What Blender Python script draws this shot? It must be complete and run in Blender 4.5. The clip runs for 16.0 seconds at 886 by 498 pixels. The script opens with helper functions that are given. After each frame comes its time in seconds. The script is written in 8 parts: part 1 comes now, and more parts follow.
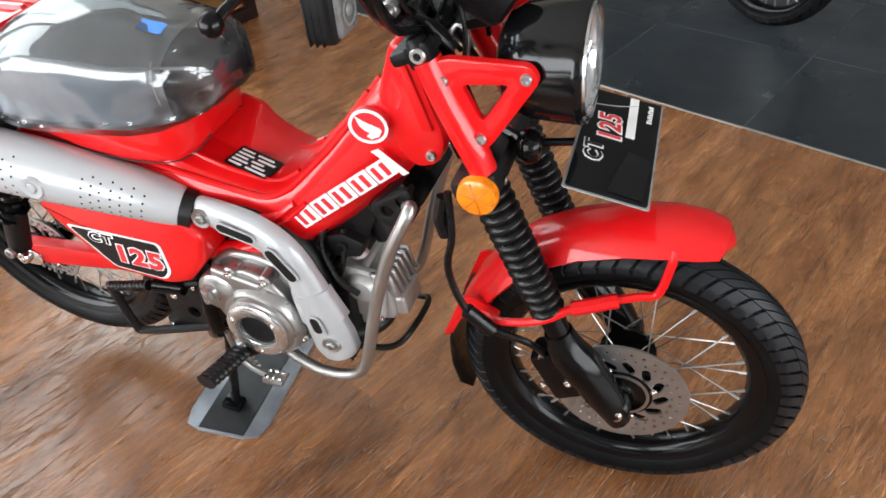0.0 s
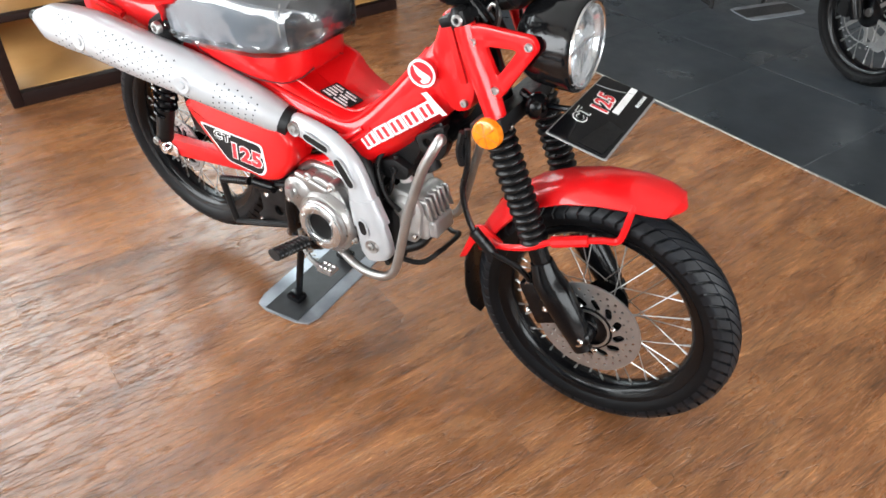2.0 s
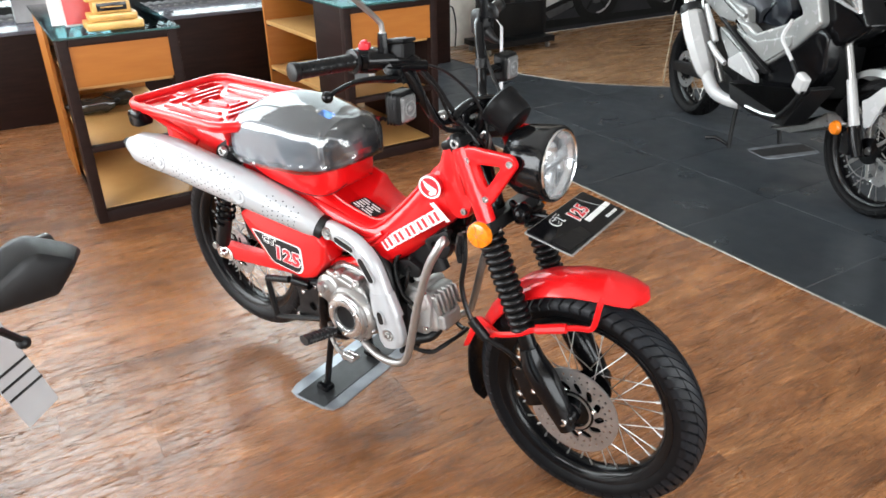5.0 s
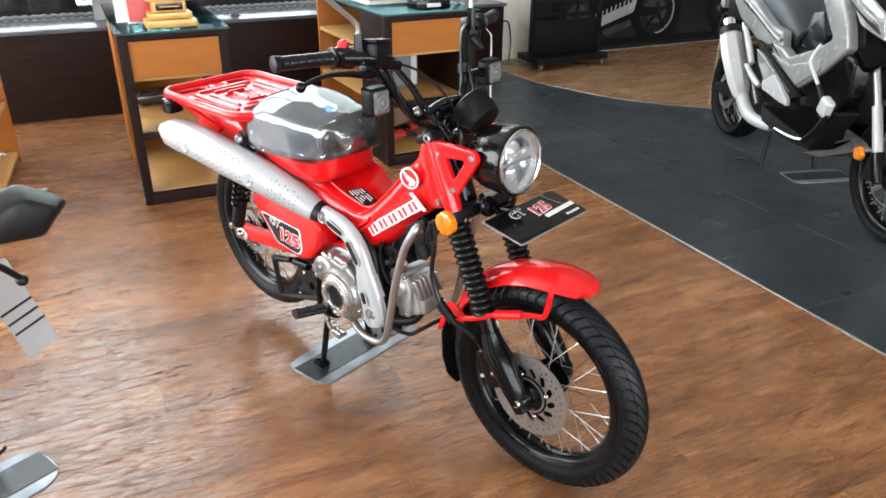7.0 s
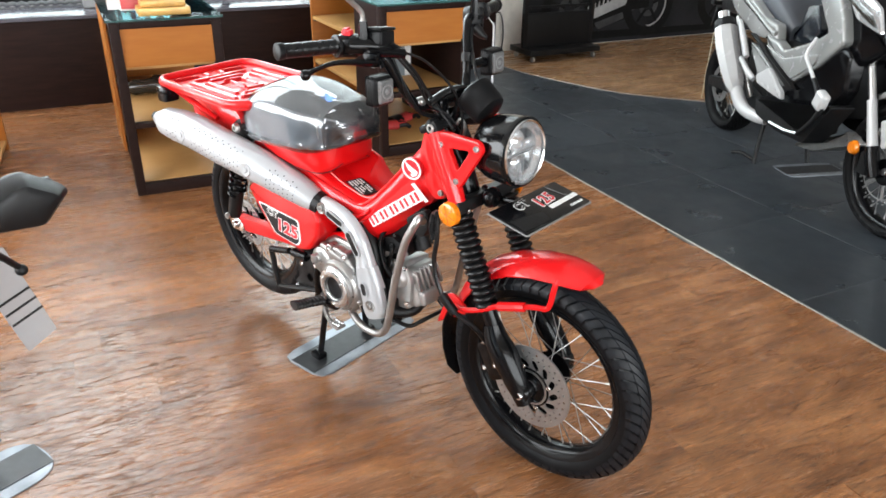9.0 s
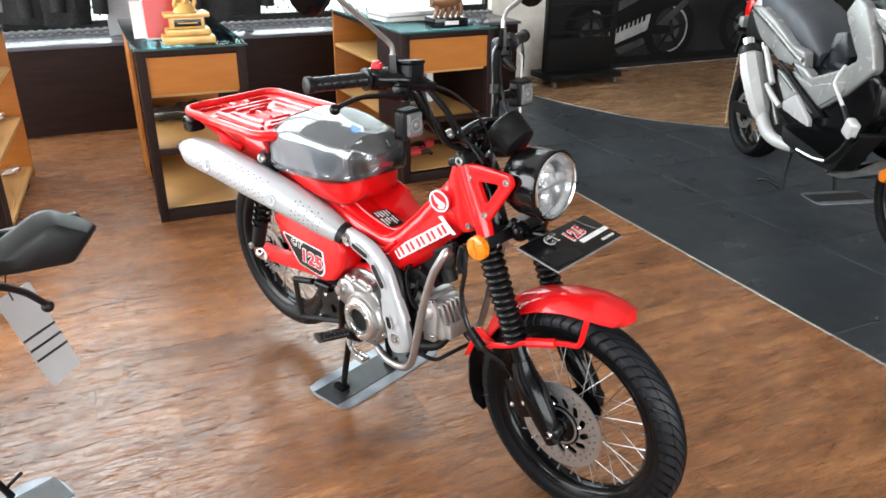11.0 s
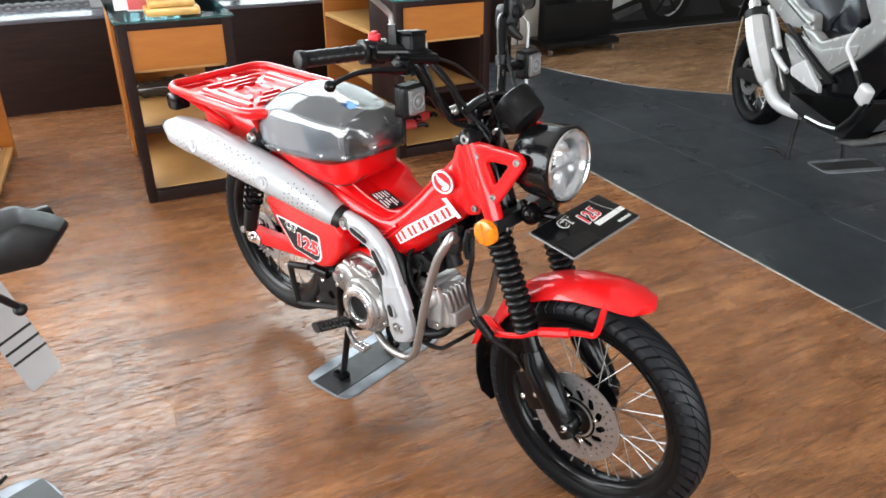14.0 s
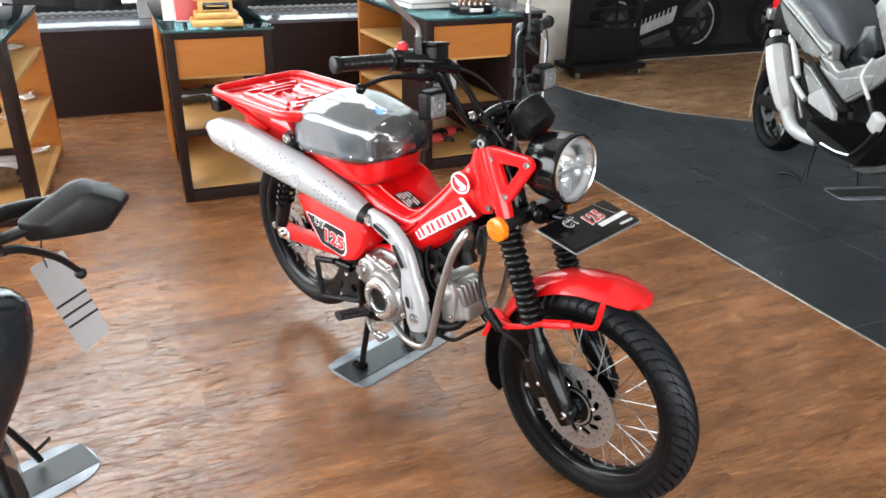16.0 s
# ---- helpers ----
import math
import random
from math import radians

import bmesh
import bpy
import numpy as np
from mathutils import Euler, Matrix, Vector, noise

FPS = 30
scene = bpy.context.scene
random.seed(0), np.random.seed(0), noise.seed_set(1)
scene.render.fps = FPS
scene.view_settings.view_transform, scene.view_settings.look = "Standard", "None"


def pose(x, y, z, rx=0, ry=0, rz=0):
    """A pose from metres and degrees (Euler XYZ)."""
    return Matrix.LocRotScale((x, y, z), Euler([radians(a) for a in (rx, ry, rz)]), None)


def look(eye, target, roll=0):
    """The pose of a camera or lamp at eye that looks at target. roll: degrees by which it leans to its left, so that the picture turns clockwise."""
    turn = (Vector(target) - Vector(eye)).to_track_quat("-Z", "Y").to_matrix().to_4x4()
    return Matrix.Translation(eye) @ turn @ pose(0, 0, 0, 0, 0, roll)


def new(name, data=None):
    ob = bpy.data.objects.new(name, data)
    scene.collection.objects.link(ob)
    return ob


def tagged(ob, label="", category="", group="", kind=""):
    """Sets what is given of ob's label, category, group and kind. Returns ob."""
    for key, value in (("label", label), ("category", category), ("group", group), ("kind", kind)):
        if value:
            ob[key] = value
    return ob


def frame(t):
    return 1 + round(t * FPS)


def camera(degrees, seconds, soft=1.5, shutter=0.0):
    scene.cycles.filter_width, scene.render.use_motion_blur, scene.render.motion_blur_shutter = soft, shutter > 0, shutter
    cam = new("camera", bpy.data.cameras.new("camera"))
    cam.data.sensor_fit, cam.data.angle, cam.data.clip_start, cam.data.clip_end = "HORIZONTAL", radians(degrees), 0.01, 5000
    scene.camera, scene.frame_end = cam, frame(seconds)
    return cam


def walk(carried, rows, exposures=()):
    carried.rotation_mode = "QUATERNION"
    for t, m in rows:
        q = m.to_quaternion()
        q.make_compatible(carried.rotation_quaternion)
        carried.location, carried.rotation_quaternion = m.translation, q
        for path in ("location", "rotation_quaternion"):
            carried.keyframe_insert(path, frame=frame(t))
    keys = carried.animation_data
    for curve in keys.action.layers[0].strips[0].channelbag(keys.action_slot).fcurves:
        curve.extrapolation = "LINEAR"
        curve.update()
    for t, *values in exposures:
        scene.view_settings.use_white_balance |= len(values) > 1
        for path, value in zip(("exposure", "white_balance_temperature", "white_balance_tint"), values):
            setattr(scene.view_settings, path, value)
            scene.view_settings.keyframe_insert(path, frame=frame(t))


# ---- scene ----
cam = camera(61.8, 16.0, 1.62)
PATH = [
    (0, (0.044, -0.817, 1.279), (-0.54, 0.617, 0.013), -4.4),
    (0.5, (0.146, -0.913, 1.305), (-0.496, 0.503, 0.046), -3.1),
    (1, (0.199, -1.02, 1.298), (-0.501, 0.375, 0.048), -2.0),
    (1.5, (0.253, -1.074, 1.323), (-0.515, 0.296, 0.084), -0.9),
    (2, (0.359, -1.074, 1.339), (-0.508, 0.261, 0.128), 0.1),
    (2.5, (0.486, -1.064, 1.352), (-0.472, 0.231, 0.167), 0.5),
    (3, (0.581, -1.045, 1.36), (-0.362, 0.274, 0.189), 0.8),
    (3.5, (0.596, -1.075, 1.366), (-0.307, 0.29, 0.216), 2.7),
    (4, (0.567, -1.147, 1.381), (-0.325, 0.282, 0.303), 1.9),
    (4.5, (0.57, -1.23, 1.391), (-0.446, 0.212, 0.448), 0.1),
    (7, (0.877, -1.201, 1.398), (-0.368, 0.104, 0.534), 0.3),
    (7.5, (0.875, -1.21, 1.41), (-0.401, 0.085, 0.577), 0.6),
    (8, (0.844, -1.212, 1.404), (-0.401, 0.117, 0.578), 1.5),
    (8.5, (0.838, -1.216, 1.386), (-0.36, 0.12, 0.503), 2.3),
    (9, (0.843, -1.218, 1.389), (-0.371, 0.104, 0.507), 1.0),
    (9.5, (0.845, -1.215, 1.389), (-0.384, 0.101, 0.517), 0.8),
    (10, (0.839, -1.217, 1.399), (-0.429, 0.091, 0.574), 0.6),
    (12.5, (0.732, -1.187, 1.401), (-0.529, 0.115, 0.556), 0.5),
    (13, (0.719, -1.184, 1.392), (-0.556, 0.094, 0.533), 1.0),
    (13.5, (0.695, -1.16, 1.389), (-0.535, 0.147, 0.507), 1.0),
    (14, (0.698, -1.141, 1.383), (-0.531, 0.154, 0.482), -0.1),
    (14.5, (0.752, -1.181, 1.402), (-0.527, 0.103, 0.556), 0.2),
    (15, (0.806, -1.228, 1.408), (-0.529, 0.023, 0.601), 0.7),
    (15.5, (0.834, -1.24, 1.399), (-0.501, -0.008, 0.561), 0.5),
    (16, (0.822, -1.235, 1.391), (-0.472, 0.03, 0.539), 1.3),
]
walk(cam, [(t, look(eye, target, roll)) for t, eye, target, roll in PATH], [(0.0, -0.12), (1.0, 0.07), (2.5, 0.23), (4.3, 0.24), (7.0, 0.11), (16.0, 0.10)])

# ---- world, sun, exposure ----
world = bpy.data.worlds.new("world")
scene.world = world
world.use_nodes = True
wn = world.node_tree.nodes
sky = wn.new("ShaderNodeTexSky")
sky.sky_type = "NISHITA"
sky.sun_disc = False
sky.sun_elevation = radians(55)
sky.sun_rotation = radians(-100)
wn["Background"].inputs[1].default_value = 0.15
world.node_tree.links.new(sky.outputs[0], wn["Background"].inputs[0])
ROOM = radians(-21)  # the building's axes against the motorcycle's
RM = Matrix.Rotation(ROOM, 4, "Z")


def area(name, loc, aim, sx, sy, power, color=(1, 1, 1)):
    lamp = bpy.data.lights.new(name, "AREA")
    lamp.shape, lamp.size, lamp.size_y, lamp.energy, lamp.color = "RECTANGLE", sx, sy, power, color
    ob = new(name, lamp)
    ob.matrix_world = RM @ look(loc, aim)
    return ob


# daylight in the openings of the glass front and the rear window
area("daylight_front", (-1.4, -4.35, 1.6), (-1.4, 0, 1.2), 5.8, 2.5, 440, (0.95, 0.98, 1.0))
area("daylight_rear", (-5.02, -1.35, 2.7), (0, -1.0, 1.6), 5.0, 3.9, 370, (0.89, 0.955, 1.0))
# unseen side opening, added as fill to brighten the rear wall and far floor
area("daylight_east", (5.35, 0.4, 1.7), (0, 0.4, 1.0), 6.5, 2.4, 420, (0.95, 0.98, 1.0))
sun = new("sun", bpy.data.lights.new("sun", "SUN"))
sun.data.energy, sun.data.angle, sun.data.color = 0.8, radians(12), (1, 0.95, 0.88)
sun.matrix_world = look((0, 0, 6), (1.2, 3.6, 0))

# ---- materials ----


class Nodes:
    """A small writer of node materials."""

    def __init__(self, name):
        self.mat = bpy.data.materials.new(name)
        self.mat.use_nodes = True
        self.t = self.mat.node_tree
        self.b = self.t.nodes["Principled BSDF"]

    def add(self, kind, **inputs):
        n = self.t.nodes.new("ShaderNode" + kind)
        for k, v in inputs.items():
            n.inputs[k.replace("_", " ")].default_value = v
        return n

    def link(self, a, b):
        self.t.links.new(a, b)

    def coords(self, scale, what="Object"):
        m = self.add("Mapping")
        m.inputs["Scale"].default_value = scale
        self.link(self.add("TexCoord").outputs[what], m.inputs["Vector"])
        return m.outputs["Vector"]

    def noise(self, vec, scale, detail=4.0, rough=0.6):
        n = self.add("TexNoise", Scale=scale, Detail=detail, Roughness=rough)
        self.link(vec, n.inputs["Vector"])
        return n.outputs["Fac"]

    def ramp(self, fac, *stops):
        r = self.t.nodes.new("ShaderNodeValToRGB")
        while len(r.color_ramp.elements) < len(stops):
            r.color_ramp.elements.new(0.5)
        for e, (p, c) in zip(r.color_ramp.elements, stops):
            e.position = p
            e.color = (*c, 1) if isinstance(c, tuple) else (c, c, c, 1)
        self.link(fac, r.inputs["Fac"])
        return r.outputs["Color"]

    def bump(self, height, strength, distance=0.002):
        n = self.add("Bump", Strength=strength, Distance=distance)
        self.link(height, n.inputs["Height"])
        self.link(n.outputs["Normal"], self.b.inputs["Normal"])

    def mix(self, fac, a, b, blend="MIX"):
        n = self.t.nodes.new("ShaderNodeMix")
        n.data_type, n.blend_type = "RGBA", blend
        for sock, v in ((n.inputs[0], fac), (n.inputs[6], a), (n.inputs[7], b)):
            if hasattr(v, "is_linked"):
                self.link(v, sock)
            else:
                sock.default_value = v if isinstance(v, float) else (*v, 1)
        return n.outputs[2]


def surface(name, color, rough=0.5, metal=0.0, coat=0.0, spread=0.12, scale=9.0, grain=0.0, grain_scale=300.0, spec=0.5):
    """A plain surface with two scales of variation in colour and gloss."""
    n = Nodes(name)
    vec = n.coords((1, 1, 1))
    fac = n.noise(vec, scale, 5)
    low = tuple(c * (1 - spread) for c in color)
    high = tuple(min(1, c * (1 + spread)) for c in color)
    n.link(n.ramp(fac, (0.3, low), (0.7, high)), n.b.inputs["Base Color"])
    n.link(n.ramp(n.noise(vec, scale * 4, 3), (0.3, max(0.02, rough * 0.85)), (0.75, min(1, rough * 1.2))), n.b.inputs["Roughness"])
    n.b.inputs["Metallic"].default_value = metal
    n.b.inputs["Coat Weight"].default_value = coat
    n.b.inputs["Coat Roughness"].default_value = 0.04
    n.b.inputs["Specular IOR Level"].default_value = spec
    if grain:
        n.bump(n.noise(vec, grain_scale, 2), grain, 0.001)
    return n.mat


def wood_floor_material(name, dark, mid, light, bright):
    """Rustic embossed vinyl planks: blotches, long grain, dark pores in clusters, pale scratch-like ridge lines."""
    n = Nodes(name)
    tex, info = n.add("TexCoord"), n.add("ObjectInfo")
    off = n.t.nodes.new("ShaderNodeVectorMath")
    off.operation = "MULTIPLY_ADD"
    n.link(info.outputs["Location"], off.inputs[0])
    off.inputs[1].default_value = (1.7, 1.3, 1.0)
    n.link(tex.outputs["Object"], off.inputs[2])

    def grain(sx, sy, scale, detail, rough, bend=0.0):
        m = n.add("Mapping")
        m.inputs["Scale"].default_value = (sx, sy, 1)
        n.link(off.outputs[0], m.inputs["Vector"])
        t = n.add("TexNoise", Scale=scale, Detail=detail, Roughness=rough, Distortion=bend)
        n.link(m.outputs["Vector"], t.inputs["Vector"])
        return t.outputs["Fac"]

    broad, blotch = grain(4.4, 1.2, 1.7, 8, 0.70, 0.45), grain(6.5, 1.6, 2.1, 9, 0.74, 0.55)
    mid_g, fine = grain(16, 3.0, 2.0, 7, 0.72, 0.25), grain(55, 6.5, 2.0, 6, 0.72)
    pore, dash, ridge = grain(70, 5.0, 1.6, 5, 0.66), grain(120, 9.0, 1.7, 4, 0.62), grain(95, 5.0, 1.6, 4, 0.6)
    speck = grain(190, 26, 1.7, 3, 0.6)
    base = n.ramp(broad, (0.30, dark), (0.45, mid), (0.58, light), (0.74, bright))
    tone = n.ramp(info.outputs["Random"], (0.0, 0.84), (1.0, 1.12))
    c = n.mix(1.0, base, tone, "MULTIPLY")
    c = n.mix(0.9, c, n.ramp(mid_g, (0.32, 0.70), (0.45, 0.95), (0.56, 1.0), (0.70, 1.16)), "MULTIPLY")
    c = n.mix(0.85, c, n.ramp(fine, (0.34, 0.80), (0.50, 1.0), (0.68, 1.14)), "MULTIPLY")
    streaks = n.mix(1.0, n.ramp(pore, (0.38, 0.48), (0.46, 1.0)), n.ramp(dash, (0.37, 0.54), (0.44, 1.0)), "MULTIPLY")
    worn = n.mix(1.0, n.mix(1.0, c, n.ramp(blotch, (0.34, 0.72), (0.50, 0.96)), "MULTIPLY"), streaks, "MULTIPLY")
    c = n.mix(n.ramp(blotch, (0.40, 0.92), (0.56, 0.36)), c, worn)
    # relief is repeated in the colour: ridges paler here, sunken lines darker below
    c = n.mix(0.9, c, n.ramp(ridge, (0.56, 1.0), (0.63, 1.6)), "MULTIPLY")
    c = n.mix(0.8, c, n.ramp(speck, (0.35, 0.62), (0.43, 1.0), (0.58, 1.0), (0.65, 1.4)), "MULTIPLY")

    def relief_lines(sx, sy, scale, width):
        """Long irregular lines: zero on a line, one away from it."""
        d = n.add("Math")
        d.operation = "SUBTRACT"
        n.link(grain(sx, sy, scale, 3, 0.55, 0.15), d.inputs[0])
        d.inputs[1].default_value = 0.5
        e = n.add("Math")
        e.operation = "ABSOLUTE"
        n.link(d.outputs[0], e.inputs[0])
        return n.ramp(e.outputs[0], (0.0, 0.0), (width, 1.0))

    wide_lines, thin_lines = relief_lines(11, 1.5, 1.6, 0.009), relief_lines(30, 3.2, 1.7, 0.016)
    c = n.mix(1.0, c, n.ramp(wide_lines, (0.0, 0.70), (0.8, 1.0)), "MULTIPLY")
    c = n.mix(1.0, c, n.ramp(thin_lines, (0.0, 0.80), (0.8, 1.0)), "MULTIPLY")
    n.link(c, n.b.inputs["Base Color"])
    n.link(n.ramp(blotch, (0.3, 0.32), (0.7, 0.23)), n.b.inputs["Roughness"])
    n.b.inputs["Specular IOR Level"].default_value = 0.68
    h = n.mix(0.35, n.ramp(fine, (0.3, 0.35), (0.7, 0.65)), n.ramp(pore, (0.36, 0.0), (0.44, 0.6)))
    h = n.mix(0.6, h, n.ramp(ridge, (0.60, 0.0), (0.65, 1.0)))
    h = n.mix(0.3, h, n.ramp(dash, (0.60, 0.0), (0.65, 1.0)))
    h = n.mix(0.42, h, wide_lines)
    h = n.mix(0.16, h, thin_lines)
    n.bump(h, 0.9, 0.0042)
    return n.mat


def slate_material(name):
    n = Nodes(name)
    info = n.add("ObjectInfo")
    off = n.t.nodes.new("ShaderNodeVectorMath")
    n.link(n.coords((1, 1, 1)), off.inputs[0])
    n.link(info.outputs["Location"], off.inputs[1])
    a, b = n.noise(off.outputs[0], 2.2, 3, 0.55), n.noise(off.outputs[0], 9, 2, 0.5)
    c = n.mix(0.6, n.ramp(a, (0.3, (0.014, 0.018, 0.022)), (0.7, (0.034, 0.042, 0.050))), n.ramp(b, (0.3, (0.016, 0.020, 0.024)), (0.7, (0.032, 0.040, 0.047))))
    c = n.mix(1.0, c, n.ramp(info.outputs["Random"], (0, 0.25), (1, 0.50)), "MULTIPLY")
    n.link(c, n.b.inputs["Base Color"])
    n.link(n.ramp(n.noise(off.outputs[0], 3.5, 5, 0.6), (0.35, 0.26), (0.65, 0.50)), n.b.inputs["Roughness"])
    n.b.inputs["Sheen Weight"].default_value = 0.13
    n.b.inputs["Sheen Roughness"].default_value = 0.35
    n.b.inputs["Sheen Tint"].default_value = (0.80, 0.90, 1.0, 1)
    n.b.inputs["Specular IOR Level"].default_value = 0.34
    return n.mat


def wood_panel(name, a, b, rough=0.4, spec=0.5):
    n = Nodes(name)
    vec = n.coords((3, 3, 26))
    f = n.noise(vec, 1.5, 5)
    n.link(n.ramp(f, (0.3, a), (0.7, b)), n.b.inputs["Base Color"])
    n.b.inputs["Roughness"].default_value = rough
    n.b.inputs["Specular IOR Level"].default_value = spec
    n.bump(f, 0.05, 0.001)
    return n.mat


def glass_material(name, color=(1, 1, 1), rough=0.0, thin=0.9, gloss=1.0):
    """Clear sheet: mostly see-through, with its mirror-like sheen."""
    n = Nodes(name)
    tr, gl, mx, lw = n.add("BsdfTransparent"), n.add("BsdfGlossy", Roughness=rough), n.t.nodes.new("ShaderNodeMixShader"), n.add("LayerWeight", Blend=0.5)
    tr.inputs["Color"].default_value = (*[c * thin for c in color], 1)
    n.link(n.ramp(lw.outputs["Facing"], (0.0, 0.05 * gloss), (0.6, 0.10 * gloss), (0.85, 0.35 * gloss), (1.0, 0.9)), mx.inputs[0])
    n.link(tr.outputs[0], mx.inputs[1])
    n.link(gl.outputs[0], mx.inputs[2])
    n.link(mx.outputs[0], n.t.nodes["Material Output"].inputs["Surface"])
    return n.mat


def film_material(name):
    """Crumpled clear plastic wrap over a seat."""
    n = Nodes(name)
    vec = n.coords((1, 1, 1))
    tr, gl, mx, fr = n.add("BsdfTransparent"), n.add("BsdfGlossy", Roughness=0.02), n.t.nodes.new("ShaderNodeMixShader"), n.add("Fresnel", IOR=1.85)
    tr.inputs["Color"].default_value = (0.93, 0.945, 0.96, 1)
    bmp = n.add("Bump", Strength=0.10, Distance=0.004)
    wave = n.noise(n.coords((1.0, 1.0, 2.2)), 16, 3, 0.5)
    n.link(wave, bmp.inputs["Height"])
    n.link(bmp.outputs[0], gl.inputs["Normal"])
    n.link(bmp.outputs[0], fr.inputs["Normal"])
    haze, mh = n.add("BsdfGlossy", Roughness=0.3), n.t.nodes.new("ShaderNodeMixShader")
    n.link(bmp.outputs[0], haze.inputs["Normal"])
    mh.inputs[0].default_value = 0.05
    n.link(tr.outputs[0], mh.inputs[1])
    n.link(haze.outputs[0], mh.inputs[2])
    n.link(fr.outputs[0], mx.inputs[0])
    n.link(mh.outputs[0], mx.inputs[1])
    n.link(gl.outputs[0], mx.inputs[2])
    n.link(mx.outputs[0], n.t.nodes["Material Output"].inputs["Surface"])
    return n.mat


def thin_film_material(name, share=0.22):
    """Loose clear film with two free faces: mostly see-through, a fixed share of gloss."""
    n = Nodes(name)
    tr, gl, mx = n.add("BsdfTransparent"), n.add("BsdfGlossy", Roughness=0.12), n.t.nodes.new("ShaderNodeMixShader")
    tr.inputs["Color"].default_value = (0.97, 0.975, 0.98, 1)
    bmp = n.add("Bump", Strength=0.5, Distance=0.004)
    n.link(n.noise(n.coords((1, 1, 1)), 40, 4, 0.6), bmp.inputs["Height"])
    n.link(bmp.outputs[0], gl.inputs["Normal"])
    mx.inputs[0].default_value = share
    n.link(tr.outputs[0], mx.inputs[1])
    n.link(gl.outputs[0], mx.inputs[2])
    n.link(mx.outputs[0], n.t.nodes["Material Output"].inputs["Surface"])
    return n.mat


def glow(name, color, strength):
    n = Nodes(name)
    n.b.inputs["Base Color"].default_value = (*color, 1)
    n.b.inputs["Emission Color"].default_value = (*color, 1)
    n.b.inputs["Emission Strength"].default_value = strength
    return n.mat


M_FLOOR = wood_floor_material("wood_floor", (0.140, 0.056, 0.021), (0.235, 0.094, 0.035), (0.335, 0.143, 0.055), (0.44, 0.210, 0.088))
M_SLATE = slate_material("slate_tile")
M_GROUT = surface("grout", (0.060, 0.066, 0.072), 0.75)
M_TRIM = surface("metal_trim", (0.36, 0.34, 0.31), 0.42, 0.7)
M_WALL = surface("painted_wall", (0.82, 0.78, 0.71), 0.7, grain=0.05)
M_CEIL = surface("ceiling_paint", (0.50, 0.50, 0.49), 0.9)
M_WALLGREY = surface("grey_wall_paint", (0.24, 0.24, 0.235), 0.75, grain=0.05)
M_DARKWOOD = wood_panel("dark_wood", (0.012, 0.006, 0.005), (0.022, 0.010, 0.008), 0.5, 0.12)
M_ORANGE = wood_panel("orange_veneer", (0.36, 0.118, 0.016), (0.41, 0.146, 0.024), 0.46, 0.3)
M_SHELF = wood_panel("light_veneer", (0.50, 0.27, 0.085), (0.58, 0.33, 0.12), 0.45)
M_GLASS = glass_material("clear_glass", (0.95, 0.99, 0.98))
M_GLASSTOP = glass_material("green_glass", (0.42, 0.62, 0.64), thin=0.75, gloss=0.28)
M_GLASSEDGE = surface("glass_edge", (0.03, 0.085, 0.08), 0.2)
M_SILL = surface("light_sill", (0.42, 0.42, 0.43), 0.4)
M_LEDGE = surface("ledge_glass_grey", (0.10, 0.10, 0.12), 0.18, 0, 0, 0.15, 6, spec=0.17)
M_ROPE = surface("grey_rope", (0.20, 0.20, 0.205), 0.5, 0, 0, 0.3, 40)
M_RED = surface("red_paint", (0.64, 0.004, 0.006), 0.42, 0.0, 0.7, 0.03, 3, spec=0.2)
M_RED2 = surface("red_frame_paint", (0.64, 0.005, 0.007), 0.42, 0.0, 0.15, 0.05, 6, spec=0.3)
M_BLACK = surface("black_paint", (0.003, 0.003, 0.0035), 0.17, 0.0, 0.0, 0.3, 12, spec=0.23)
M_SATIN = surface("black_satin", (0.0055, 0.0055, 0.006), 0.45, 0, 0, 0.3, 20, 0.15, 500, spec=0.3)
M_RUBBER = surface("rubber", (0.0045, 0.0045, 0.005), 0.30, 0, 0, 0.35, 30, 0.15, 400, spec=0.32)
M_TYRE = surface("tyre_rubber", (0.0042, 0.0046, 0.0054), 0.40, 0, 0, 0.35, 14, 0.15, 300, spec=0.15)
# same rubber, lighter and bluer: block sheen against shaded grooves, put into the colour
M_TREADLIT = surface("lit_tread_rubber", (0.0085, 0.0095, 0.0115), 0.40, 0, 0, 0.5, 26, 0.3, 260, spec=0.20)
M_TYREMATT = surface("matt_tyre_rubber", (0.0055, 0.0055, 0.006), 0.65, 0, 0, 0.35, 14, 0.15, 300, spec=0.18)
M_WORN = surface("mould_line_rubber", (0.10, 0.085, 0.06), 0.6, 0, 0, 0.3, 40)
M_DISC = surface("disc_steel", (0.43, 0.43, 0.43), 0.36, 0.9, 0, 0.12, 30, 0.05)
M_CHROME = surface("chrome", (0.78, 0.78, 0.78), 0.14, 1.0, 0, 0.05)
M_STEEL = surface("brushed_steel", (0.42, 0.415, 0.405), 0.36, 0.9, 0, 0.1, 20, 0.05)
M_MACHINED = surface("machined_aluminium", (0.62, 0.61, 0.60), 0.24, 0.9, 0, 0.05, 30)
M_ALU = surface("cast_aluminium", (0.37, 0.36, 0.35), 0.31, 0.85, 0, 0.15, 20, 0.3, 220)
M_HEAD = surface("sand_cast_aluminium", (0.50, 0.495, 0.485), 0.42, 0.6, 0, 0.15, 24, 0.3, 260)
M_SILVER = surface("silver_paint", (0.42, 0.43, 0.445), 0.36, 0.2, 0.3, 0.05, 8, 0.03)
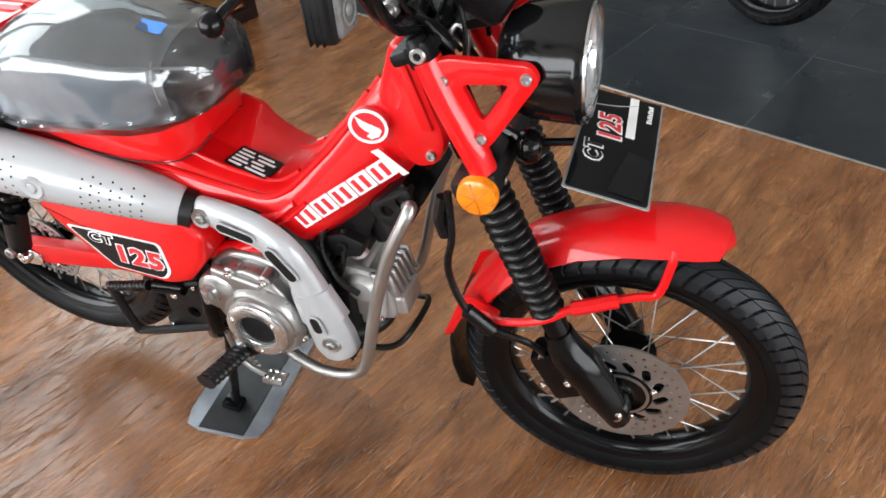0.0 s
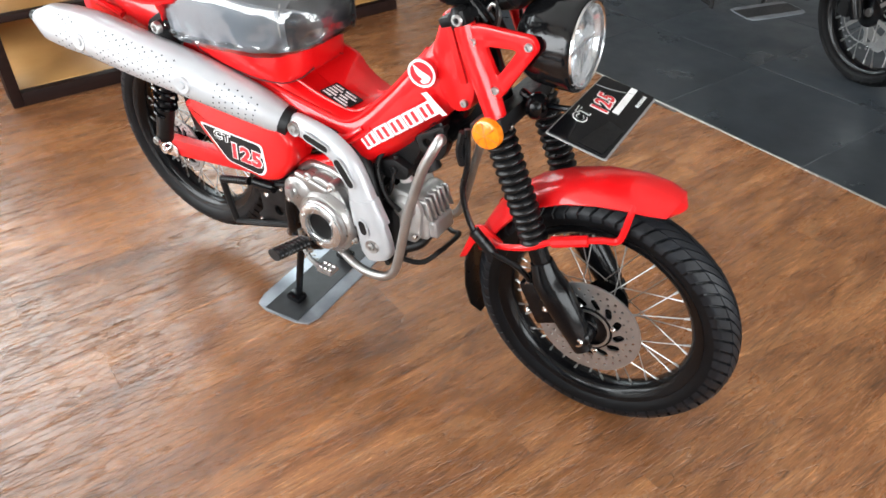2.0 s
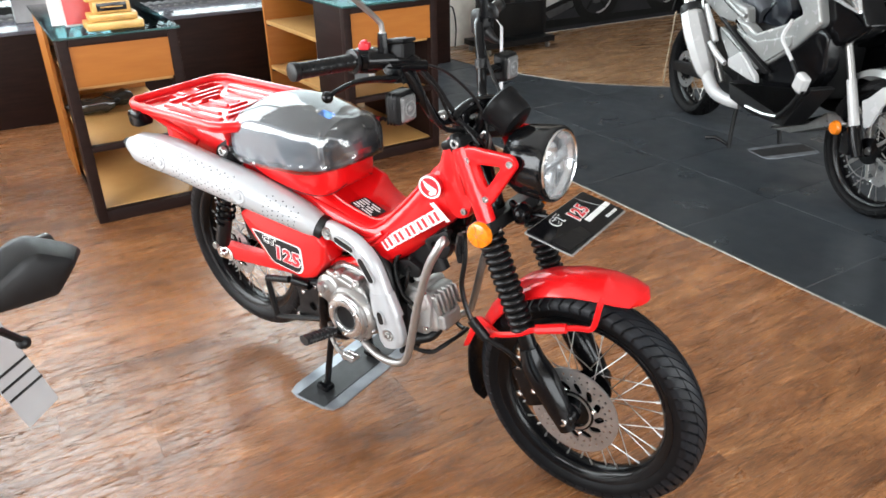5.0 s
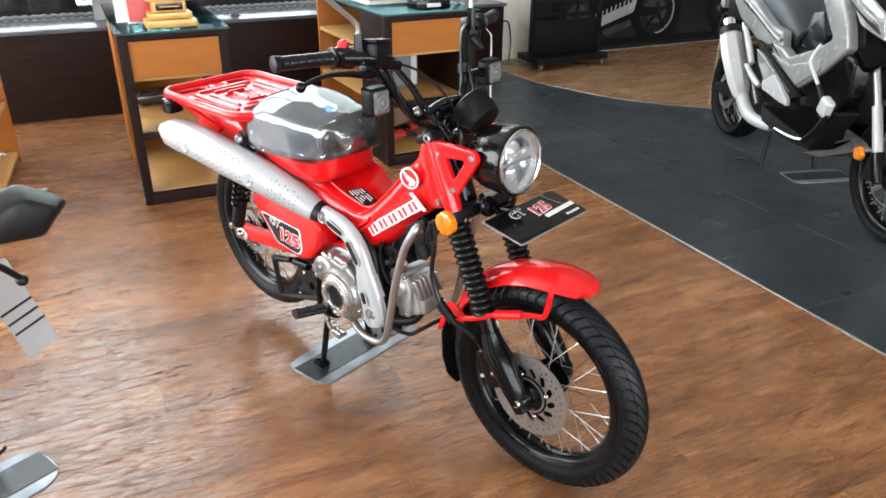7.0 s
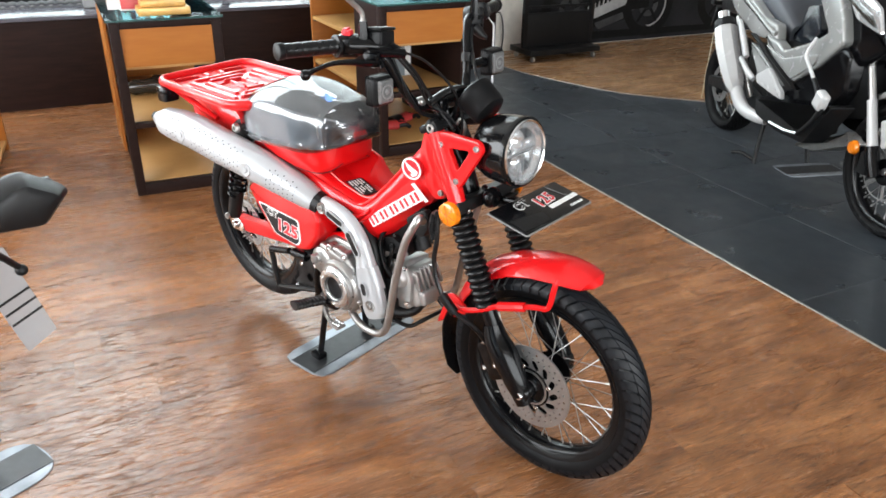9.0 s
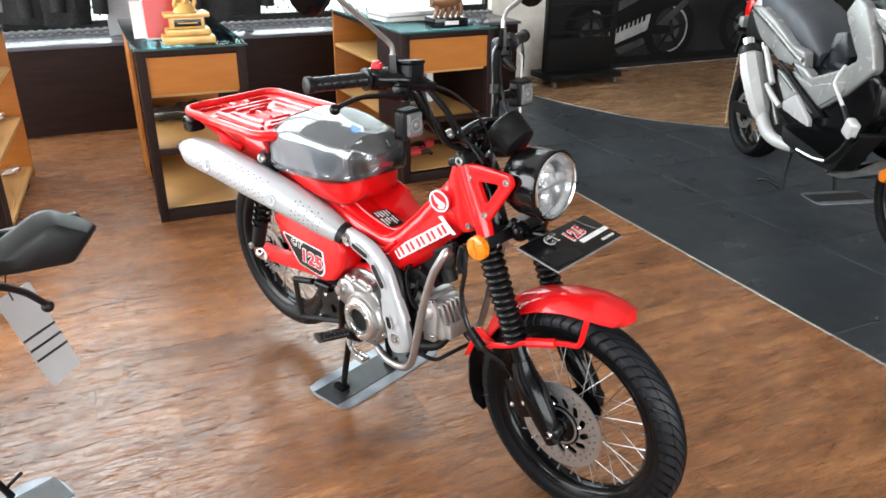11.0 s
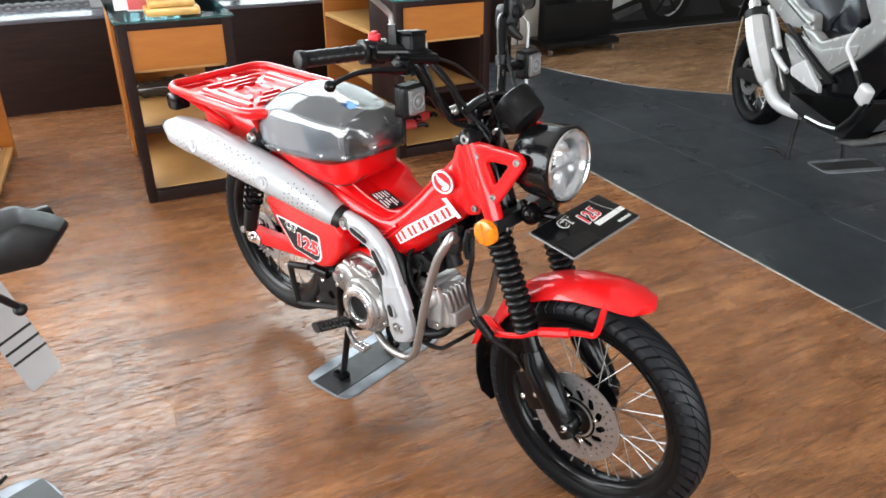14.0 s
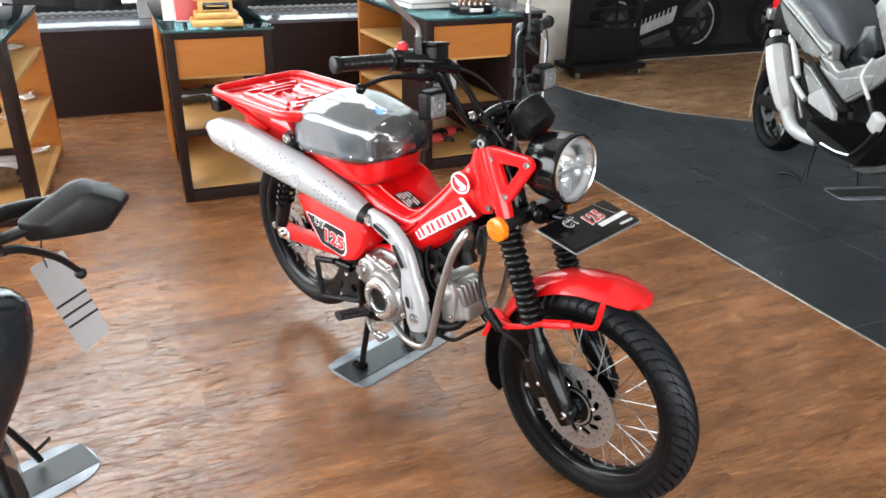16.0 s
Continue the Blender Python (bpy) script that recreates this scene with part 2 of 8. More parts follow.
M_SEAT = surface("grey_vinyl", (0.33, 0.355, 0.385), 0.5, 0, 0, 0.12, 10, 0.3, 350, spec=0.3)
M_MATT = surface("matt_black_plastic", (0.006, 0.006, 0.0065), 0.36, 0, 0, 0.3, 25, 0.2, 600, spec=0.15)
M_LAMPBLACK = surface("lamp_shell_paint", (0.004, 0.004, 0.0045), 0.13, 0, 0, 0.2, 14, spec=0.4)
M_FILM = film_material("plastic_wrap")
M_LOOSEFILM = thin_film_material("loose_film")
M_AMBER = surface("amber_lens", (0.78, 0.21, 0.008), 0.2, 0, 0.4, 0.25, 90, 0.5, 160)
M_AMBERDARK = surface("amber_ridge", (0.55, 0.11, 0.004), 0.3, 0, 0.3)
M_LENS = glass_material("lamp_glass", (0.96, 0.97, 0.98))
M_REFLECT = surface("lamp_reflector", (0.80, 0.81, 0.82), 0.15, 0.75, 0.2, 0.08, 40, 0.25, 60)
M_WHITE = surface("white_print", (0.80, 0.80, 0.79), 0.4)
M_REDPRINT = surface("red_print", (0.62, 0.02, 0.03), 0.4)
M_BLUEMARK = surface("blue_mark", (0.05, 0.22, 0.72), 0.35)
M_GREY = surface("grey_print", (0.30, 0.30, 0.30), 0.5)
M_INDLENS = surface("grey_lens", (0.115, 0.115, 0.115), 0.3, 0, 0.3, 0.25, 60)
M_LENSRING = surface("lens_ring_grey", (0.19, 0.19, 0.19), 0.3)
M_CARD = surface("black_card", (0.005, 0.005, 0.006), 0.08, 0, 0, 0.2, 6, spec=0.3)
M_PLATE = surface("galvanised_plate", (0.28, 0.30, 0.33), 0.42, 0.6, 0, 0.3, 14)
M_MAT = surface("black_mat", (0.02, 0.021, 0.023), 0.45, 0, 0, 0.4, 25, 0.3, 200)
M_PEARL = surface("pearl_silver_paint", (0.25, 0.255, 0.25), 0.25, 0.15, 0.8, 0.04, 5)
M_WHITEPAINT = surface("white_paint", (0.44, 0.44, 0.44), 0.25, 0.0, 0.6, 0.03, 5)
M_GOLDWOOD = surface("gilded_wood", (0.62, 0.36, 0.10), 0.35, 0.2, 0.3, 0.15, 20)
M_BROWNWOOD = surface("carved_brown_wood", (0.16, 0.07, 0.03), 0.4, 0, 0.2, 0.3, 20)
M_CLOTH = surface("black_cloth", (0.007, 0.007, 0.008), 0.85, 0, 0, 0.4, 14, 0.5, 120)
M_CLOTHGREY = surface("grey_cloth", (0.30, 0.31, 0.33), 0.85, 0, 0, 0.2, 14, 0.5, 120)
M_CORD = surface("beige_cord", (0.52, 0.42, 0.30), 0.7, 0, 0, 0.2, 60)
M_BOXGREY = surface("grey_blue_board", (0.20, 0.23, 0.25), 0.5, 0, 0, 0.15, 12)
M_PAPER = surface("paper", (0.70, 0.70, 0.68), 0.6)
M_BOOKRED = surface("red_booklet", (0.52, 0.05, 0.05), 0.35)
# wood floor again, paler: the stronger light at the far end is in its colours
M_FARFLOOR = wood_floor_material("far_wood_floor", (0.15, 0.078, 0.038), (0.27, 0.148, 0.073), (0.40, 0.232, 0.118), (0.50, 0.30, 0.162))
M_MURALBG = surface("mural_ground", (0.020, 0.020, 0.022), 0.6, 0, 0, 0.6, 1.3, spec=0.12)
M_MURALMID = surface("mural_grey", (0.060, 0.060, 0.062), 0.6, 0, 0, 0.4, 4, spec=0.12)
M_MURALDARK = surface("mural_black", (0.009, 0.009, 0.009), 0.6, spec=0.12)
M_MURALLIGHT = surface("mural_light", (0.36, 0.36, 0.36), 0.6, 0, 0, 0.3, 5, spec=0.12)
M_SEATDARK = surface("dark_seat_vinyl", (0.055, 0.060, 0.070), 0.5, 0, 0, 0.2, 10, 0.3, 350)
M_BLUEBLACK = surface("blue_black_plastic", (0.010, 0.012, 0.016), 0.22, 0, 0.3, 0.3, 8)
M_REDGLOSS = surface("red_lens", (0.60, 0.01, 0.01), 0.12, 0, 0.6, 0.05)
M_SHEET = surface("grey_sheet", (0.42, 0.42, 0.43), 0.45, 0, 0, 0.05)
M_SHEET.node_tree.nodes["Principled BSDF"].inputs["Alpha"].default_value = 0.72
M_SMOKE = surface("smoked_plastic", (0.03, 0.026, 0.022), 0.12, 0, 0.5)
M_BLUECLOTH = surface("blue_cloth", (0.02, 0.03, 0.08), 0.85)
M_BROWNCLOTH = surface("brown_cloth", (0.22, 0.15, 0.09), 0.8, 0, 0, 0.5, 20, 0.4, 90)
M_OUTSIDE = glow("daylight_backdrop", (0.93, 0.97, 1.0), 2.6)

# ---- mesh helpers ----


def grow(bm, verts, m):
    bmesh.ops.transform(bm, matrix=m, verts=verts)
    return bm


def bm_box(sx, sy, sz, m=Matrix(), bev=0.0, seg=2):
    bm = bmesh.new()
    bmesh.ops.create_cube(bm, size=1, matrix=Matrix.Diagonal((sx, sy, sz, 1)))
    if bev:
        bmesh.ops.bevel(bm, geom=bm.edges[:], offset=bev, segments=seg, profile=0.6, affect="EDGES")
    return grow(bm, bm.verts, m)


def bm_span(a, b, bev=0.0, seg=2):
    """A box between two opposite corners."""
    c = [(p + q) / 2 for p, q in zip(a, b)]
    return bm_box(*[abs(q - p) for p, q in zip(a, b)], Matrix.Translation(c), bev, seg)


def bm_loft(rings, caps=True):
    """Skin over closed rings of equal length."""
    bm = bmesh.new()
    rows = [[bm.verts.new(p) for p in ring] for ring in rings]
    k = len(rows[0])
    for a, b in zip(rows, rows[1:]):
        for i in range(k):
            bm.faces.new((a[i], a[(i + 1) % k], b[(i + 1) % k], b[i]))
    if caps:
        bm.faces.new(rows[0][::-1])
        bm.faces.new(rows[-1])
    bmesh.ops.recalc_face_normals(bm, faces=bm.faces)
    return bm


def bm_lathe(profile, n=32, m=Matrix(), closed=False):
    """Revolve (radius, height) pairs round z; closed: the profile is a loop."""
    bm = bmesh.new()
    rows = []
    for i in range(n):
        a = 2 * math.pi * i / n
        rows.append([bm.verts.new((r * math.cos(a), r * math.sin(a), h)) for r, h in profile])
    k = len(profile)
    for i in range(n):
        a, b = rows[i], rows[(i + 1) % n]
        for j in range(k if closed else k - 1):
            bm.faces.new((a[j], b[j], b[(j + 1) % k], a[(j + 1) % k]))
    bmesh.ops.remove_doubles(bm, verts=bm.verts, dist=1e-6)
    bmesh.ops.recalc_face_normals(bm, faces=bm.faces)
    return grow(bm, bm.verts, m)


def catmull(pts, k):
    pts = [Vector(p) for p in pts]
    if k < 2 or len(pts) < 3:
        return pts
    ext = [2 * pts[0] - pts[1]] + pts + [2 * pts[-1] - pts[-2]]
    out = []
    for i in range(1, len(ext) - 2):
        p0, p1, p2, p3 = ext[i - 1 : i + 3]
        for j in range(k):
            t = j / k
            out.append(0.5 * (2 * p1 + (p2 - p0) * t + (2 * p0 - 5 * p1 + 4 * p2 - p3) * t * t + (3 * p1 - p0 - 3 * p2 + p3) * t**3))
    return out + [pts[-1]]


def bm_tube(pts, r, n=10, smooth=1, caps=True, flat=1.0, up=(0, 0, 1)):
    """A pipe along points; r: one radius or one for each given point; flat: height over width."""
    count = len(pts)
    fine = catmull(pts, smooth)
    radii = [r] * count if isinstance(r, (int, float)) else list(r)
    rr = [float(np.interp(i / max(1, len(fine) - 1), np.linspace(0, 1, count), radii)) for i in range(len(fine))]
    rings, side = [], None
    for i, p in enumerate(fine):
        d = (fine[min(i + 1, len(fine) - 1)] - fine[max(i - 1, 0)]).normalized()
        if side is None:
            side = d.cross(Vector(up))
            if side.length < 1e-3:
                side = d.cross(Vector((1, 0, 0)))
        side = (side - d * side.dot(d)).normalized()
        over = side.cross(d)
        rings.append([p + rr[i] * (math.cos(a) * side + flat * math.sin(a) * over) for a in (2 * math.pi * j / n for j in range(n))])
    return bm_loft(rings, caps)


def bm_plate(outline, thick, m=Matrix(), bev=0.0, holes=(), seg=2):
    """A flat plate from an outline in x, y, with holes, thick along z from 0 up."""
    bm = bmesh.new()
    edges = []
    for loop in (outline, *holes):
        vs = [bm.verts.new((p[0], p[1], 0)) for p in loop]
        edges += [bm.edges.new((vs[i], vs[(i + 1) % len(vs)])) for i in range(len(vs))]
    if holes:
        bmesh.ops.triangle_fill(bm, use_beauty=True, use_dissolve=False, edges=edges, normal=(0, 0, 1))
    else:
        bm.faces.new(bm.verts[:])
    bmesh.ops.recalc_face_normals(bm, faces=bm.faces)
    if bm.faces and sum(f.normal.z * f.calc_area() for f in bm.faces) > 0:
        bmesh.ops.reverse_faces(bm, faces=bm.faces)
    ext = bmesh.ops.extrude_face_region(bm, geom=bm.faces[:])
    top = [v for v in ext["geom"] if isinstance(v, bmesh.types.BMVert)]
    bmesh.ops.translate(bm, verts=top, vec=(0, 0, thick))
    bmesh.ops.recalc_face_normals(bm, faces=bm.faces)
    if bev:
        rim = [e for e in bm.edges if len(e.link_faces) == 2 and e.calc_face_angle() > 0.7 and abs(e.verts[0].co.z - e.verts[1].co.z) < 1e-6 and e.verts[0].co.z > thick / 2]
        bmesh.ops.bevel(bm, geom=rim, offset=bev, segments=seg, profile=0.6, affect="EDGES")
    return grow(bm, bm.verts, m)


def rounded(pts, r, k=4):
    """An outline with rounded corners."""
    out = []
    n = len(pts)
    for i in range(n):
        p, a, b = Vector(pts[i][:2]), Vector(pts[i - 1][:2]), Vector(pts[(i + 1) % n][:2])
        da, db = (a - p), (b - p)
        q = min(r, da.length * 0.45, db.length * 0.45)
        s, e = p + da.normalized() * q, p + db.normalized() * q
        for j in range(k + 1):
            t = j / k
            out.append((1 - t) ** 2 * s + 2 * t * (1 - t) * p + t * t * e)
    return [(v.x, v.y) for v in out]


def slot(x, y, length, width, angle, k=5):
    """A stadium-shaped outline."""
    c, s = math.cos(angle), math.sin(angle)
    out = []
    for side, base in ((1, -math.pi / 2), (-1, math.pi / 2)):
        for j in range(k + 1):
            a = base + math.pi * j / k
            px, py = side * (length - width) / 2 + width / 2 * math.cos(a), width / 2 * math.sin(a)
            out.append((x + c * px - s * py, y + s * px + c * py))
    return out


def circle(x, y, r, n=20):
    return [(x + r * math.cos(2 * math.pi * i / n), y + r * math.sin(2 * math.pi * i / n)) for i in range(n)]


def merge(*bms):
    out = bms[0]
    for b in bms[1:]:
        me = bpy.data.meshes.new("tmp")
        b.to_mesh(me)
        b.free()
        out.from_mesh(me)
        bpy.data.meshes.remove(me)
    return out


def mirrored(bm):
    """The mesh together with its mirror image across y = 0."""
    me = bpy.data.meshes.new("tmp")
    bm.to_mesh(me)
    other = bmesh.new()
    other.from_mesh(me)
    bpy.data.meshes.remove(me)
    for v in other.verts:
        v.co.y = -v.co.y
    bmesh.ops.reverse_faces(other, faces=other.faces)
    return merge(bm, other)


def two(bm):
    """The mesh and its mirror image across y = 0, as a pair of pieces."""
    return bm, flipped(bm.copy())


def flipped(bm):
    for v in bm.verts:
        v.co.y = -v.co.y
    bmesh.ops.reverse_faces(bm, faces=bm.faces)
    return bm


def mesh_of(name, bm, mat, sharp=38):
    for f in bm.faces:
        f.smooth = True
    for e in bm.edges:
        if len(e.link_faces) == 2 and e.calc_face_angle(0) > radians(sharp):
            e.smooth = False
    me = bpy.data.meshes.new(name)
    bm.to_mesh(me)
    bm.free()
    me.materials.append(mat)
    return me


def part(name, bm, mat, parent, label="", xf=None):
    if isinstance(bm, (tuple, list)):
        return [part(name, b, mat, parent, label, xf) for b in bm][0]
    if xf is not None:
        grow(bm, bm.verts, xf)
    ob = new(name, mesh_of(name, bm, mat))
    ob.parent = parent
    if label:
        tagged(ob, label)
    return ob


def thing(name, m, label, category, group="", kind=""):
    ob = new(name)
    ob.empty_display_size = 0.1
    ob.matrix_basis = m
    return tagged(ob, label, category, group, kind)


def solid(name, bm, mat, m, label, category, group="", kind=""):
    ob = new(name, mesh_of(name, bm, mat))
    ob.matrix_basis = m
    return tagged(ob, label, category, group, kind)


def text_bm(words, size, depth=0.0008, fat=0.0, shear=0.0, space=1.0):
    cu = bpy.data.curves.new("words", "FONT")
    cu.body, cu.size, cu.extrude, cu.offset, cu.shear, cu.space_character = words, size, depth, fat, shear, space
    cu.align_x, cu.align_y, cu.resolution_u = "CENTER", "CENTER", 2
    ob = new("words", cu)
    me = ob.to_mesh()
    bm = bmesh.new()
    bm.from_mesh(me)
    ob.to_mesh_clear()
    bpy.data.objects.remove(ob)
    bpy.data.curves.remove(cu)
    return bm


SIDE = Matrix(((1, 0, 0, 0), (0, 0, -1, 0), (0, 1, 0, 0), (0, 0, 0, 1)))  # x, y of a plate to x, z; its top faces the right-hand side


def side(y):
    """Lays a plate upright along the vehicle, its back at this y."""
    return Matrix.Translation((0, y, 0)) @ SIDE


AXIS_Y = Matrix.Rotation(radians(90), 4, "X")  # z of a lathe to -y


def hub(x, y, z):
    return Matrix.Translation((x, y, z)) @ AXIS_Y


def bolt(x, y, z, r=0.008, h=0.006):
    """A hexagon-socket bolt head that faces the right-hand side."""
    return bm_lathe([(0, h * 0.45), (r * 0.45, h * 0.45), (r * 0.5, h), (r * 0.85, h), (r, h * 0.75), (r, 0), (0, 0)], 14, hub(x, y, z))


# ---- the room: axes a (away from the rear wall) and b (along it) ----
A0, A1, B0, B1, H = -4.85, 5.5, -4.5, 9.0, 5.0


def setting(name, bm, mat, label="", category=""):
    return solid(name, bm, mat, RM, label, category, kind="structure")


setting("ground", bm_span((-40, -40, -0.25), (40, 40, -0.12)), M_GROUT, "dark asphalt ground round the showroom", "ground")
floor = setting("floor", bm_span((A0, B0, -0.1), (A1, B1, -0.012)), M_GROUT, "showroom floor of wood-look planks and black tiles", "floor")
setting("ceiling", bm_span((A0 - 0.2, B0 - 0.2, H), (A1 + 0.2, B1 + 0.2, H + 0.15)), M_CEIL, "plain grey ceiling", "ceiling")
# rear wall with its window
rear = [bm_span((A0 - 0.2, B0, -0.1), (A0, 2.41, 0.6)), bm_span((A0 - 0.2, B0, 4.75), (A0, 2.41, H)), bm_span((A0 - 0.2, B0, 0.6), (A0, -3.9, 4.75)), bm_span((A0 - 0.2, 2.41, -0.1), (A0, B1, H))]
setting("wall_rear", merge(*rear), M_WALL, "beige painted rear wall with a tall window", "wall")
front = [bm_span((A0, B0 - 0.2, -0.1), (A1, B0, 0.12)), bm_span((A0, B0 - 0.2, 2.95), (A1, B0, H)), bm_span((A0, B0 - 0.2, 0.12), (A0 + 0.35, B0, 2.95)), bm_span((A1 - 0.9, B0 - 0.2, 0.12), (A1, B0, 2.95))]
setting("wall_front", merge(*front), M_WALL, "wall round the glazed shop front", "wall")
# the opening here is made up, for the fill lamp on this side
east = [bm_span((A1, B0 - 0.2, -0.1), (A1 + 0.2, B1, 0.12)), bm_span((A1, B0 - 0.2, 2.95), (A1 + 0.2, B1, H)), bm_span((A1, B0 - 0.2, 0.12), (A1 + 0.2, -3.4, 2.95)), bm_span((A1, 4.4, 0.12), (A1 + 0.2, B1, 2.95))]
setting("wall_east", merge(*east), M_WALL, "wall round the added side glazing", "wall")
setting("wall_far", bm_span((A0 - 0.2, B1, -0.1), (A1 + 0.2, B1 + 0.2, H)), M_WALLGREY, "plain grey painted wall", "wall")


def window(name, origin, ux, width, z0, z1, panes, label):
    """Upright panes in dark frames along the direction ux."""
    root = thing(name, RM @ Matrix.Translation(origin) @ Matrix.Rotation(ux, 4, "Z"), label, "window", kind="structure")
    bars = [bm_span((-0.03, -0.03, z0), (width + 0.03, 0.03, z0 + 0.06)), bm_span((-0.03, -0.03, z1 - 0.06), (width + 0.03, 0.03, z1))]
    step = width / panes
    for i in range(panes + 1):
        bars.append(bm_span((i * step - 0.03, -0.028, z0 + 0.06), (i * step + 0.03, 0.028, z1 - 0.06)))
    part("window_frame", merge(*bars), M_SATIN, root)
    for i in range(panes):
        p = part("pane", bm_span((i * step + 0.03, -0.004, z0 + 0.06), ((i + 1) * step - 0.03, 0.004, z1 - 0.06)), M_GLASS, root)
        p.visible_shadow = False


window("window_1", (A0 - 0.1, -3.9, 0), radians(90), 6.31, 0.6, 4.75, 3, "tall rear window over the dark display ledge")
window("window_2", (A0 + 0.38, B0 - 0.1, 0), 0, A1 - 0.93 - A0 - 0.38, 0.12, 2.95, 6, "glazed shop front with dark frames")
window("window_fill", (A1 + 0.1, -3.37, 0), radians(90), 7.74, 0.12, 2.95, 5, "unseen side glazing with dark frames, added for the fill light")
setting("backdrop_rear", bm_span((A0 - 2.6, -9, -0.1), (A0 - 2.5, 6, 8)), M_OUTSIDE, "bright washed-out daylight outside the window", "backdrop")
# pieces laid out further down stand on these levels
BORDER, TILE = 1.45, 0.62
setting("trim", bm_span((A0, BORDER - 0.005, -0.012), (A1, BORDER + 0.005, 0.0015), 0.002, 1), M_TRIM, "thin pale metal strip between planks and tiles", "trim")
curve = [(A0, 2.42), (-4.1, 2.47), (-3.6, 2.62), (-3.15, 2.82), (-2.72, 3.22), (-2.2, 3.75), (-1.2, 4.7), (0.5, 6.3), (3.0, 8.6), (3.4, B1), (A0, B1)]
setting("floor_wood_far", bm_plate(curve, 0.016, Matrix.Translation((0, 0, -0.012))), M_FARFLOOR, "brown wood-look floor beyond the tiles", "floor")
setting("trim_curved", bm_tube([(a, b, 0.003) for a, b in curve[:8]], 0.0032, 6, 4), M_TRIM, "thin metal strip on the curved floor edge", "trim")

# display ledge under the rear window
ledge = thing("display_ledge", RM, "low dark wooden display ledge with a glossy grey top below the window", "ledge", kind="structure")
part("front_panel", bm_span((-4.84, -3.9, 0), (-4.32, 2.38, 0.565), 0.004), M_DARKWOOD, ledge)
part("top_slab", bm_span((-4.845, -3.9, 0.567), (-4.31, 2.40, 0.590), 0.003), M_LEDGE, ledge, "glossy grey ledge top")
roll = []
for i in range(105):
    b = -3.85 + i * 0.059
    roll.append(bm_tube([(-4.76, b, 0.606), (-4.757, b + 0.04, 0.622), (-4.76, b + 0.075, 0.606)], 0.016, 6, 2))
part("rope_edge", merge(*roll), M_ROPE, ledge, "twisted grey rope edging")


def display_cabinet(a, b, width, depth, label, posts=(0.15, 0.15), turn=0.0, side_panel=False):
    """Open-sided cabinet: dark frame, veneer front panel, shelves, glass top. Its front faces +a."""
    root = thing("display_cabinet", RM @ Matrix.Translation((a, b, 0)) @ Matrix.Rotation(turn, 4, "Z"), label, "cabinet", "display cabinets")
    h, p = 0.82, 0.042
    bars_at = [
        bm_span((-p, 0, 0), (0, p, h), 0.003), bm_span((-p, width - p, 0), (0, width, h), 0.003),
        bm_span((-p, p, h - 0.030), (-0.001, width - p, h), 0.003), bm_span((-p, p, 0), (-0.001, width - p, 0.055), 0.003),
        bm_span((-p, p, 0.333), (-0.002, width - p, 0.358), 0.002)]
    part("frame", merge(*bars_at), M_DARKWOOD, root)
    for post, y0, y1 in ((posts[0], 0.001, 0.03), (posts[1], width - 0.03, width - 0.001)):
        part("side_post", bm_span((-post, y0, 0), (-p - 0.001, y1, h), 0.003), M_DARKWOOD, root)
    part("front_panel", bm_span((-0.03, p, 0.62), (-0.008, width - p, h - 0.031)), M_ORANGE, root)
    part("back_panel", bm_span((-depth, 0, 0.0), (-depth + 0.025, width, h), 0.002), M_ORANGE, root)
    if side_panel:
        part("side_panel", bm_span((-depth + 0.026, 0.0015, 0.03), (-depth * 0.60, 0.016, h - 0.031)), M_ORANGE, root, "orange veneer side panel")
    for z in (0.034, 0.324, 0.6):
        part("shelf", bm_span((-depth + 0.026, 0.031, z), (-p - 0.004, width - 0.031, z + 0.022), 0.002), M_SHELF, root)
        for post, y0, y1 in ((posts[0], 0.004, 0.031), (posts[1], width - 0.031, width - 0.004)):
            if not (side_panel and y0 < 0.1):
                part("shelf_edge", bm_span((-depth + 0.027, y0, z), (-post - 0.001, y1, z + 0.022), 0.002), M_SHELF, root)
            part("shelf_peg", bm_span((-depth + 0.03, y0 + 0.004, z - 0.012), (-depth + 0.05, y1 - 0.004, z - 0.001), 0.003), M_SATIN, root)
    part("base", bm_span((-depth + 0.03, 0.02, 0), (-0.045, width - 0.02, 0.032)), M_DARKWOOD, root)
    for post, y0, y1 in ((posts[0], 0.0, 0.02), (posts[1], width - 0.02, width)):
        part("top_rail", bm_span((-depth + 0.026, y0, h - 0.02), (-post - 0.001, y1, h - 0.001)), M_DARKWOOD, root)
    part("tray", bm_span((-depth + 0.027, 0.021, h - 0.028), (-0.042, width - 0.021, h - 0.012)), M_DARKWOOD, root)
    top = part("glass_top", bm_span((-depth - 0.005, -0.012, h + 0.003), (0.012, width + 0.012, h + 0.013), 0.002), M_GLASSTOP, root, "green-tinted glass top")
    part("glass_edge", merge(bm_span((0.0125, -0.012, h + 0.004), (0.0135, width + 0.012, h + 0.012)), bm_span((-depth, -0.0135, h + 0.004), (0.012, -0.0125, h + 0.012))), M_GLASSEDGE, top)
    return root


display_cabinet(-2.44, -0.68, 0.485, 1.09, "dark-framed display cabinet with orange panel and shelves, trophy on top", side_panel=True)
display_cabinet(-2.495, 0.622, 0.555, 1.12, "dark-framed display cabinet with orange panel beside the beige wall", (0.36, 0.86), radians(2))
display_cabinet(-2.425, -1.804, 0.48, 1.10, "dark-framed display cabinet with open veneer shelves", (0.15, 0.15), radians(-3))

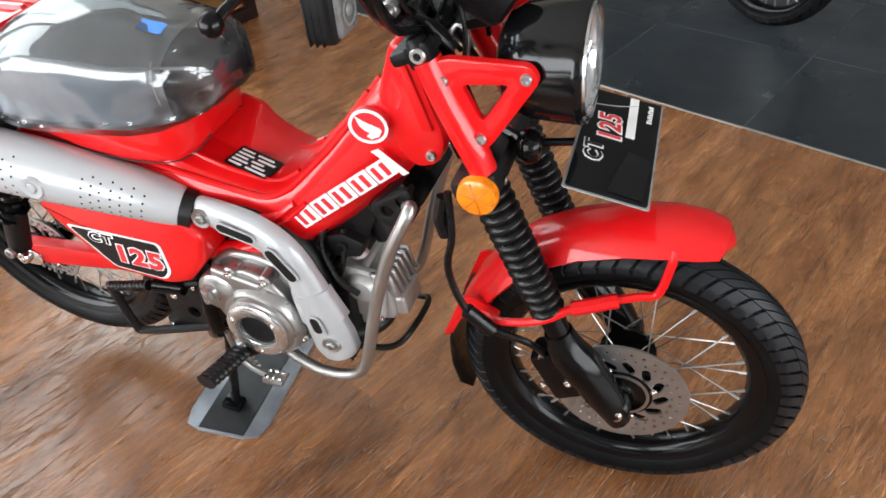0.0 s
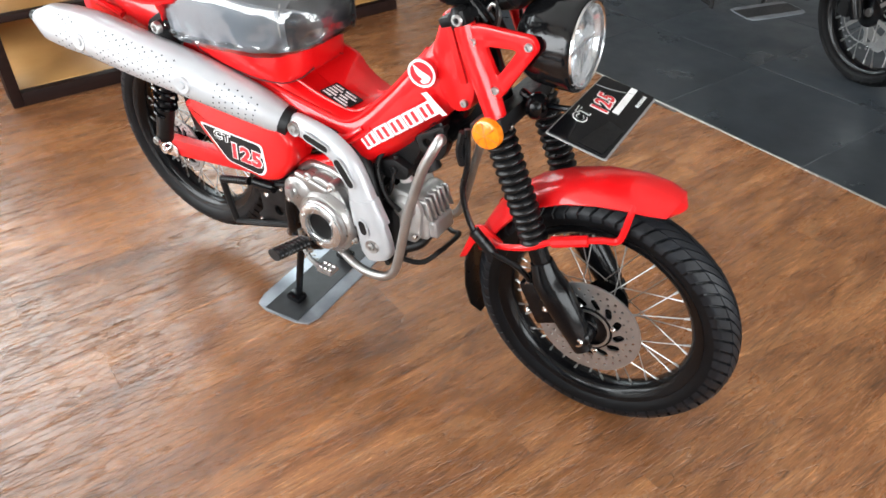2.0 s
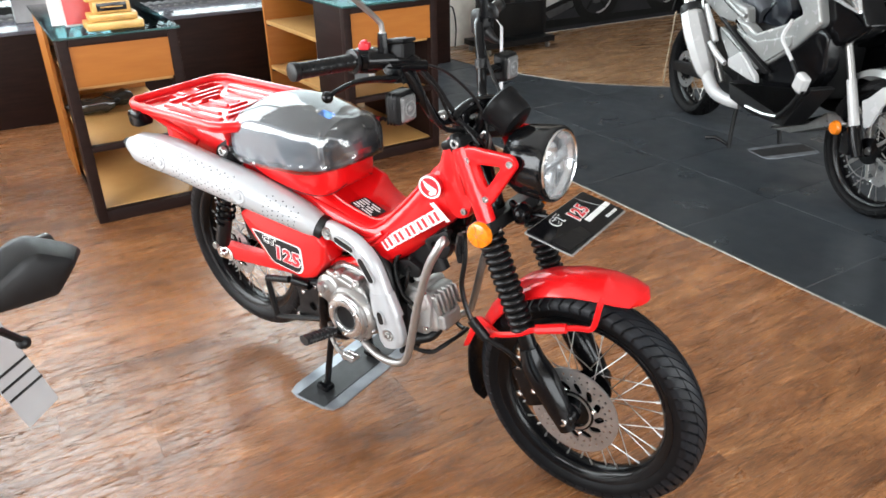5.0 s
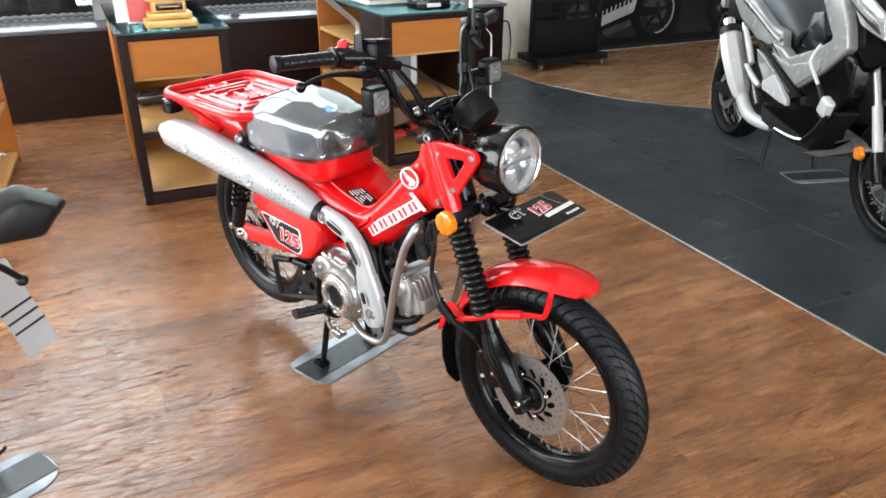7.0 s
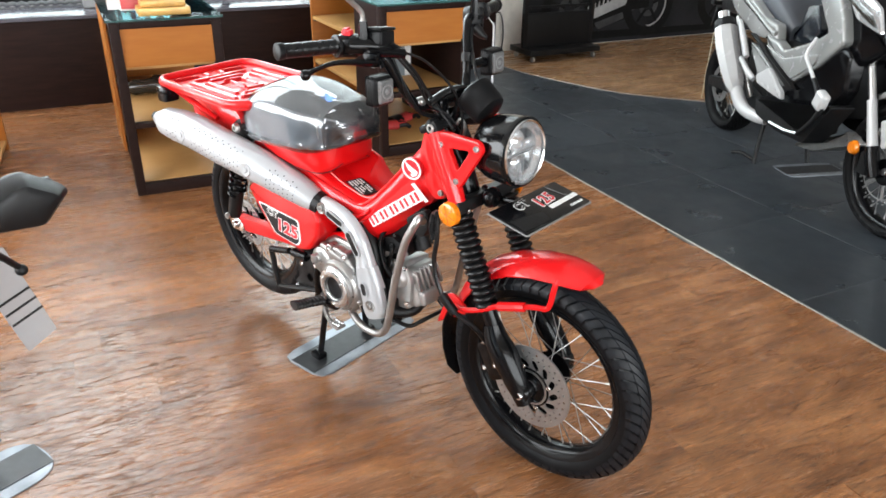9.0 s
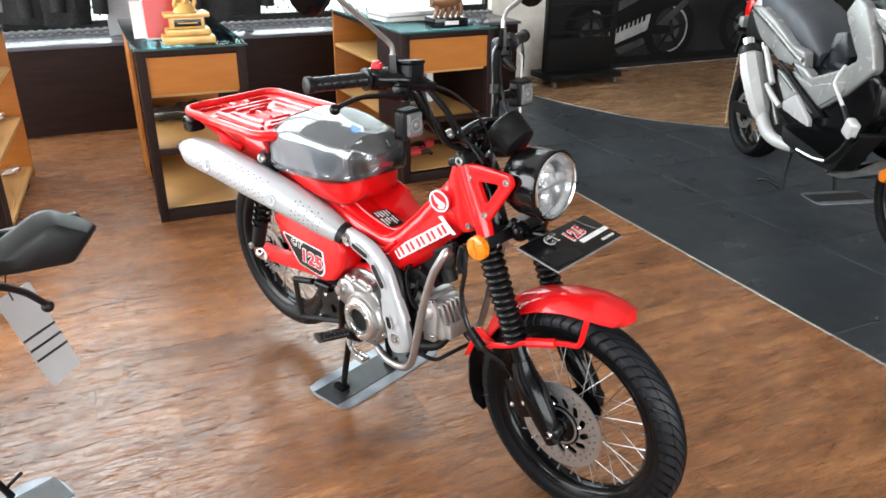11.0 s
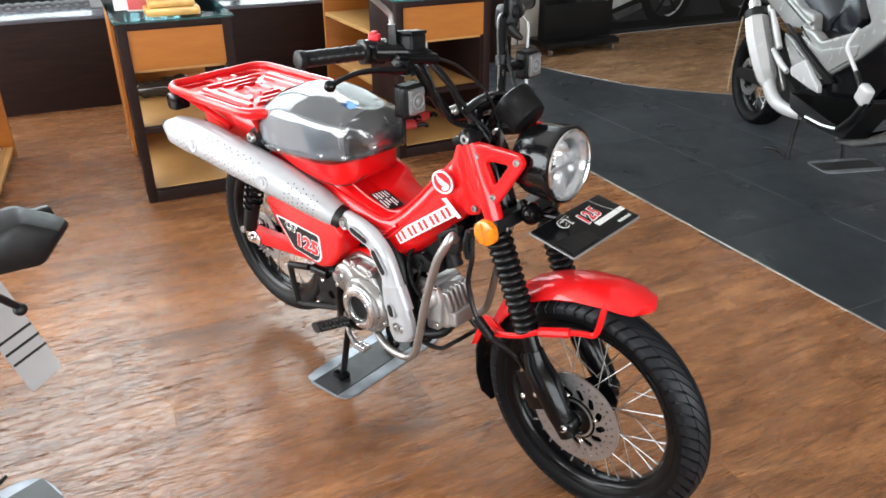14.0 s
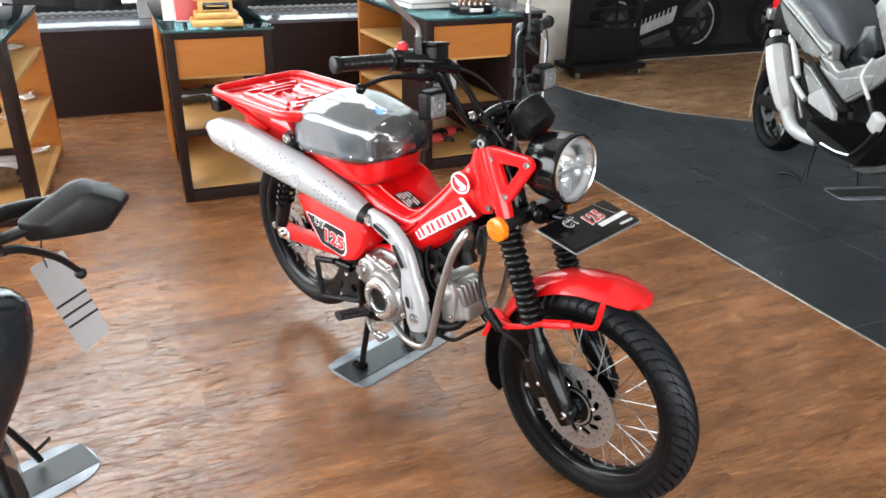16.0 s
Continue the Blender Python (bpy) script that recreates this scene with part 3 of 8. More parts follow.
# ---- the red trail motorcycle: x ahead, y to its left, z up, front axle over x = 0 ----
LEAN = radians(1.92)
bike = thing("motorcycle", Matrix.Translation((0, 0.0976, 0)) @ Matrix.Rotation(LEAN, 4, "X"), "bright red trail motorcycle with wrapped grey seat and red rear carrier", "motorcycle")
TO_X = Matrix.Rotation(radians(90), 4, "Y")
ST = Matrix.Translation((0, 0, 0.288)) @ Matrix.Rotation(radians(1.2), 4, Vector((-0.38, 0, 0.925))) @ Matrix.Translation((0, 0, -0.288))


def tread_height(h, R, half):
    return R - 0.026 * (abs(h) / half) ** 2.2


def tyre_bm(R, half, wall=0.073):
    prof = []
    for s in (1, -1):
        side_pts = [(R - wall, s * half * 0.62), (R - wall * 0.9, s * half * 0.80), (R - wall * 0.68, s * half * 0.97), (R - wall * 0.44, s * half), (tread_height(half * 0.9, R - 0.005, half), s * half * 0.92)]
        tread = [(tread_height(half * k, R - 0.0085, half), s * half * k) for k in (0.7, 0.45, 0.2)]
        prof += side_pts + tread if s == 1 else (side_pts + tread)[::-1]
    return bm_lathe(prof, 96, AXIS_Y, closed=True)


def tread_bm(R, half, blocks):
    """Two rows of swept blocks each side of the middle, with narrow grooves between them."""
    bm = bmesh.new()
    pitch = 2 * math.pi / blocks
    for i in range(blocks):
        for s in (1, -1):
            shift = i * pitch + (0 if s == 1 else pitch / 2)
            for steps, lead, lean in (((0.03, 0.22, 0.42, 0.60), 0.0, 3.0), ((0.64, 0.78, 0.92, 1.03), 0.9, 1.4)):
                cols = []
                for k in steps:
                    mid = shift + (lead + lean * k) * pitch
                    wide = (0.43 - (0.05 if lead else 0.05 * k)) * pitch
                    h = s * half * k
                    for lift in (-0.008, 0.0050 - (0.0012 if lead else 0.0034) * k**4):
                        r = tread_height(h, R - 0.004, half) + lift
                        cols.append([bm.verts.new((r * math.cos(a), -h, r * math.sin(a))) for a in (mid - wide, mid + wide)])
                for j in range(0, 6, 2):
                    lo, hi, lo2, hi2 = cols[j], cols[j + 1], cols[j + 2], cols[j + 3]
                    bm.faces.new((hi[0], hi[1], hi2[1], hi2[0]))
                    bm.faces.new((lo[0], hi[0], hi2[0], lo2[0]))
                    bm.faces.new((hi[1], lo[1], lo2[1], hi2[1]))
                bm.faces.new((cols[0][0], cols[0][1], cols[1][1], cols[1][0]))
                bm.faces.new((cols[6][1], cols[6][0], cols[7][0], cols[7][1]))
    bmesh.ops.recalc_face_normals(bm, faces=bm.faces)
    return bm


def spoked_wheel(name, parent, m, R, half, disc_r, disc_y, blocks=40, spokes=36, bore=0.44, wall=0.066, rubber=M_TYRE, wire=0.0013):
    """Hub with tyre, rim, wire spokes and a drilled brake disc on its right-hand side."""
    w = part(name, bm_lathe([(0, -0.052), (0.03, -0.052), (0.048, -0.046), (0.05, -0.036), (0.026, -0.03), (0.026, 0.03), (0.05, 0.036), (0.052, 0.046), (0.03, 0.054), (0, 0.054)], 28, AXIS_Y), M_BLACK, parent, xf=m)
    part("tyre", tyre_bm(R, half, wall), rubber, w, xf=m)
    tagged(part("tread", tread_bm(R, half, blocks), M_TREADLIT if rubber is M_TYRE else rubber, w, xf=m), kind="stuff")
    part("mould_line", bm_tube([(r * math.cos(a), 0.0025 * (1 if k % 2 else -1), r * math.sin(a)) for k in range(121) for a, r in ((2 * math.pi * k / 120, R - 0.0065),)], 0.0016, 5), M_WORN if rubber is M_TYRE else rubber, w, xf=m)
    q = R - wall
    part("rim", bm_lathe([(q + 0.006, 0.031), (q + 0.006, 0.026), (q - 0.006, 0.022), (q - 0.016, 0.012), (q - 0.018, 0), (q - 0.016, -0.012), (q - 0.006, -0.022), (q + 0.006, -0.026), (q + 0.006, -0.031), (q - 0.010, -0.0275), (q - 0.022, -0.015), (q - 0.025, 0), (q - 0.022, 0.015), (q - 0.010, 0.0275)], 72, AXIS_Y, closed=True), M_BLACK, w, xf=m)
    for i in range(spokes):
        a = 2 * math.pi * i / spokes
        s = 1 if i % 2 else -1
        lead = (1 if (i // 2) % 2 else -1) * 0.62
        p0 = (0.047 * math.cos(a + lead), s * 0.041, 0.047 * math.sin(a + lead))
        p1 = ((q - 0.023) * math.cos(a), s * 0.004, (q - 0.023) * math.sin(a))
        e = Vector(p1) + (Vector(p0) - Vector(p1)) * 0.09
        part("spoke", merge(bm_tube([p0, p1], wire, 5), bm_tube([p1, e], wire * 2, 6)), M_STEEL, w, xf=m)
    holes = [circle(disc_r * 0.86 * math.cos(a), disc_r * 0.86 * math.sin(a), 0.0038, 8) for a in (2 * math.pi * k / 30 for k in range(30))]
    holes += [circle(disc_r * 0.74 * math.cos(a), disc_r * 0.74 * math.sin(a), 0.0034, 8) for a in (2 * math.pi * (k + 0.5) / 30 for k in range(30))]
    if bore < 0.5:
        holes += [slot(disc_r * 0.585 * math.cos(a), disc_r * 0.585 * math.sin(a), 0.030, 0.0150, a + 0.75, 4) for a in (2 * math.pi * k / 13 for k in range(13))]
    holes.append(circle(0, 0, disc_r * bore, 40))
    disc = part("brake_disc", bm_plate(circle(0, 0, disc_r, 64), 0.004, side(disc_y), holes=holes), M_DISC, w, "drilled steel brake disc", xf=m)
    q0 = disc_r * bore
    if bore < 0.5:
        part("hub_flange", bm_lathe([(0.03, 0.012), (disc_r * 0.71, 0.012), (disc_r * 0.71, 0.006), (0.03, 0.006)], 36, hub(0, disc_y + 0.018, 0), closed=True), M_BLACK, w, xf=m)
        part("disc_carrier", bm_lathe([(0.022, -0.012), (q0 + 0.004, -0.006), (q0 + 0.004, 0.0045), (q0 - 0.006, 0.006), (q0 - 0.010, 0.002), (0.026, 0.004), (0.022, 0.008)], 40, hub(0, disc_y, 0), closed=True), M_BLACK, disc, xf=m)
    else:
        part("disc_carrier", bm_lathe([(0.022, -0.012), (0.058, -0.008), (0.058, 0.004), (0.026, 0.006), (0.022, 0.008)], 32, hub(0, disc_y, 0), closed=True), M_BLACK, disc, xf=m)
        for k in range(6):
            part("carrier_arm", bm_box(q0 - 0.045, 0.006, 0.016, Matrix.Translation((0, disc_y, 0)) @ Matrix.Rotation(k * math.pi / 3 + 0.3, 4, "Y") @ Matrix.Translation((0.025 + q0 / 2, 0, 0)), 0.002), M_STEEL, disc, xf=m)
    part("carrier_ring", bm_lathe([(q0 - 0.006, 0.0062), (q0 - 0.001, 0.0062), (q0 - 0.001, 0.0078), (q0 - 0.006, 0.0078)], 40, hub(0, disc_y, 0), closed=True), M_STEEL, disc, xf=m)
    for k in range(4):
        a = 2 * math.pi * k / 4 + 0.4
        part("disc_bolt", bolt((q0 + 0.008) * math.cos(a), disc_y - 0.0045, (q0 + 0.008) * math.sin(a), 0.006, 0.005), M_CHROME, disc, xf=m)
    part("axle_end", bm_lathe([(0, 0.03), (0.014, 0.03), (0.017, 0.024), (0.017, 0)], 16, hub(0, disc_y + 0.02, 0)), M_ALU, w, xf=m)
    return w


spoked_wheel("front_wheel", bike, ST @ Matrix.Translation((0, 0, 0.288)), 0.2865, 0.0385, 0.112, -0.058, 62)
spoked_wheel("rear_wheel", bike, Matrix.Translation((-1.195, 0, 0.353)), 0.2865, 0.0395, 0.082, -0.062, 62)


def fork_x(z):
    return -0.193 - 0.41 * (z - 0.655)


def on_fork(z, y=-0.088):
    return (fork_x(z), y, z)


# front fork, both legs
for s in (1, -1):
    def put(name, bm, mat, label="", parent=bike):
        return part(name, bm if s == 1 else flipped(bm), mat, parent, label, xf=ST)

    leg = put("fork_leg", bm_tube([on_fork(0.52), on_fork(0.43), on_fork(0.39)], [0.019, 0.020, 0.021], 16), M_BLACK)
    put("axle_lug", merge(bm_lathe([(0, 0.014), (0.019, 0.014), (0.022, 0.01), (0.022, -0.022), (0, -0.022)], 20, hub(-0.001, -0.092, 0.288)), bm_tube([on_fork(0.44), on_fork(0.40, -0.089), (-0.064, -0.090, 0.37), (-0.022, -0.092, 0.31), (0.006, -0.093, 0.258)], [0.023, 0.031, 0.034, 0.030, 0.020], 16, 3)), M_BLACK, parent=leg)
    put("axle_bolt", bolt(0, -0.106, 0.288, 0.011, 0.010), M_CHROME, "chrome axle bolt", parent=leg)
    rings = []
    for i in range(121):
        z = 0.715 - 0.235 * i / 120
        r = 0.0222 + 0.0092 * abs(math.sin(math.pi * i / 8)) ** 0.8 - 0.003 * i / 120
        rings.append((z, r))
    pts = [on_fork(z) for z, r in rings]
    put("fork_boot", bm_tube(pts, [r for z, r in rings], 18), M_RUBBER, "ribbed black rubber fork boot")
    # red cover with its triangular lamp bracket
    put("fork_cover", merge(
        bm_tube([(-0.283, -0.090, 0.885), (-0.262, -0.092, 0.835), (-0.228, -0.094, 0.765), (-0.206, -0.095, 0.712)], [0.021, 0.022, 0.023, 0.021], 14, 3, flat=0.85),
        bm_plate(rounded([(-0.290, 0.868), (-0.262, 0.893), (-0.150, 0.892), (-0.138, 0.872), (-0.205, 0.768), (-0.232, 0.752)], 0.016), 0.012, side(-0.088), 0.004,
                 holes=[rounded([(-0.238, 0.858), (-0.176, 0.864), (-0.212, 0.808)], 0.010)])), M_RED, "red painted fork cover with triangular bracket")
    for x, z in ((-0.261, 0.862), (-0.155, 0.875), (-0.214, 0.784)):
        put("cover_bolt", bolt(x, -0.0995, z, 0.0075), M_STEEL)
    put("fork_cap", bm_lathe([(0, 0.016), (0.010, 0.016), (0.014, 0.011), (0.016, 0), (0, 0)], 18, Matrix.Translation((-0.292, -0.09, 0.898)) @ Matrix.Rotation(radians(-22), 4, "Y")), M_MATT)
    put("pinch_bolt", merge(bm_box(0.036, 0.03, 0.034, Matrix.Translation((-0.290, -0.088, 0.892)) @ Matrix.Rotation(radians(-22), 4, "Y"), 0.008), bolt(-0.290, -0.0985, 0.894, 0.016, 0.002)), M_MATT)
    put("pinch_bolt_head", merge(bolt(-0.290, -0.098, 0.894, 0.011, 0.008)), M_STEEL)
    put("reflector", bm_lathe([(0, 0.010), (0.022, 0.009), (0.0275, 0.006), (0.029, 0), (0.029, -0.008), (0, -0.008)], 28, hub(-0.216, -0.122, 0.708)), M_AMBER, "round amber side reflector")
    for k in range(3):
        put("reflector_rib", bm_box(0.052, 0.0016, 0.0014, Matrix.Translation((-0.216, -0.1318, 0.708)) @ Matrix.Rotation(radians(15 + 60 * k), 4, "Y"), 0.0006, 1), M_AMBERDARK)
    put("reflector_bracket", bm_tube([(-0.216, -0.116, 0.708), (-0.218, -0.105, 0.708), (-0.222, -0.095, 0.705)], 0.008, 8, 2), M_SATIN)
    put("clamp_bolt", bolt(-0.194, -0.082, 0.712, 0.010), M_STEEL)
part("lower_clamp", bm_box(0.07, 0.23, 0.03, Matrix.Translation((-0.222, 0, 0.712)) @ Matrix.Rotation(radians(-22), 4, "Y"), 0.008), M_SATIN, bike, xf=ST)
part("upper_clamp", bm_box(0.060, 0.20, 0.020, Matrix.Translation((-0.302, 0, 0.890)) @ Matrix.Rotation(radians(-22), 4, "Y"), 0.008), M_MATT, bike, xf=ST)
part("steering_stem", bm_tube([(-0.335, 0, 0.91), (-0.255, 0, 0.70)], 0.03, 14), M_BLACK, bike, xf=ST)
part("horn", merge(bm_lathe([(0, 0.012), (0.008, 0.012), (0.010, 0.016), (0.019, 0.017), (0.024, 0.011), (0.026, 0.0), (0.022, -0.010), (0.012, -0.016), (0, -0.016)], 28, Matrix.Translation((-0.168, -0.028, 0.735)) @ TO_X), bm_tube([(-0.17, -0.02, 0.735), (-0.21, 0, 0.74)], 0.008, 8)), M_BLACK, bike, xf=ST)
# brake caliper and hose
caliper = part("brake_caliper", merge(bm_box(0.066, 0.055, 0.105, Matrix.Translation((-0.098, -0.066, 0.332)) @ Matrix.Rotation(radians(-28), 4, "Y"), 0.01), bm_box(0.03, 0.02, 0.05, Matrix.Translation((-0.085, -0.088, 0.352)), 0.006), bm_tube([(-0.06, -0.09, 0.37), (-0.11, -0.085, 0.36), (-0.10, -0.08, 0.30)], 0.011, 8, 2)), M_BLACK, bike, xf=ST)
part("bolt", (bolt(-0.125, -0.086, 0.30, 0.007), bolt(-0.082, -0.098, 0.332, 0.007), bolt(-0.13, -0.086, 0.37, 0.006)), M_CHROME, caliper, xf=ST)
part("brake_hose", bm_tube([(-0.262, -0.112, 0.70), (-0.258, -0.118, 0.63), (-0.268, -0.118, 0.56), (-0.245, -0.118, 0.484), (-0.205, -0.112, 0.44), (-0.155, -0.105, 0.42), (-0.13, -0.09, 0.385), (-0.135, -0.075, 0.35)], 0.006, 8, 5), M_RUBBER, bike, xf=ST)
part("hose_sleeve", bm_tube([(-0.243, -0.118, 0.48), (-0.205, -0.113, 0.44)], 0.0125, 10), M_RUBBER, bike, xf=ST)
part("cable", bm_tube([(-0.27, -0.11, 0.69), (-0.275, -0.115, 0.655), (-0.268, -0.115, 0.625)], 0.010, 8, 3), M_RUBBER, bike, xf=ST)

# front mudguard: arched sections along the tyre, with stay and flap
line = [(0.128, 0.598, 0.020, 0.012), (0.118, 0.615, 0.052, 0.020), (0.085, 0.628, 0.060, 0.030), (0.04, 0.633, 0.063, 0.036), (-0.03, 0.625, 0.064, 0.038), (-0.10, 0.603, 0.063, 0.038), (-0.16, 0.572, 0.062, 0.038), (-0.21, 0.528, 0.060, 0.038), (-0.25, 0.473, 0.058, 0.036), (-0.283, 0.405, 0.050, 0.03), (-0.297, 0.365, 0.03, 0.02)]
rings = []
for i, (x, z, w, d) in enumerate(line):
    a, b = line[max(i - 1, 0)], line[min(i + 1, len(line) - 1)]
    n = Vector((-(b[1] - a[1]), 0, b[0] - a[0])).normalized()
    n = n if n.dot(Vector((x, 0, z - 0.288))) > 0 else -n
    ring = []
    for k in range(13):
        u = -1 + 2 * k / 12
        drop = d * (abs(u) ** 2.6)
        ring.append(Vector((x, w * u, z)) - n * drop)
    for k in range(12, -1, -1):
        u = -1 + 2 * k / 12
        drop = d * (abs(u) ** 2.6) + 0.004
        ring.append(Vector((x, w * u * 0.95, z)) - n * drop)
    rings.append(ring)
fender = part("front_mudguard", bm_loft(rings), M_RED, bike, "glossy red front mudguard", xf=ST)
part("tail_flare", two(bm_plate(rounded([(-0.252, 0.452), (-0.272, 0.447), (-0.31, 0.345), (-0.292, 0.355), (-0.272, 0.40), (-0.215, 0.405), (-0.205, 0.425)], 0.006), 0.006, side(-0.056), 0.002)), M_RED, fender, xf=ST)
for s in (1, -1):
    b = bm_tube([(0.048, -0.052, 0.604), (0.046, -0.060, 0.588), (0.038, -0.062, 0.540), (0.028, -0.064, 0.524), (0.0, -0.070, 0.520), (-0.08, -0.092, 0.500), (-0.125, -0.110, 0.480), (-0.19, -0.098, 0.448), (-0.235, -0.072, 0.43)], 0.0068, 8, 4)
    part("mudguard_stay", b if s == 1 else flipped(b), M_RED2, fender, "red tubular mudguard stay", xf=ST)
    b = bm_tube([(-0.02, -0.077, 0.516), (-0.085, -0.094, 0.499)], 0.0115, 8)
    part("stay_clamp", b if s == 1 else flipped(b), M_RED2, fender, xf=ST)
rings = [[Vector((x + (t if k > 6 else 0), w * u, z)) for k, u in enumerate([-1, -0.66, -0.33, 0, 0.33, 0.66, 1, 1, 0.66, 0.33, 0, -0.33, -0.66, -1])] for x, z, w, t in ((-0.288, 0.40, 0.048, 0.004), (-0.302, 0.33, 0.052, 0.004), (-0.302, 0.26, 0.05, 0.004), (-0.292, 0.20, 0.042, 0.004), (-0.278, 0.165, 0.02, 0.003))]
part("mud_flap", bm_loft(rings), M_RUBBER, bike, "black rubber mud flap", xf=ST)

# headlight, meter
HL = Matrix.Translation((-0.10, -0.006, 0.857)) @ Matrix.Rotation(radians(-3), 4, "Y") @ TO_X @ Matrix.Diagonal((0.86, 0.86, 0.95, 1.0))
HLI = HL @ Matrix.Diagonal((1.10, 1.10, 1.0, 1.0))
head = part("headlight", bm_lathe([(0, -0.115), (0.05, -0.112), (0.075, -0.098), (0.088, -0.07), (0.092, -0.035), (0.094, -0.005), (0.0945, 0.004), (0.092, 0.008), (0.0885, 0.009), (0.088, -0.032), (0, -0.036)], 48, HL), M_LAMPBLACK, bike, "round black LED headlight", xf=ST)
part("bezel", bm_lathe([(0.0735, 0.002), (0.0785, 0.002), (0.0795, 0.008), (0.077, 0.012), (0.0735, 0.010)], 48, HLI, closed=True), M_CHROME, head, xf=ST)
part("reflector_ring", bm_lathe([(0.055, -0.006), (0.058, -0.001), (0.066, -0.008), (0.0745, 0.004), (0.0745, -0.03), (0.055, -0.03)], 48, HLI, closed=True), M_REFLECT, head, "bright outer lamp ring", xf=ST)
for k in range(3):
    a0, dishes = radians(90 + 120 * k), []
    c0 = HLI @ Matrix.Rotation(a0, 4, "Z") @ Matrix.Translation((0.030, 0, 0))
    part("reflector_bowl", bm_lathe([(0, -0.030), (0.012, -0.026), (0.022, -0.016), (0.027, -0.004), (0.0285, -0.004), (0.024, -0.030)], 24, c0), M_REFLECT, head, "bright lamp reflector dish", xf=ST)
for turn, ln in ((0, 0.11), (90, 0.056)):
    part("lamp_divider", bm_box(ln, 0.010, 0.014, HLI @ Matrix.Rotation(radians(90 + turn), 4, "Z") @ Matrix.Translation((0 if turn == 0 else -0.028, 0, -0.006)), 0.003), M_REFLECT, head, xf=ST)
part("lamp_back", bm_lathe([(0, -0.031), (0.056, -0.031), (0.056, -0.0315), (0, -0.0315)], 32, HLI), M_INDLENS, head, xf=ST)
part("lens", bm_lathe([(0, 0.022), (0.03, 0.0205), (0.052, 0.0165), (0.068, 0.0115), (0.0735, 0.008)], 48, HLI), M_LENS, head, "clear domed lamp lens", xf=ST)
METER = Matrix.Translation((-0.222, -0.006, 0.950)) @ Matrix.Rotation(radians(-56), 4, "Y") @ Matrix.Diagonal((0.86, 0.86, 0.95, 1.0))
meter = part("meter", bm_lathe([(0, -0.040), (0.036, -0.039), (0.046, -0.034), (0.050, -0.024), (0.0515, 0.008), (0.054, 0.011), (0.054, 0.028), (0.049, 0.032), (0, 0.030)], 36, METER), M_MATT, bike, "round black instrument", xf=ST)
part("meter_glass", bm_lathe([(0, 0.0305), (0.046, 0.0322), (0.046, 0.0332), (0, 0.0335)], 32, METER), M_CARD, meter, xf=ST)
part("meter_bracket", bm_tube([(-0.222, 0, 0.915), (-0.255, 0, 0.905), (-0.29, 0, 0.90)], 0.02, 8, 2), M_SATIN, bike, xf=ST)

# handlebar and its fittings
right_line = [(-0.318, 0, 0.938), (-0.320, -0.06, 0.936), (-0.322, -0.115, 0.946), (-0.325, -0.160, 1.000), (-0.335, -0.195, 1.060), (-0.362, -0.235, 1.085), (-0.402, -0.275, 1.090), (-0.425, -0.395, 1.096)]
left_line = [(-0.320, 0.03, 0.937), (-0.338, 0.075, 0.941), (-0.352, 0.095, 0.965), (-0.362, 0.108, 1.005), (-0.385, 0.135, 1.062), (-0.412, 0.175, 1.088), (-0.440, 0.255, 1.091), (-0.495, 0.385, 1.084)]
bar = part("handlebar", bm_tube(right_line[::-1] + left_line, 0.0112, 12, 5), M_BLACK, bike, xf=ST)
part("bar_band", bm_tube([(-0.361, 0.107, 0.998), (-0.366, 0.112, 1.018)], 0.0145, 12), M_SATIN, bar, xf=ST)
part("bar_clamp", two(bm_box(0.045, 0.032, 0.034, Matrix.Translation((-0.318, -0.045, 0.934)), 0.010, 3)), M_BLACK, bike, xf=ST)
part("bar_holder", merge(bm_tube([(-0.300, -0.095, 0.948), (-0.292, -0.05, 0.966), (-0.275, -0.02, 0.972), (-0.262, 0.02, 0.965)], 0.012, 10, 4, flat=0.7), bm_tube([(-0.262, -0.03, 0.968), (-0.268, -0.032, 0.93), (-0.285, -0.03, 0.90)], 0.010, 8, 3)), M_BLACK, bike, xf=ST)
part("holder_bolt", merge(bolt(-0.318, -0.098, 0.952, 0.011, 0.014), bolt(-0.318, -0.112, 0.952, 0.007, 0.006)), M_STEEL, bike, xf=ST)


def grip_on(g0, g1):
    g0, g1 = Vector(g0), Vector(g1)
    ribs, radii = [], []
    for i in range(37):
        ribs.append(g0.lerp(g1, i / 36))
        radii.append(0.0160 if i in (0, 36) else 0.0150 if i % 6 else 0.0143)
    grip = part("grip", bm_tube(ribs, radii, 18), M_RUBBER, bike, "black ribbed rubber grip", xf=ST)
    d = (g1 - g0).normalized()
    part("bar_end", bm_tube([g1 + d * 0.001, g1 + d * 0.004, g1 + d * 0.014, g1 + d * 0.016], [0.0160, 0.0175, 0.0175, 0.014], 16), M_SATIN, grip, xf=ST)
    part("flange", bm_tube([g0 - d * 0.010, g0 - d * 0.008, g0 - d * 0.002, g0], [0.019, 0.0235, 0.0235, 0.018], 18), M_RUBBER, grip, xf=ST)


grip_on((-0.402, -0.275, 1.090), (-0.424, -0.390, 1.0955))
grip_on((-0.440, 0.262, 1.0905), (-0.492, 0.380, 1.0845))
GR = Matrix.Rotation(radians(26), 4, "Z")
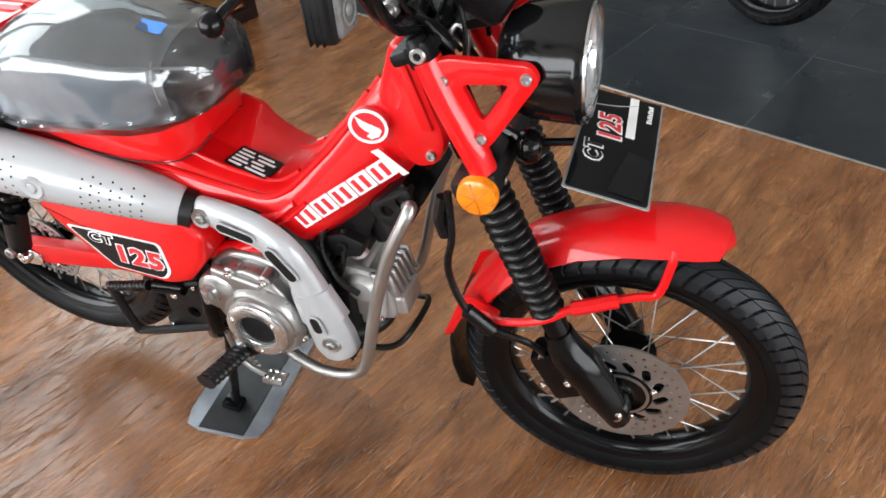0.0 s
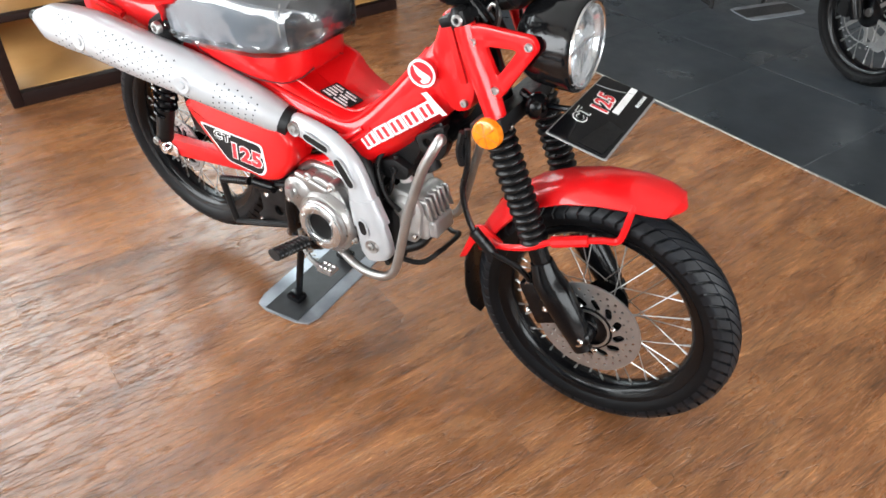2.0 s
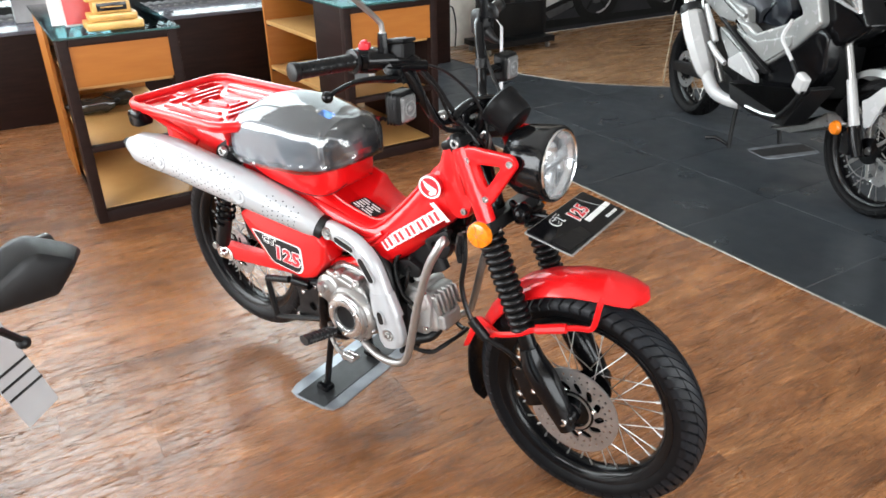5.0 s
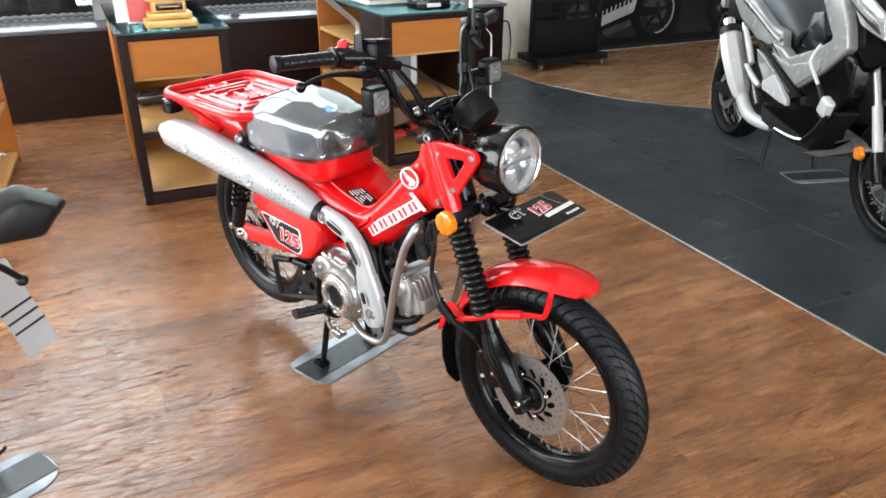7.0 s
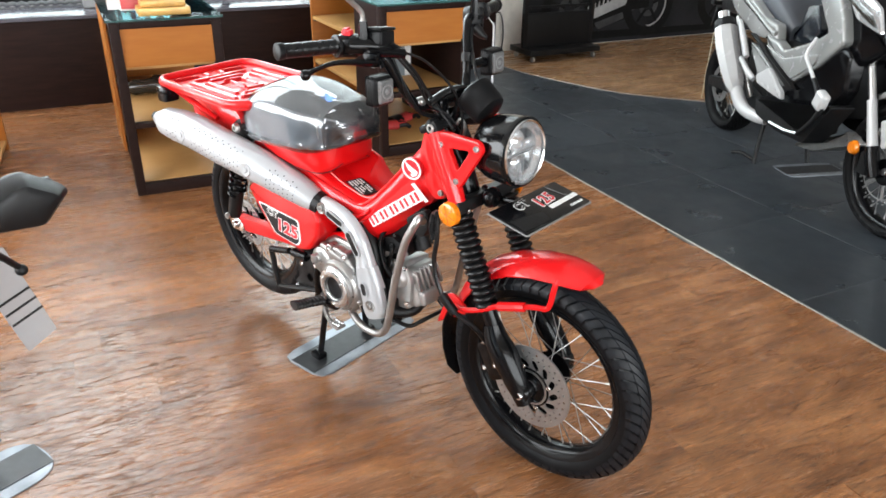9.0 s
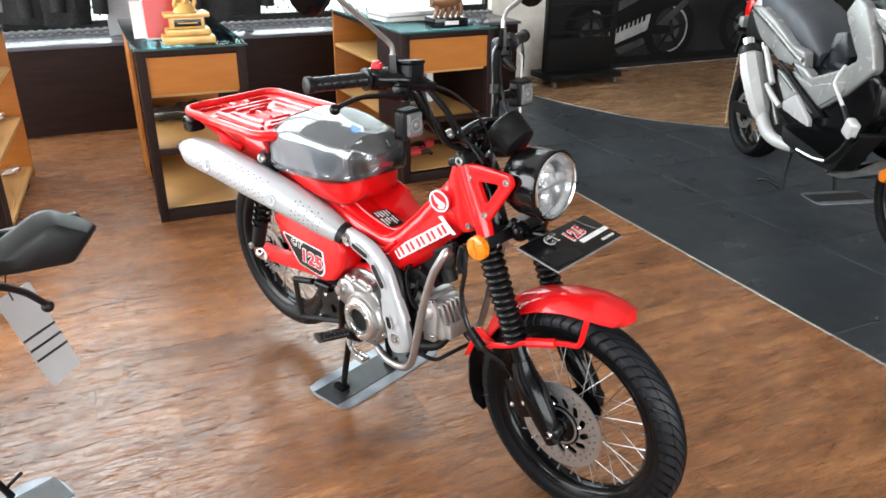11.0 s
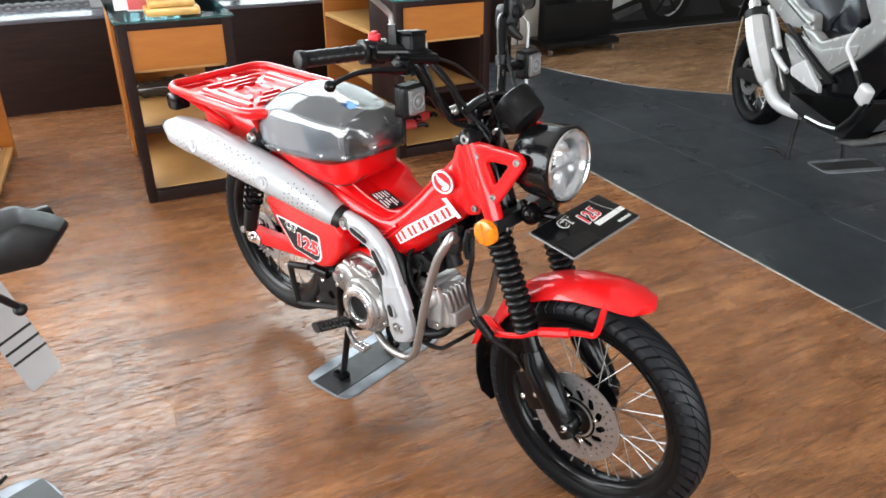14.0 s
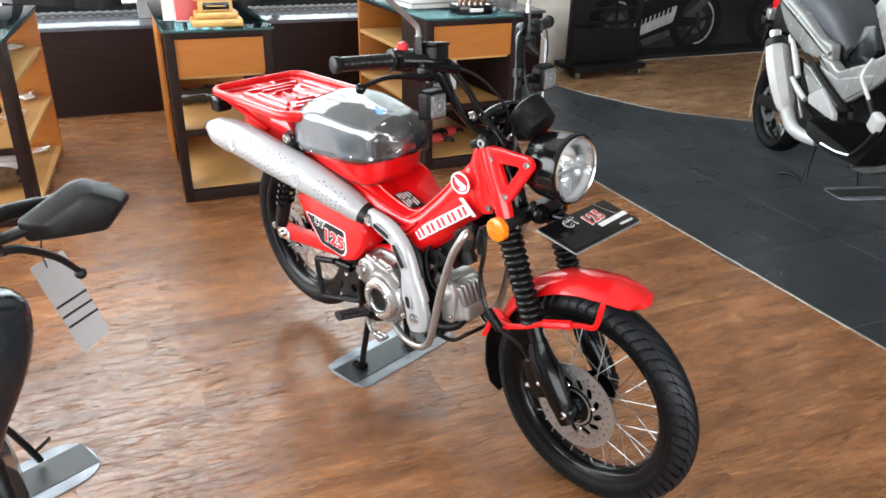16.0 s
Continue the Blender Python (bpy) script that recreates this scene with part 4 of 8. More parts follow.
# right-hand controls: switch housing, red switch, brake cylinder with its tank, ball-end lever
part("switch_box", merge(bm_box(0.050, 0.040, 0.046, Matrix.Translation((-0.386, -0.248, 1.090)) @ GR, 0.013, 3), bm_tube([(-0.376, -0.258, 1.093), (-0.350, -0.222, 1.090), (-0.338, -0.185, 1.083), (-0.332, -0.152, 1.070)], [0.022, 0.021, 0.018, 0.010], 14, 4, flat=0.9)), M_BLACK, bike, "black switch housing", xf=ST)
part("housing_seam", bm_tube([(-0.386 + 0.026 * math.cos(a), -0.248, 1.090 + 0.0245 * math.sin(a)) for a in (2 * math.pi * k / 16 for k in range(17))], 0.0012, 5), M_SATIN, bike, xf=ST)
part("kill_switch", merge(bm_box(0.020, 0.020, 0.012, Matrix.Translation((-0.387, -0.250, 1.117)) @ GR, 0.003), bm_box(0.010, 0.022, 0.008, Matrix.Translation((-0.389, -0.250, 1.123)) @ GR, 0.002)), M_REDPRINT, bike, "red engine switch", xf=ST)
TANK = Matrix.Translation((-0.342, -0.197, 1.104)) @ Matrix.Rotation(radians(9), 4, Vector((-0.78, -0.62, 0))) @ Matrix.Rotation(radians(14), 4, "Z")
tank = part("brake_reservoir", bm_box(0.036, 0.054, 0.030, TANK, 0.005, 3), M_MATT, bike, xf=ST)
part("reservoir_lid", bm_box(0.039, 0.057, 0.007, TANK @ Matrix.Translation((0, 0, 0.0186)), 0.002), M_MATT, tank, xf=ST)
part("lid_screw", merge(*[bm_lathe([(0, 0.0015), (0.003, 0.001), (0.0035, 0)], 10, TANK @ Matrix.Translation((0, y, 0.0222))) for y in (-0.02, 0.02)]), M_STEEL, tank, xf=ST)
part("master_cylinder", merge(bm_tube([(-0.322, -0.150, 1.066), (-0.335, -0.200, 1.076), (-0.338, -0.245, 1.080)], [0.011, 0.014, 0.013], 12, 3), bm_box(0.030, 0.026, 0.030, Matrix.Translation((-0.326, -0.238, 1.068)) @ GR, 0.006), bm_tube([(-0.330, -0.215, 1.062), (-0.322, -0.213, 1.046)], 0.006, 8)), M_BLACK, bike, xf=ST)
part("lever", merge(bm_tube([(-0.322, -0.228, 1.064), (-0.316, -0.262, 1.066), (-0.320, -0.300, 1.074), (-0.328, -0.345, 1.078), (-0.337, -0.380, 1.071), (-0.343, -0.396, 1.064)], [0.010, 0.010, 0.008, 0.0062, 0.006, 0.006], 10, 4, flat=0.8), bm_lathe([(0, 0.011), (0.0042, 0.0102), (0.0078, 0.0078), (0.0102, 0.0042), (0.011, 0), (0.0102, -0.0042), (0.0078, -0.0078), (0.0042, -0.0102), (0, -0.011)], 20, Matrix.Translation((-0.345, -0.401, 1.062)))), M_BLACK, bike, "black ball-end lever", xf=ST)
part("lever_pivot", bm_lathe([(0, 0.012), (0.006, 0.012), (0.007, 0.009), (0.007, -0.012), (0, -0.012)], 14, Matrix.Translation((-0.324, -0.236, 1.064))), M_STEEL, bike, xf=ST)
# left-hand controls
pod = part("switch_pod", merge(bm_box(0.046, 0.046, 0.062, Matrix.Translation((-0.424, 0.205, 1.080)) @ Matrix.Rotation(radians(-24), 4, "Z"), 0.016, 3), bm_tube([(-0.405, 0.19, 1.062), (-0.385, 0.195, 1.046), (-0.372, 0.198, 1.040)], [0.016, 0.010, 0.005], 10, 3)), M_SATIN, bike, "black switch pod", xf=ST)
part("pod_button", merge(bm_box(0.010, 0.016, 0.010, Matrix.Translation((-0.398, 0.205, 1.088)), 0.003), bm_box(0.010, 0.014, 0.008, Matrix.Translation((-0.400, 0.205, 1.068)), 0.003)), M_MATT, pod, xf=ST)
tag = part("hanging_tag", bm_plate(rounded([(-0.019, -0.22), (0.019, -0.225), (0.015, 0.0), (-0.011, 0.004)], 0.004), 0.0012, Matrix.Translation((-0.424, 0.292, 1.055)) @ Matrix.Rotation(radians(-44), 4, "Z") @ SIDE), M_SHEET, bike, "narrow translucent paper tag", xf=ST)
part("tag_string", bm_tube([(-0.430, 0.270, 1.078), (-0.426, 0.284, 1.062), (-0.424, 0.292, 1.050)], 0.0012, 5, 2), M_PAPER, tag, xf=ST)
# mirrors on bent stalks
for base, lean, s in ((Vector((-0.354, -0.235, 1.100)), (-0.366, -0.35, 1.256), -1), (Vector((-0.405, 0.186, 1.098)), (-0.415, 0.262, 1.196), 1)):
    stalk = part("mirror_stalk", bm_tube([base, base + Vector((0, 0, 0.052)), base + Vector((-0.003, s * 0.007, 0.066)), base + Vector((-0.005, s * 0.022, 0.080)), lean, Vector(lean) + Vector((-0.003, s * 0.028, 0.022))], 0.0055, 8, 4), M_STEEL, bike, "bent steel mirror stalk", xf=ST)
    part("stalk_nut", bm_tube([base + Vector((0, 0, -0.004)), base + Vector((0, 0, 0.026)), base + Vector((0, 0, 0.042))], [0.0115, 0.010, 0.0085], 8), M_BLACK, stalk, xf=ST)
    part("mirror", bm_lathe([(0, 0.024), (0.02, 0.023), (0.038, 0.018), (0.052, 0.009), (0.059, 0), (0.058, -0.004), (0.055, -0.005), (0, -0.005)], 32, Matrix.Translation(Vector(lean) + Vector((-0.008, s * 0.062, 0.036))) @ Matrix.Rotation(radians(-8 * s), 4, "Z") @ TO_X), M_BLACK, bike, "round black rear-view mirror", xf=ST)
# indicators
for x, y, z, s in ((-0.345, -0.205, 0.994, -1), (-0.354, 0.198, 0.985, 1)):
    ind = part("indicator", merge(bm_box(0.038, 0.056, 0.064, Matrix.Translation((x, y, z)), 0.011, 3), *[bm_box(0.003, 0.0570, 0.0650, Matrix.Translation((x - 0.013 + 0.008 * k, y, z)), 0.0014, 1) for k in range(3)]), M_MATT, bike, "square black front indicator with grey lens", xf=ST)
    part("indicator_lens", bm_box(0.010, 0.043, 0.051, Matrix.Translation((x + 0.0195, y, z)), 0.006, 3), M_INDLENS, ind, xf=ST)
    part("lens_ring", bm_lathe([(0.0125, 0.001), (0.0145, 0.0018), (0.0165, 0.001), (0.0145, 0)], 24, Matrix.Translation((x + 0.0244, y, z)) @ TO_X, closed=True), M_LENSRING, ind, xf=ST)
    part("lens_dot", bm_lathe([(0, 0.0022), (0.005, 0.0015), (0.0065, 0)], 16, Matrix.Translation((x + 0.0244, y, z)) @ TO_X), M_LENSRING, ind, xf=ST)
    part("indicator_stem", bm_tube([(x - 0.004, y - s * 0.022, z + 0.001), (x - 0.002, y - s * 0.045, z + 0.004), (-0.330 if s < 0 else -0.362, -0.145 if s < 0 else 0.108, z + 0.002)], [0.014, 0.011, 0.010], 10, 3), M_BLACK, ind, xf=ST)
wires = [
    [(-0.326, -0.160, 1.073), (-0.302, -0.108, 1.047), (-0.276, -0.057, 0.992), (-0.257, -0.040, 0.945), (-0.248, -0.040, 0.897), (-0.252, -0.045, 0.850)],
    [(-0.332, -0.172, 1.078), (-0.318, -0.123, 1.022), (-0.308, -0.089, 0.968), (-0.288, -0.063, 0.918), (-0.262, -0.050, 0.880)],
    [(-0.330, -0.178, 1.060), (-0.316, -0.155, 0.990), (-0.312, -0.115, 0.932), (-0.302, -0.055, 0.906), (-0.268, -0.020, 0.890), (-0.245, -0.010, 0.850)],
    [(-0.330, -0.168, 1.066), (-0.308, -0.130, 1.010), (-0.300, -0.098, 0.950), (-0.282, -0.050, 0.912), (-0.258, -0.030, 0.870)],
    [(-0.415, 0.19, 1.075), (-0.37, 0.135, 1.03), (-0.30, 0.07, 0.985), (-0.255, 0.04, 0.95), (-0.24, 0.04, 0.86)],
    [(-0.25, -0.06, 0.80), (-0.24, -0.07, 0.76), (-0.225, -0.05, 0.72), (-0.24, -0.04, 0.66)],
]
for w, r in zip(wires, (0.0030, 0.0052, 0.0055, 0.0035, 0.0040, 0.0045)):
    part("cable", bm_tube(w, r, 8, 5), M_RUBBER, bike, xf=ST)
part("cable_guide", bm_tube([(-0.275, -0.035, 0.885), (-0.262, -0.030, 0.905), (-0.248, -0.030, 0.890), (-0.250, -0.035, 0.862)], 0.004, 8, 4), M_STEEL, bike, xf=ST)

# number card on its bracket below the lamp
card_o = Vector((-0.053, 0.015, 0.729))
cu = Vector((-0.05, 0.998, -0.046)).normalized()
cv = Vector((-0.1075, 0.0125, 0.0215))
cv = (cv - cu * cv.dot(cu)).normalized()
cn = cu.cross(cv)
CARD = Matrix.Translation(card_o) @ Matrix((cu, cv, cn)).transposed().to_4x4()
card = part("number_card", bm_plate(rounded([(-0.133, -0.053), (0.133, -0.053), (0.133, 0.053), (-0.133, 0.053)], 0.004), 0.003, CARD), M_CARD, bike, "glossy black display card in a clear sleeve")
part("card_edge", bm_plate(rounded([(-0.137, -0.0565), (0.137, -0.0565), (0.137, 0.0565), (-0.137, 0.0565)], 0.005), 0.0012, CARD @ Matrix.Translation((0, 0, -0.0016))), M_GREY, card)
UP = CARD @ Matrix.Translation((0, 0, 0.0038))
part("white_stripe", bm_plate([(0.014, -0.022), (0.130, -0.019), (0.130, -0.006), (0.014, -0.009)], 0.0008, UP), M_WHITE, card)
NUM = UP @ Matrix.Translation((0.029, 0.013, 0.0002)) @ Matrix.Rotation(radians(5), 4, "Z")
part("number_outline", text_bm("125", 0.044, 0.0004, 0.0032, 0.12, 1.15), M_WHITE, card, xf=NUM)
part("number", text_bm("125", 0.044, 0.0005, 0.0006, 0.12, 1.15), M_REDPRINT, card, xf=NUM @ Matrix.Translation((0, 0, 0.001)))
LET = UP @ Matrix.Translation((-0.042, 0.028, 0.0002)) @ Matrix.Rotation(radians(5), 4, "Z")
part("letters_outline", text_bm("CT", 0.034, 0.0004, 0.0024, 0.15, 1.22), M_WHITE, card, xf=LET)
part("letters", text_bm("CT", 0.034, 0.0005, 0.0004, 0.15, 1.22), M_SATIN, card, xf=LET @ Matrix.Translation((0, 0, 0.001)))
for k in range(7):
    part("small_print", bm_plate([(0, 0), (0.0045, 0), (0.005, 0.008 - 0.003 * (k % 2)), (0, 0.007)], 0.0006, UP @ Matrix.Translation((0.068 + 0.0075 * k, -0.042, 0))), M_WHITE, card)
part("crease_line", bm_tube([(0.085, 0.052, 0.0006), (0.088, 0.03, 0.0006), (0.096, 0.006, 0.0006), (0.110, -0.020, 0.0006)], 0.0007, 5, 3), M_GREY, card, xf=UP)
part("field_shape", bm_plate([(-0.128, -0.045), (-0.03, -0.049), (-0.02, -0.018), (-0.07, -0.008), (-0.125, 0.0)], 0.0004, UP), M_SATIN, card)
part("card_bracket", bm_tube([(-0.20, -0.02, 0.735), (-0.16, 0.0, 0.724), (-0.085, 0.015, 0.7275)], 0.006, 8, 2), M_BLACK, bike)

def refined(rings, k):
    """More rings between the given ones, smoothly."""
    cols = [catmull([r[i] for r in rings], k) for i in range(len(rings[0]))]
    return [[c[j] for c in cols] for j in range(len(cols[0]))]


# red body: the low tunnel from the steering head to the seat
body_sections = [
    (-0.300, 0.858, 0.854, 0.026, 0.040, 0.730, 0.034), (-0.332, 0.864, 0.857, 0.036, 0.048, 0.690, 0.042), (-0.366, 0.832, 0.821, 0.044, 0.055, 0.650, 0.046),
    (-0.405, 0.787, 0.776, 0.052, 0.063, 0.613, 0.048), (-0.460, 0.720, 0.711, 0.062, 0.077, 0.564, 0.052), (-0.51, 0.668, 0.660, 0.071, 0.087, 0.524, 0.055),
    (-0.535, 0.644, 0.636, 0.076, 0.092, 0.506, 0.055), (-0.565, 0.624, 0.616, 0.078, 0.094, 0.500, 0.055), (-0.60, 0.617, 0.608, 0.080, 0.096, 0.505, 0.055),
    (-0.684, 0.634, 0.622, 0.082, 0.098, 0.50, 0.06), (-0.766, 0.668, 0.640, 0.084, 0.100, 0.47, 0.06), (-0.86, 0.705, 0.664, 0.086, 0.102, 0.46, 0.06),
    (-0.96, 0.73, 0.690, 0.088, 0.102, 0.50, 0.06), (-1.04, 0.716, 0.710, 0.086, 0.098, 0.58, 0.06), (-1.10, 0.722, 0.716, 0.08, 0.092, 0.63, 0.055)]
rings = []
for x, zt, zc, wc, ws, zb, wb in body_sections:
    half = [(0, zt), (wc * 0.55, zt), (wc * 0.9, zt - (zt - zc) * 0.4), (wc, zc), (wc + (ws - wc) * 0.6, zc - 0.012), (ws, zc - 0.04), (ws, zb + (zc - zb) * 0.30), (ws * 0.95, zb + 0.022), (wb, zb)]
    rings.append([Vector((x, -y, z)) for y, z in half] + [Vector((x, y, z)) for y, z in reversed(half[1:])])
body = part("body_cover", bm_loft(rings), M_RED, bike, "glossy red step-through body cover")
part("head_cover", two(bm_plate(rounded([(-0.350, 0.884), (-0.324, 0.880), (-0.280, 0.740), (-0.292, 0.700), (-0.328, 0.688), (-0.362, 0.722), (-0.378, 0.80)], 0.014), 0.030, side(-0.024), 0.008)), M_RED, body, "red steering head cover")
part("head_rib", two(bm_plate(rounded([(-0.345, 0.868), (-0.330, 0.866), (-0.295, 0.757), (-0.312, 0.754)], 0.005), 0.006, side(-0.053), 0.003)), M_RED, body)
part("cover_bolt", two(bolt(-0.303, -0.054, 0.715, 0.008)), M_STEEL, body)
part("side_ridge", two(bm_tube([(-0.53, -0.088, 0.612), (-0.585, -0.095, 0.577), (-0.68, -0.098, 0.588), (-0.80, -0.101, 0.615), (-0.93, -0.103, 0.648), (-1.05, -0.098, 0.68)], 0.009, 8, 5, flat=0.7)), M_RED, body)
lip = [(-0.53, 0.644, 0.640), (-0.565, 0.622, 0.618), (-0.60, 0.615, 0.628), (-0.628, 0.619, 0.642), (-0.652, 0.625, 0.662), (-0.668, 0.630, 0.682), (-0.705, 0.643, 0.694), (-0.735, 0.655, 0.699), (-0.78, 0.672, 0.704), (-0.84, 0.690, 0.704)]
rings = []
for x, zt, zl in lip:
    rings.append([Vector((x, y, z)) for y, z in ((-0.01, zt - 0.006), (0.022, zt + 0.22 * (zl - zt)), (0.052, zt + 0.66 * (zl - zt)), (0.076, zl), (0.086, zl - 0.003), (0.093, zl - 0.026), (0.091, 0.56), (0.0, 0.56))])
part("foot_lip", bm_loft(refined(rings, 3)), M_RED, body)
part("body_crease", two(bm_tube([(x, -wc - 0.002, zc + 0.0005) for x, zt, zc, wc, ws, zb, wb in body_sections[3:12]], 0.0055, 8, 3)), M_RED, body)
part("tunnel_rib", two(bm_tube([(x, -wc * 0.62, zt + 0.0015) for x, zt, zc, wc, ws, zb, wb in body_sections[6:11]], 0.0042, 8, 3)), M_RED, body)
part("tunnel_step", two(bm_tube([(x, -ws - 0.0005, zc - 0.045) for x, zt, zc, wc, ws, zb, wb in body_sections[5:12]], 0.0050, 8, 3)), M_RED, body)
for y in (-0.022, 0.022):
    part("head_rib", bm_tube([(x, y, zt + 0.0015) for x, zt, zc, wc, ws, zb, wb in body_sections[3:6]], 0.0045, 8, 3), M_RED, body)
# round badge and lettering drawn as plain shapes
badge_m = Matrix.Translation((-0.390, -0.0650, 0.760)) @ Matrix.Rotation(radians(8), 4, "Z") @ Matrix.Rotation(radians(4), 4, "X") @ SIDE
bd = part("round_badge", bm_lathe([(0, 0.004), (0.026, 0.004), (0.028, 0.002), (0.028, -0.008), (0, -0.008)], 32, badge_m), M_REDPRINT, bike, "round red badge with a white wing shape")
part("badge_ring", bm_lathe([(0.0245, 0.003), (0.029, 0.003), (0.029, 0.005), (0.0245, 0.005)], 36, badge_m, closed=True), M_WHITE, bd)
part("wing_shape", bm_plate([(-0.017, 0.017), (-0.010, 0.012), (0.000, 0.006), (0.017, -0.002), (0.019, -0.007), (0.014, -0.016), (0.002, -0.021), (-0.004, -0.016), (0.002, -0.010), (-0.006, -0.006), (-0.013, 0.002)], 0.0012, badge_m @ Matrix.Translation((0, 0, 0.0042))), M_WHITE, bd)
d0, d1 = Vector((-0.529, 0.578)), Vector((-0.362, 0.698))
run = (d1 - d0).normalized()
ang = math.atan2(run.y, run.x)
TURN = Matrix.Rotation(radians(9), 4, "Z")
for k in range(5):
    c = d0.lerp(d1, (k + 0.5) / 5)
    mm = Matrix.Translation((c.x, -0.0925 + 0.160 * (c.x + 0.529), c.y)) @ TURN @ SIDE @ Matrix.Rotation(ang, 4, "Z")
    part("letter_block", bm_plate(rounded([(-0.0195, -0.0165), (0.0195, -0.0165), (0.0195, 0.0165), (-0.0195, 0.0165)], 0.002, 2), 0.0014, mm), M_WHITE, body, "white lettering block with red cores")
    for x in (-0.0105, 0.0065):
        part("letter_core", bm_plate([(x - 0.0035, -0.012), (x + 0.0045, -0.012), (x + 0.0045, 0.012), (x - 0.0035, 0.012)], 0.0006, mm @ Matrix.Translation((0, 0, 0.0016))), M_REDPRINT, body)
part("letter_stripe", bm_plate([(-0.026, 0.020), (-0.015, 0.025), (0.027, -0.015), (0.018, -0.020)], 0.0014, Matrix.Translation((-0.364, -0.0672, 0.700)) @ TURN @ SIDE), M_WHITE, body)
sticker = Matrix.Translation((-0.637, -0.024, 0.6285)) @ Matrix.Rotation(radians(11.5), 4, "Y") @ Matrix.Rotation(radians(-8), 4, "Z")
stk = part("warning_label", bm_plate(rounded([(-0.042, -0.026), (0.042, -0.026), (0.042, 0.026), (-0.042, 0.026)], 0.003), 0.001, sticker), M_SATIN, bike, "small black warning label with white bars")
for k in range(5):
    for x0, x1 in ((-0.037, -0.012 + 0.006 * (k % 2)), (-0.004 + 0.006 * (k % 2), 0.036 - 0.008 * (k % 3))):
        part("print_bar", bm_plate([(x0, 0), (x1, 0), (x1, 0.0045), (x0, 0.0045)], 0.0004, sticker @ Matrix.Translation((0, -0.0215 + 0.0092 * k, 0.0012))), M_WHITE, stk)
part("side_screw", bolt(-0.835, -0.103, 0.625, 0.007), M_SATIN, body)
part("body_screw", bolt(-1.047, -0.096, 0.686, 0.008), M_STEEL, body)

# seat, its base and the wrap
base_rings = []
for x, zb, zt, w in ((-1.02, 0.722, 0.75, 0.100), (-0.96, 0.698, 0.75, 0.122), (-0.89, 0.683, 0.75, 0.127), (-0.81, 0.670, 0.755, 0.123), (-0.755, 0.666, 0.76, 0.113), (-0.722, 0.668, 0.768, 0.098), (-0.70, 0.676, 0.775, 0.074), (-0.688, 0.692, 0.78, 0.045)):
    half = [(0, zt), (w * 0.97, zt), (w, (zb + zt) / 2), (w * 0.985, zb + 0.010), (w * 0.94, zb), (w * 0.5, zb)]
    base_rings.append([Vector((x, -y, z)) for y, z in half] + [Vector((x, y, z)) for y, z in reversed(half[1:])])
seam = [(-1.015, -0.094, 0.722), (-0.96, -0.116, 0.698), (-0.89, -0.121, 0.683), (-0.81, -0.117, 0.670), (-0.755, -0.108, 0.666), (-0.722, -0.094, 0.667), (-0.70, -0.071, 0.675), (-0.688, -0.043, 0.690)]
part("seat_seam", two(bm_tube(seam, 0.0012, 6, 4)), M_SATIN, bike)
part("seat_base", bm_loft(base_rings), M_RED, bike, "red cover below the seat")
seat_sections = [  # x, bottom z, top z, half width
    (-1.062, 0.75, 0.79, 0.090), (-1.048, 0.730, 0.825, 0.116), (-1.006, 0.722, 0.857, 0.129), (-0.943, 0.722, 0.877, 0.134), (-0.862, 0.726, 0.879, 0.132), (-0.782, 0.728, 0.868, 0.122), (-0.718, 0.737, 0.858, 0.102), (-0.682, 0.748, 0.846, 0.080), (-0.658, 0.757, 0.828, 0.052), (-0.646, 0.766, 0.805, 0.026)]


SEAT_HALF = [(0, 0), (0.4, 0), (0.75, 0.0), (0.955, 0.0), (0.975, 0.03), (0.985, 0.12), (0.995, 0.26), (1.0, 0.40), (1.0, 0.52), (0.985, 0.63), (0.96, 0.70), (0.93, 0.74), (0.905, 0.765), (0.85, 0.80), (0.76, 0.85), (0.64, 0.90), (0.50, 0.945), (0.34, 0.975), (0.17, 0.993), (0, 1.0)]


def seat_rings(grown):
    """Cross-sections with a flat flank, a crease and a domed top."""
    out = []
    for j, (x, zb, zt, w) in enumerate(seat_sections):
        zb, zt, w = zb - grown, zt + grown, w + grown
        half = [(w * u, zb + (zt - zb) * v) for u, v in SEAT_HALF]
        x -= grown * 0.5 * (1 if j < 2 else -1 if j > 6 else 0)
        out.append([Vector((x, -y, z)) for y, z in half] + [Vector((x, y, z)) for y, z in half[-2:0:-1]])
    return out


seat = part("seat", bm_loft(refined(seat_rings(0), 3)), M_SEAT, bike, "grey vinyl saddle")
nose = [ring for ring in refined(seat_rings(0.0016), 3) if ring[0].x > -0.715]
part("seat_nose", bm_loft(nose), M_SEATDARK, seat, "dark front panel of the saddle")
part("seat_piping", two(bm_tube([(x, -w * 0.925, zb + (zt - zb) * 0.755) for x, zb, zt, w in seat_sections[1:9]], 0.003, 6, 4)), M_SEAT, seat)
part("nose_seam", two(bm_tube([(-0.716, -w, z) for w, z in ((0.092, 0.752), (0.1, 0.775), (0.101, 0.80), (0.097, 0.822), (0.088, 0.836))], 0.0018, 6, 3)), M_WHITE, seat)
# small rounded blue mark near the front of the top
part("seat_label", bm_plate(rounded([(-0.022, -0.012), (0.022, -0.012), (0.022, 0.012), (-0.022, 0.012)], 0.004), 0.0008, Matrix.Translation((-0.742, -0.036, 0.8645)) @ Matrix.Rotation(radians(8), 4, "Y") @ Matrix.Rotation(radians(12), 4, "X")), M_BLUEMARK, seat, "small blue mark on the saddle")


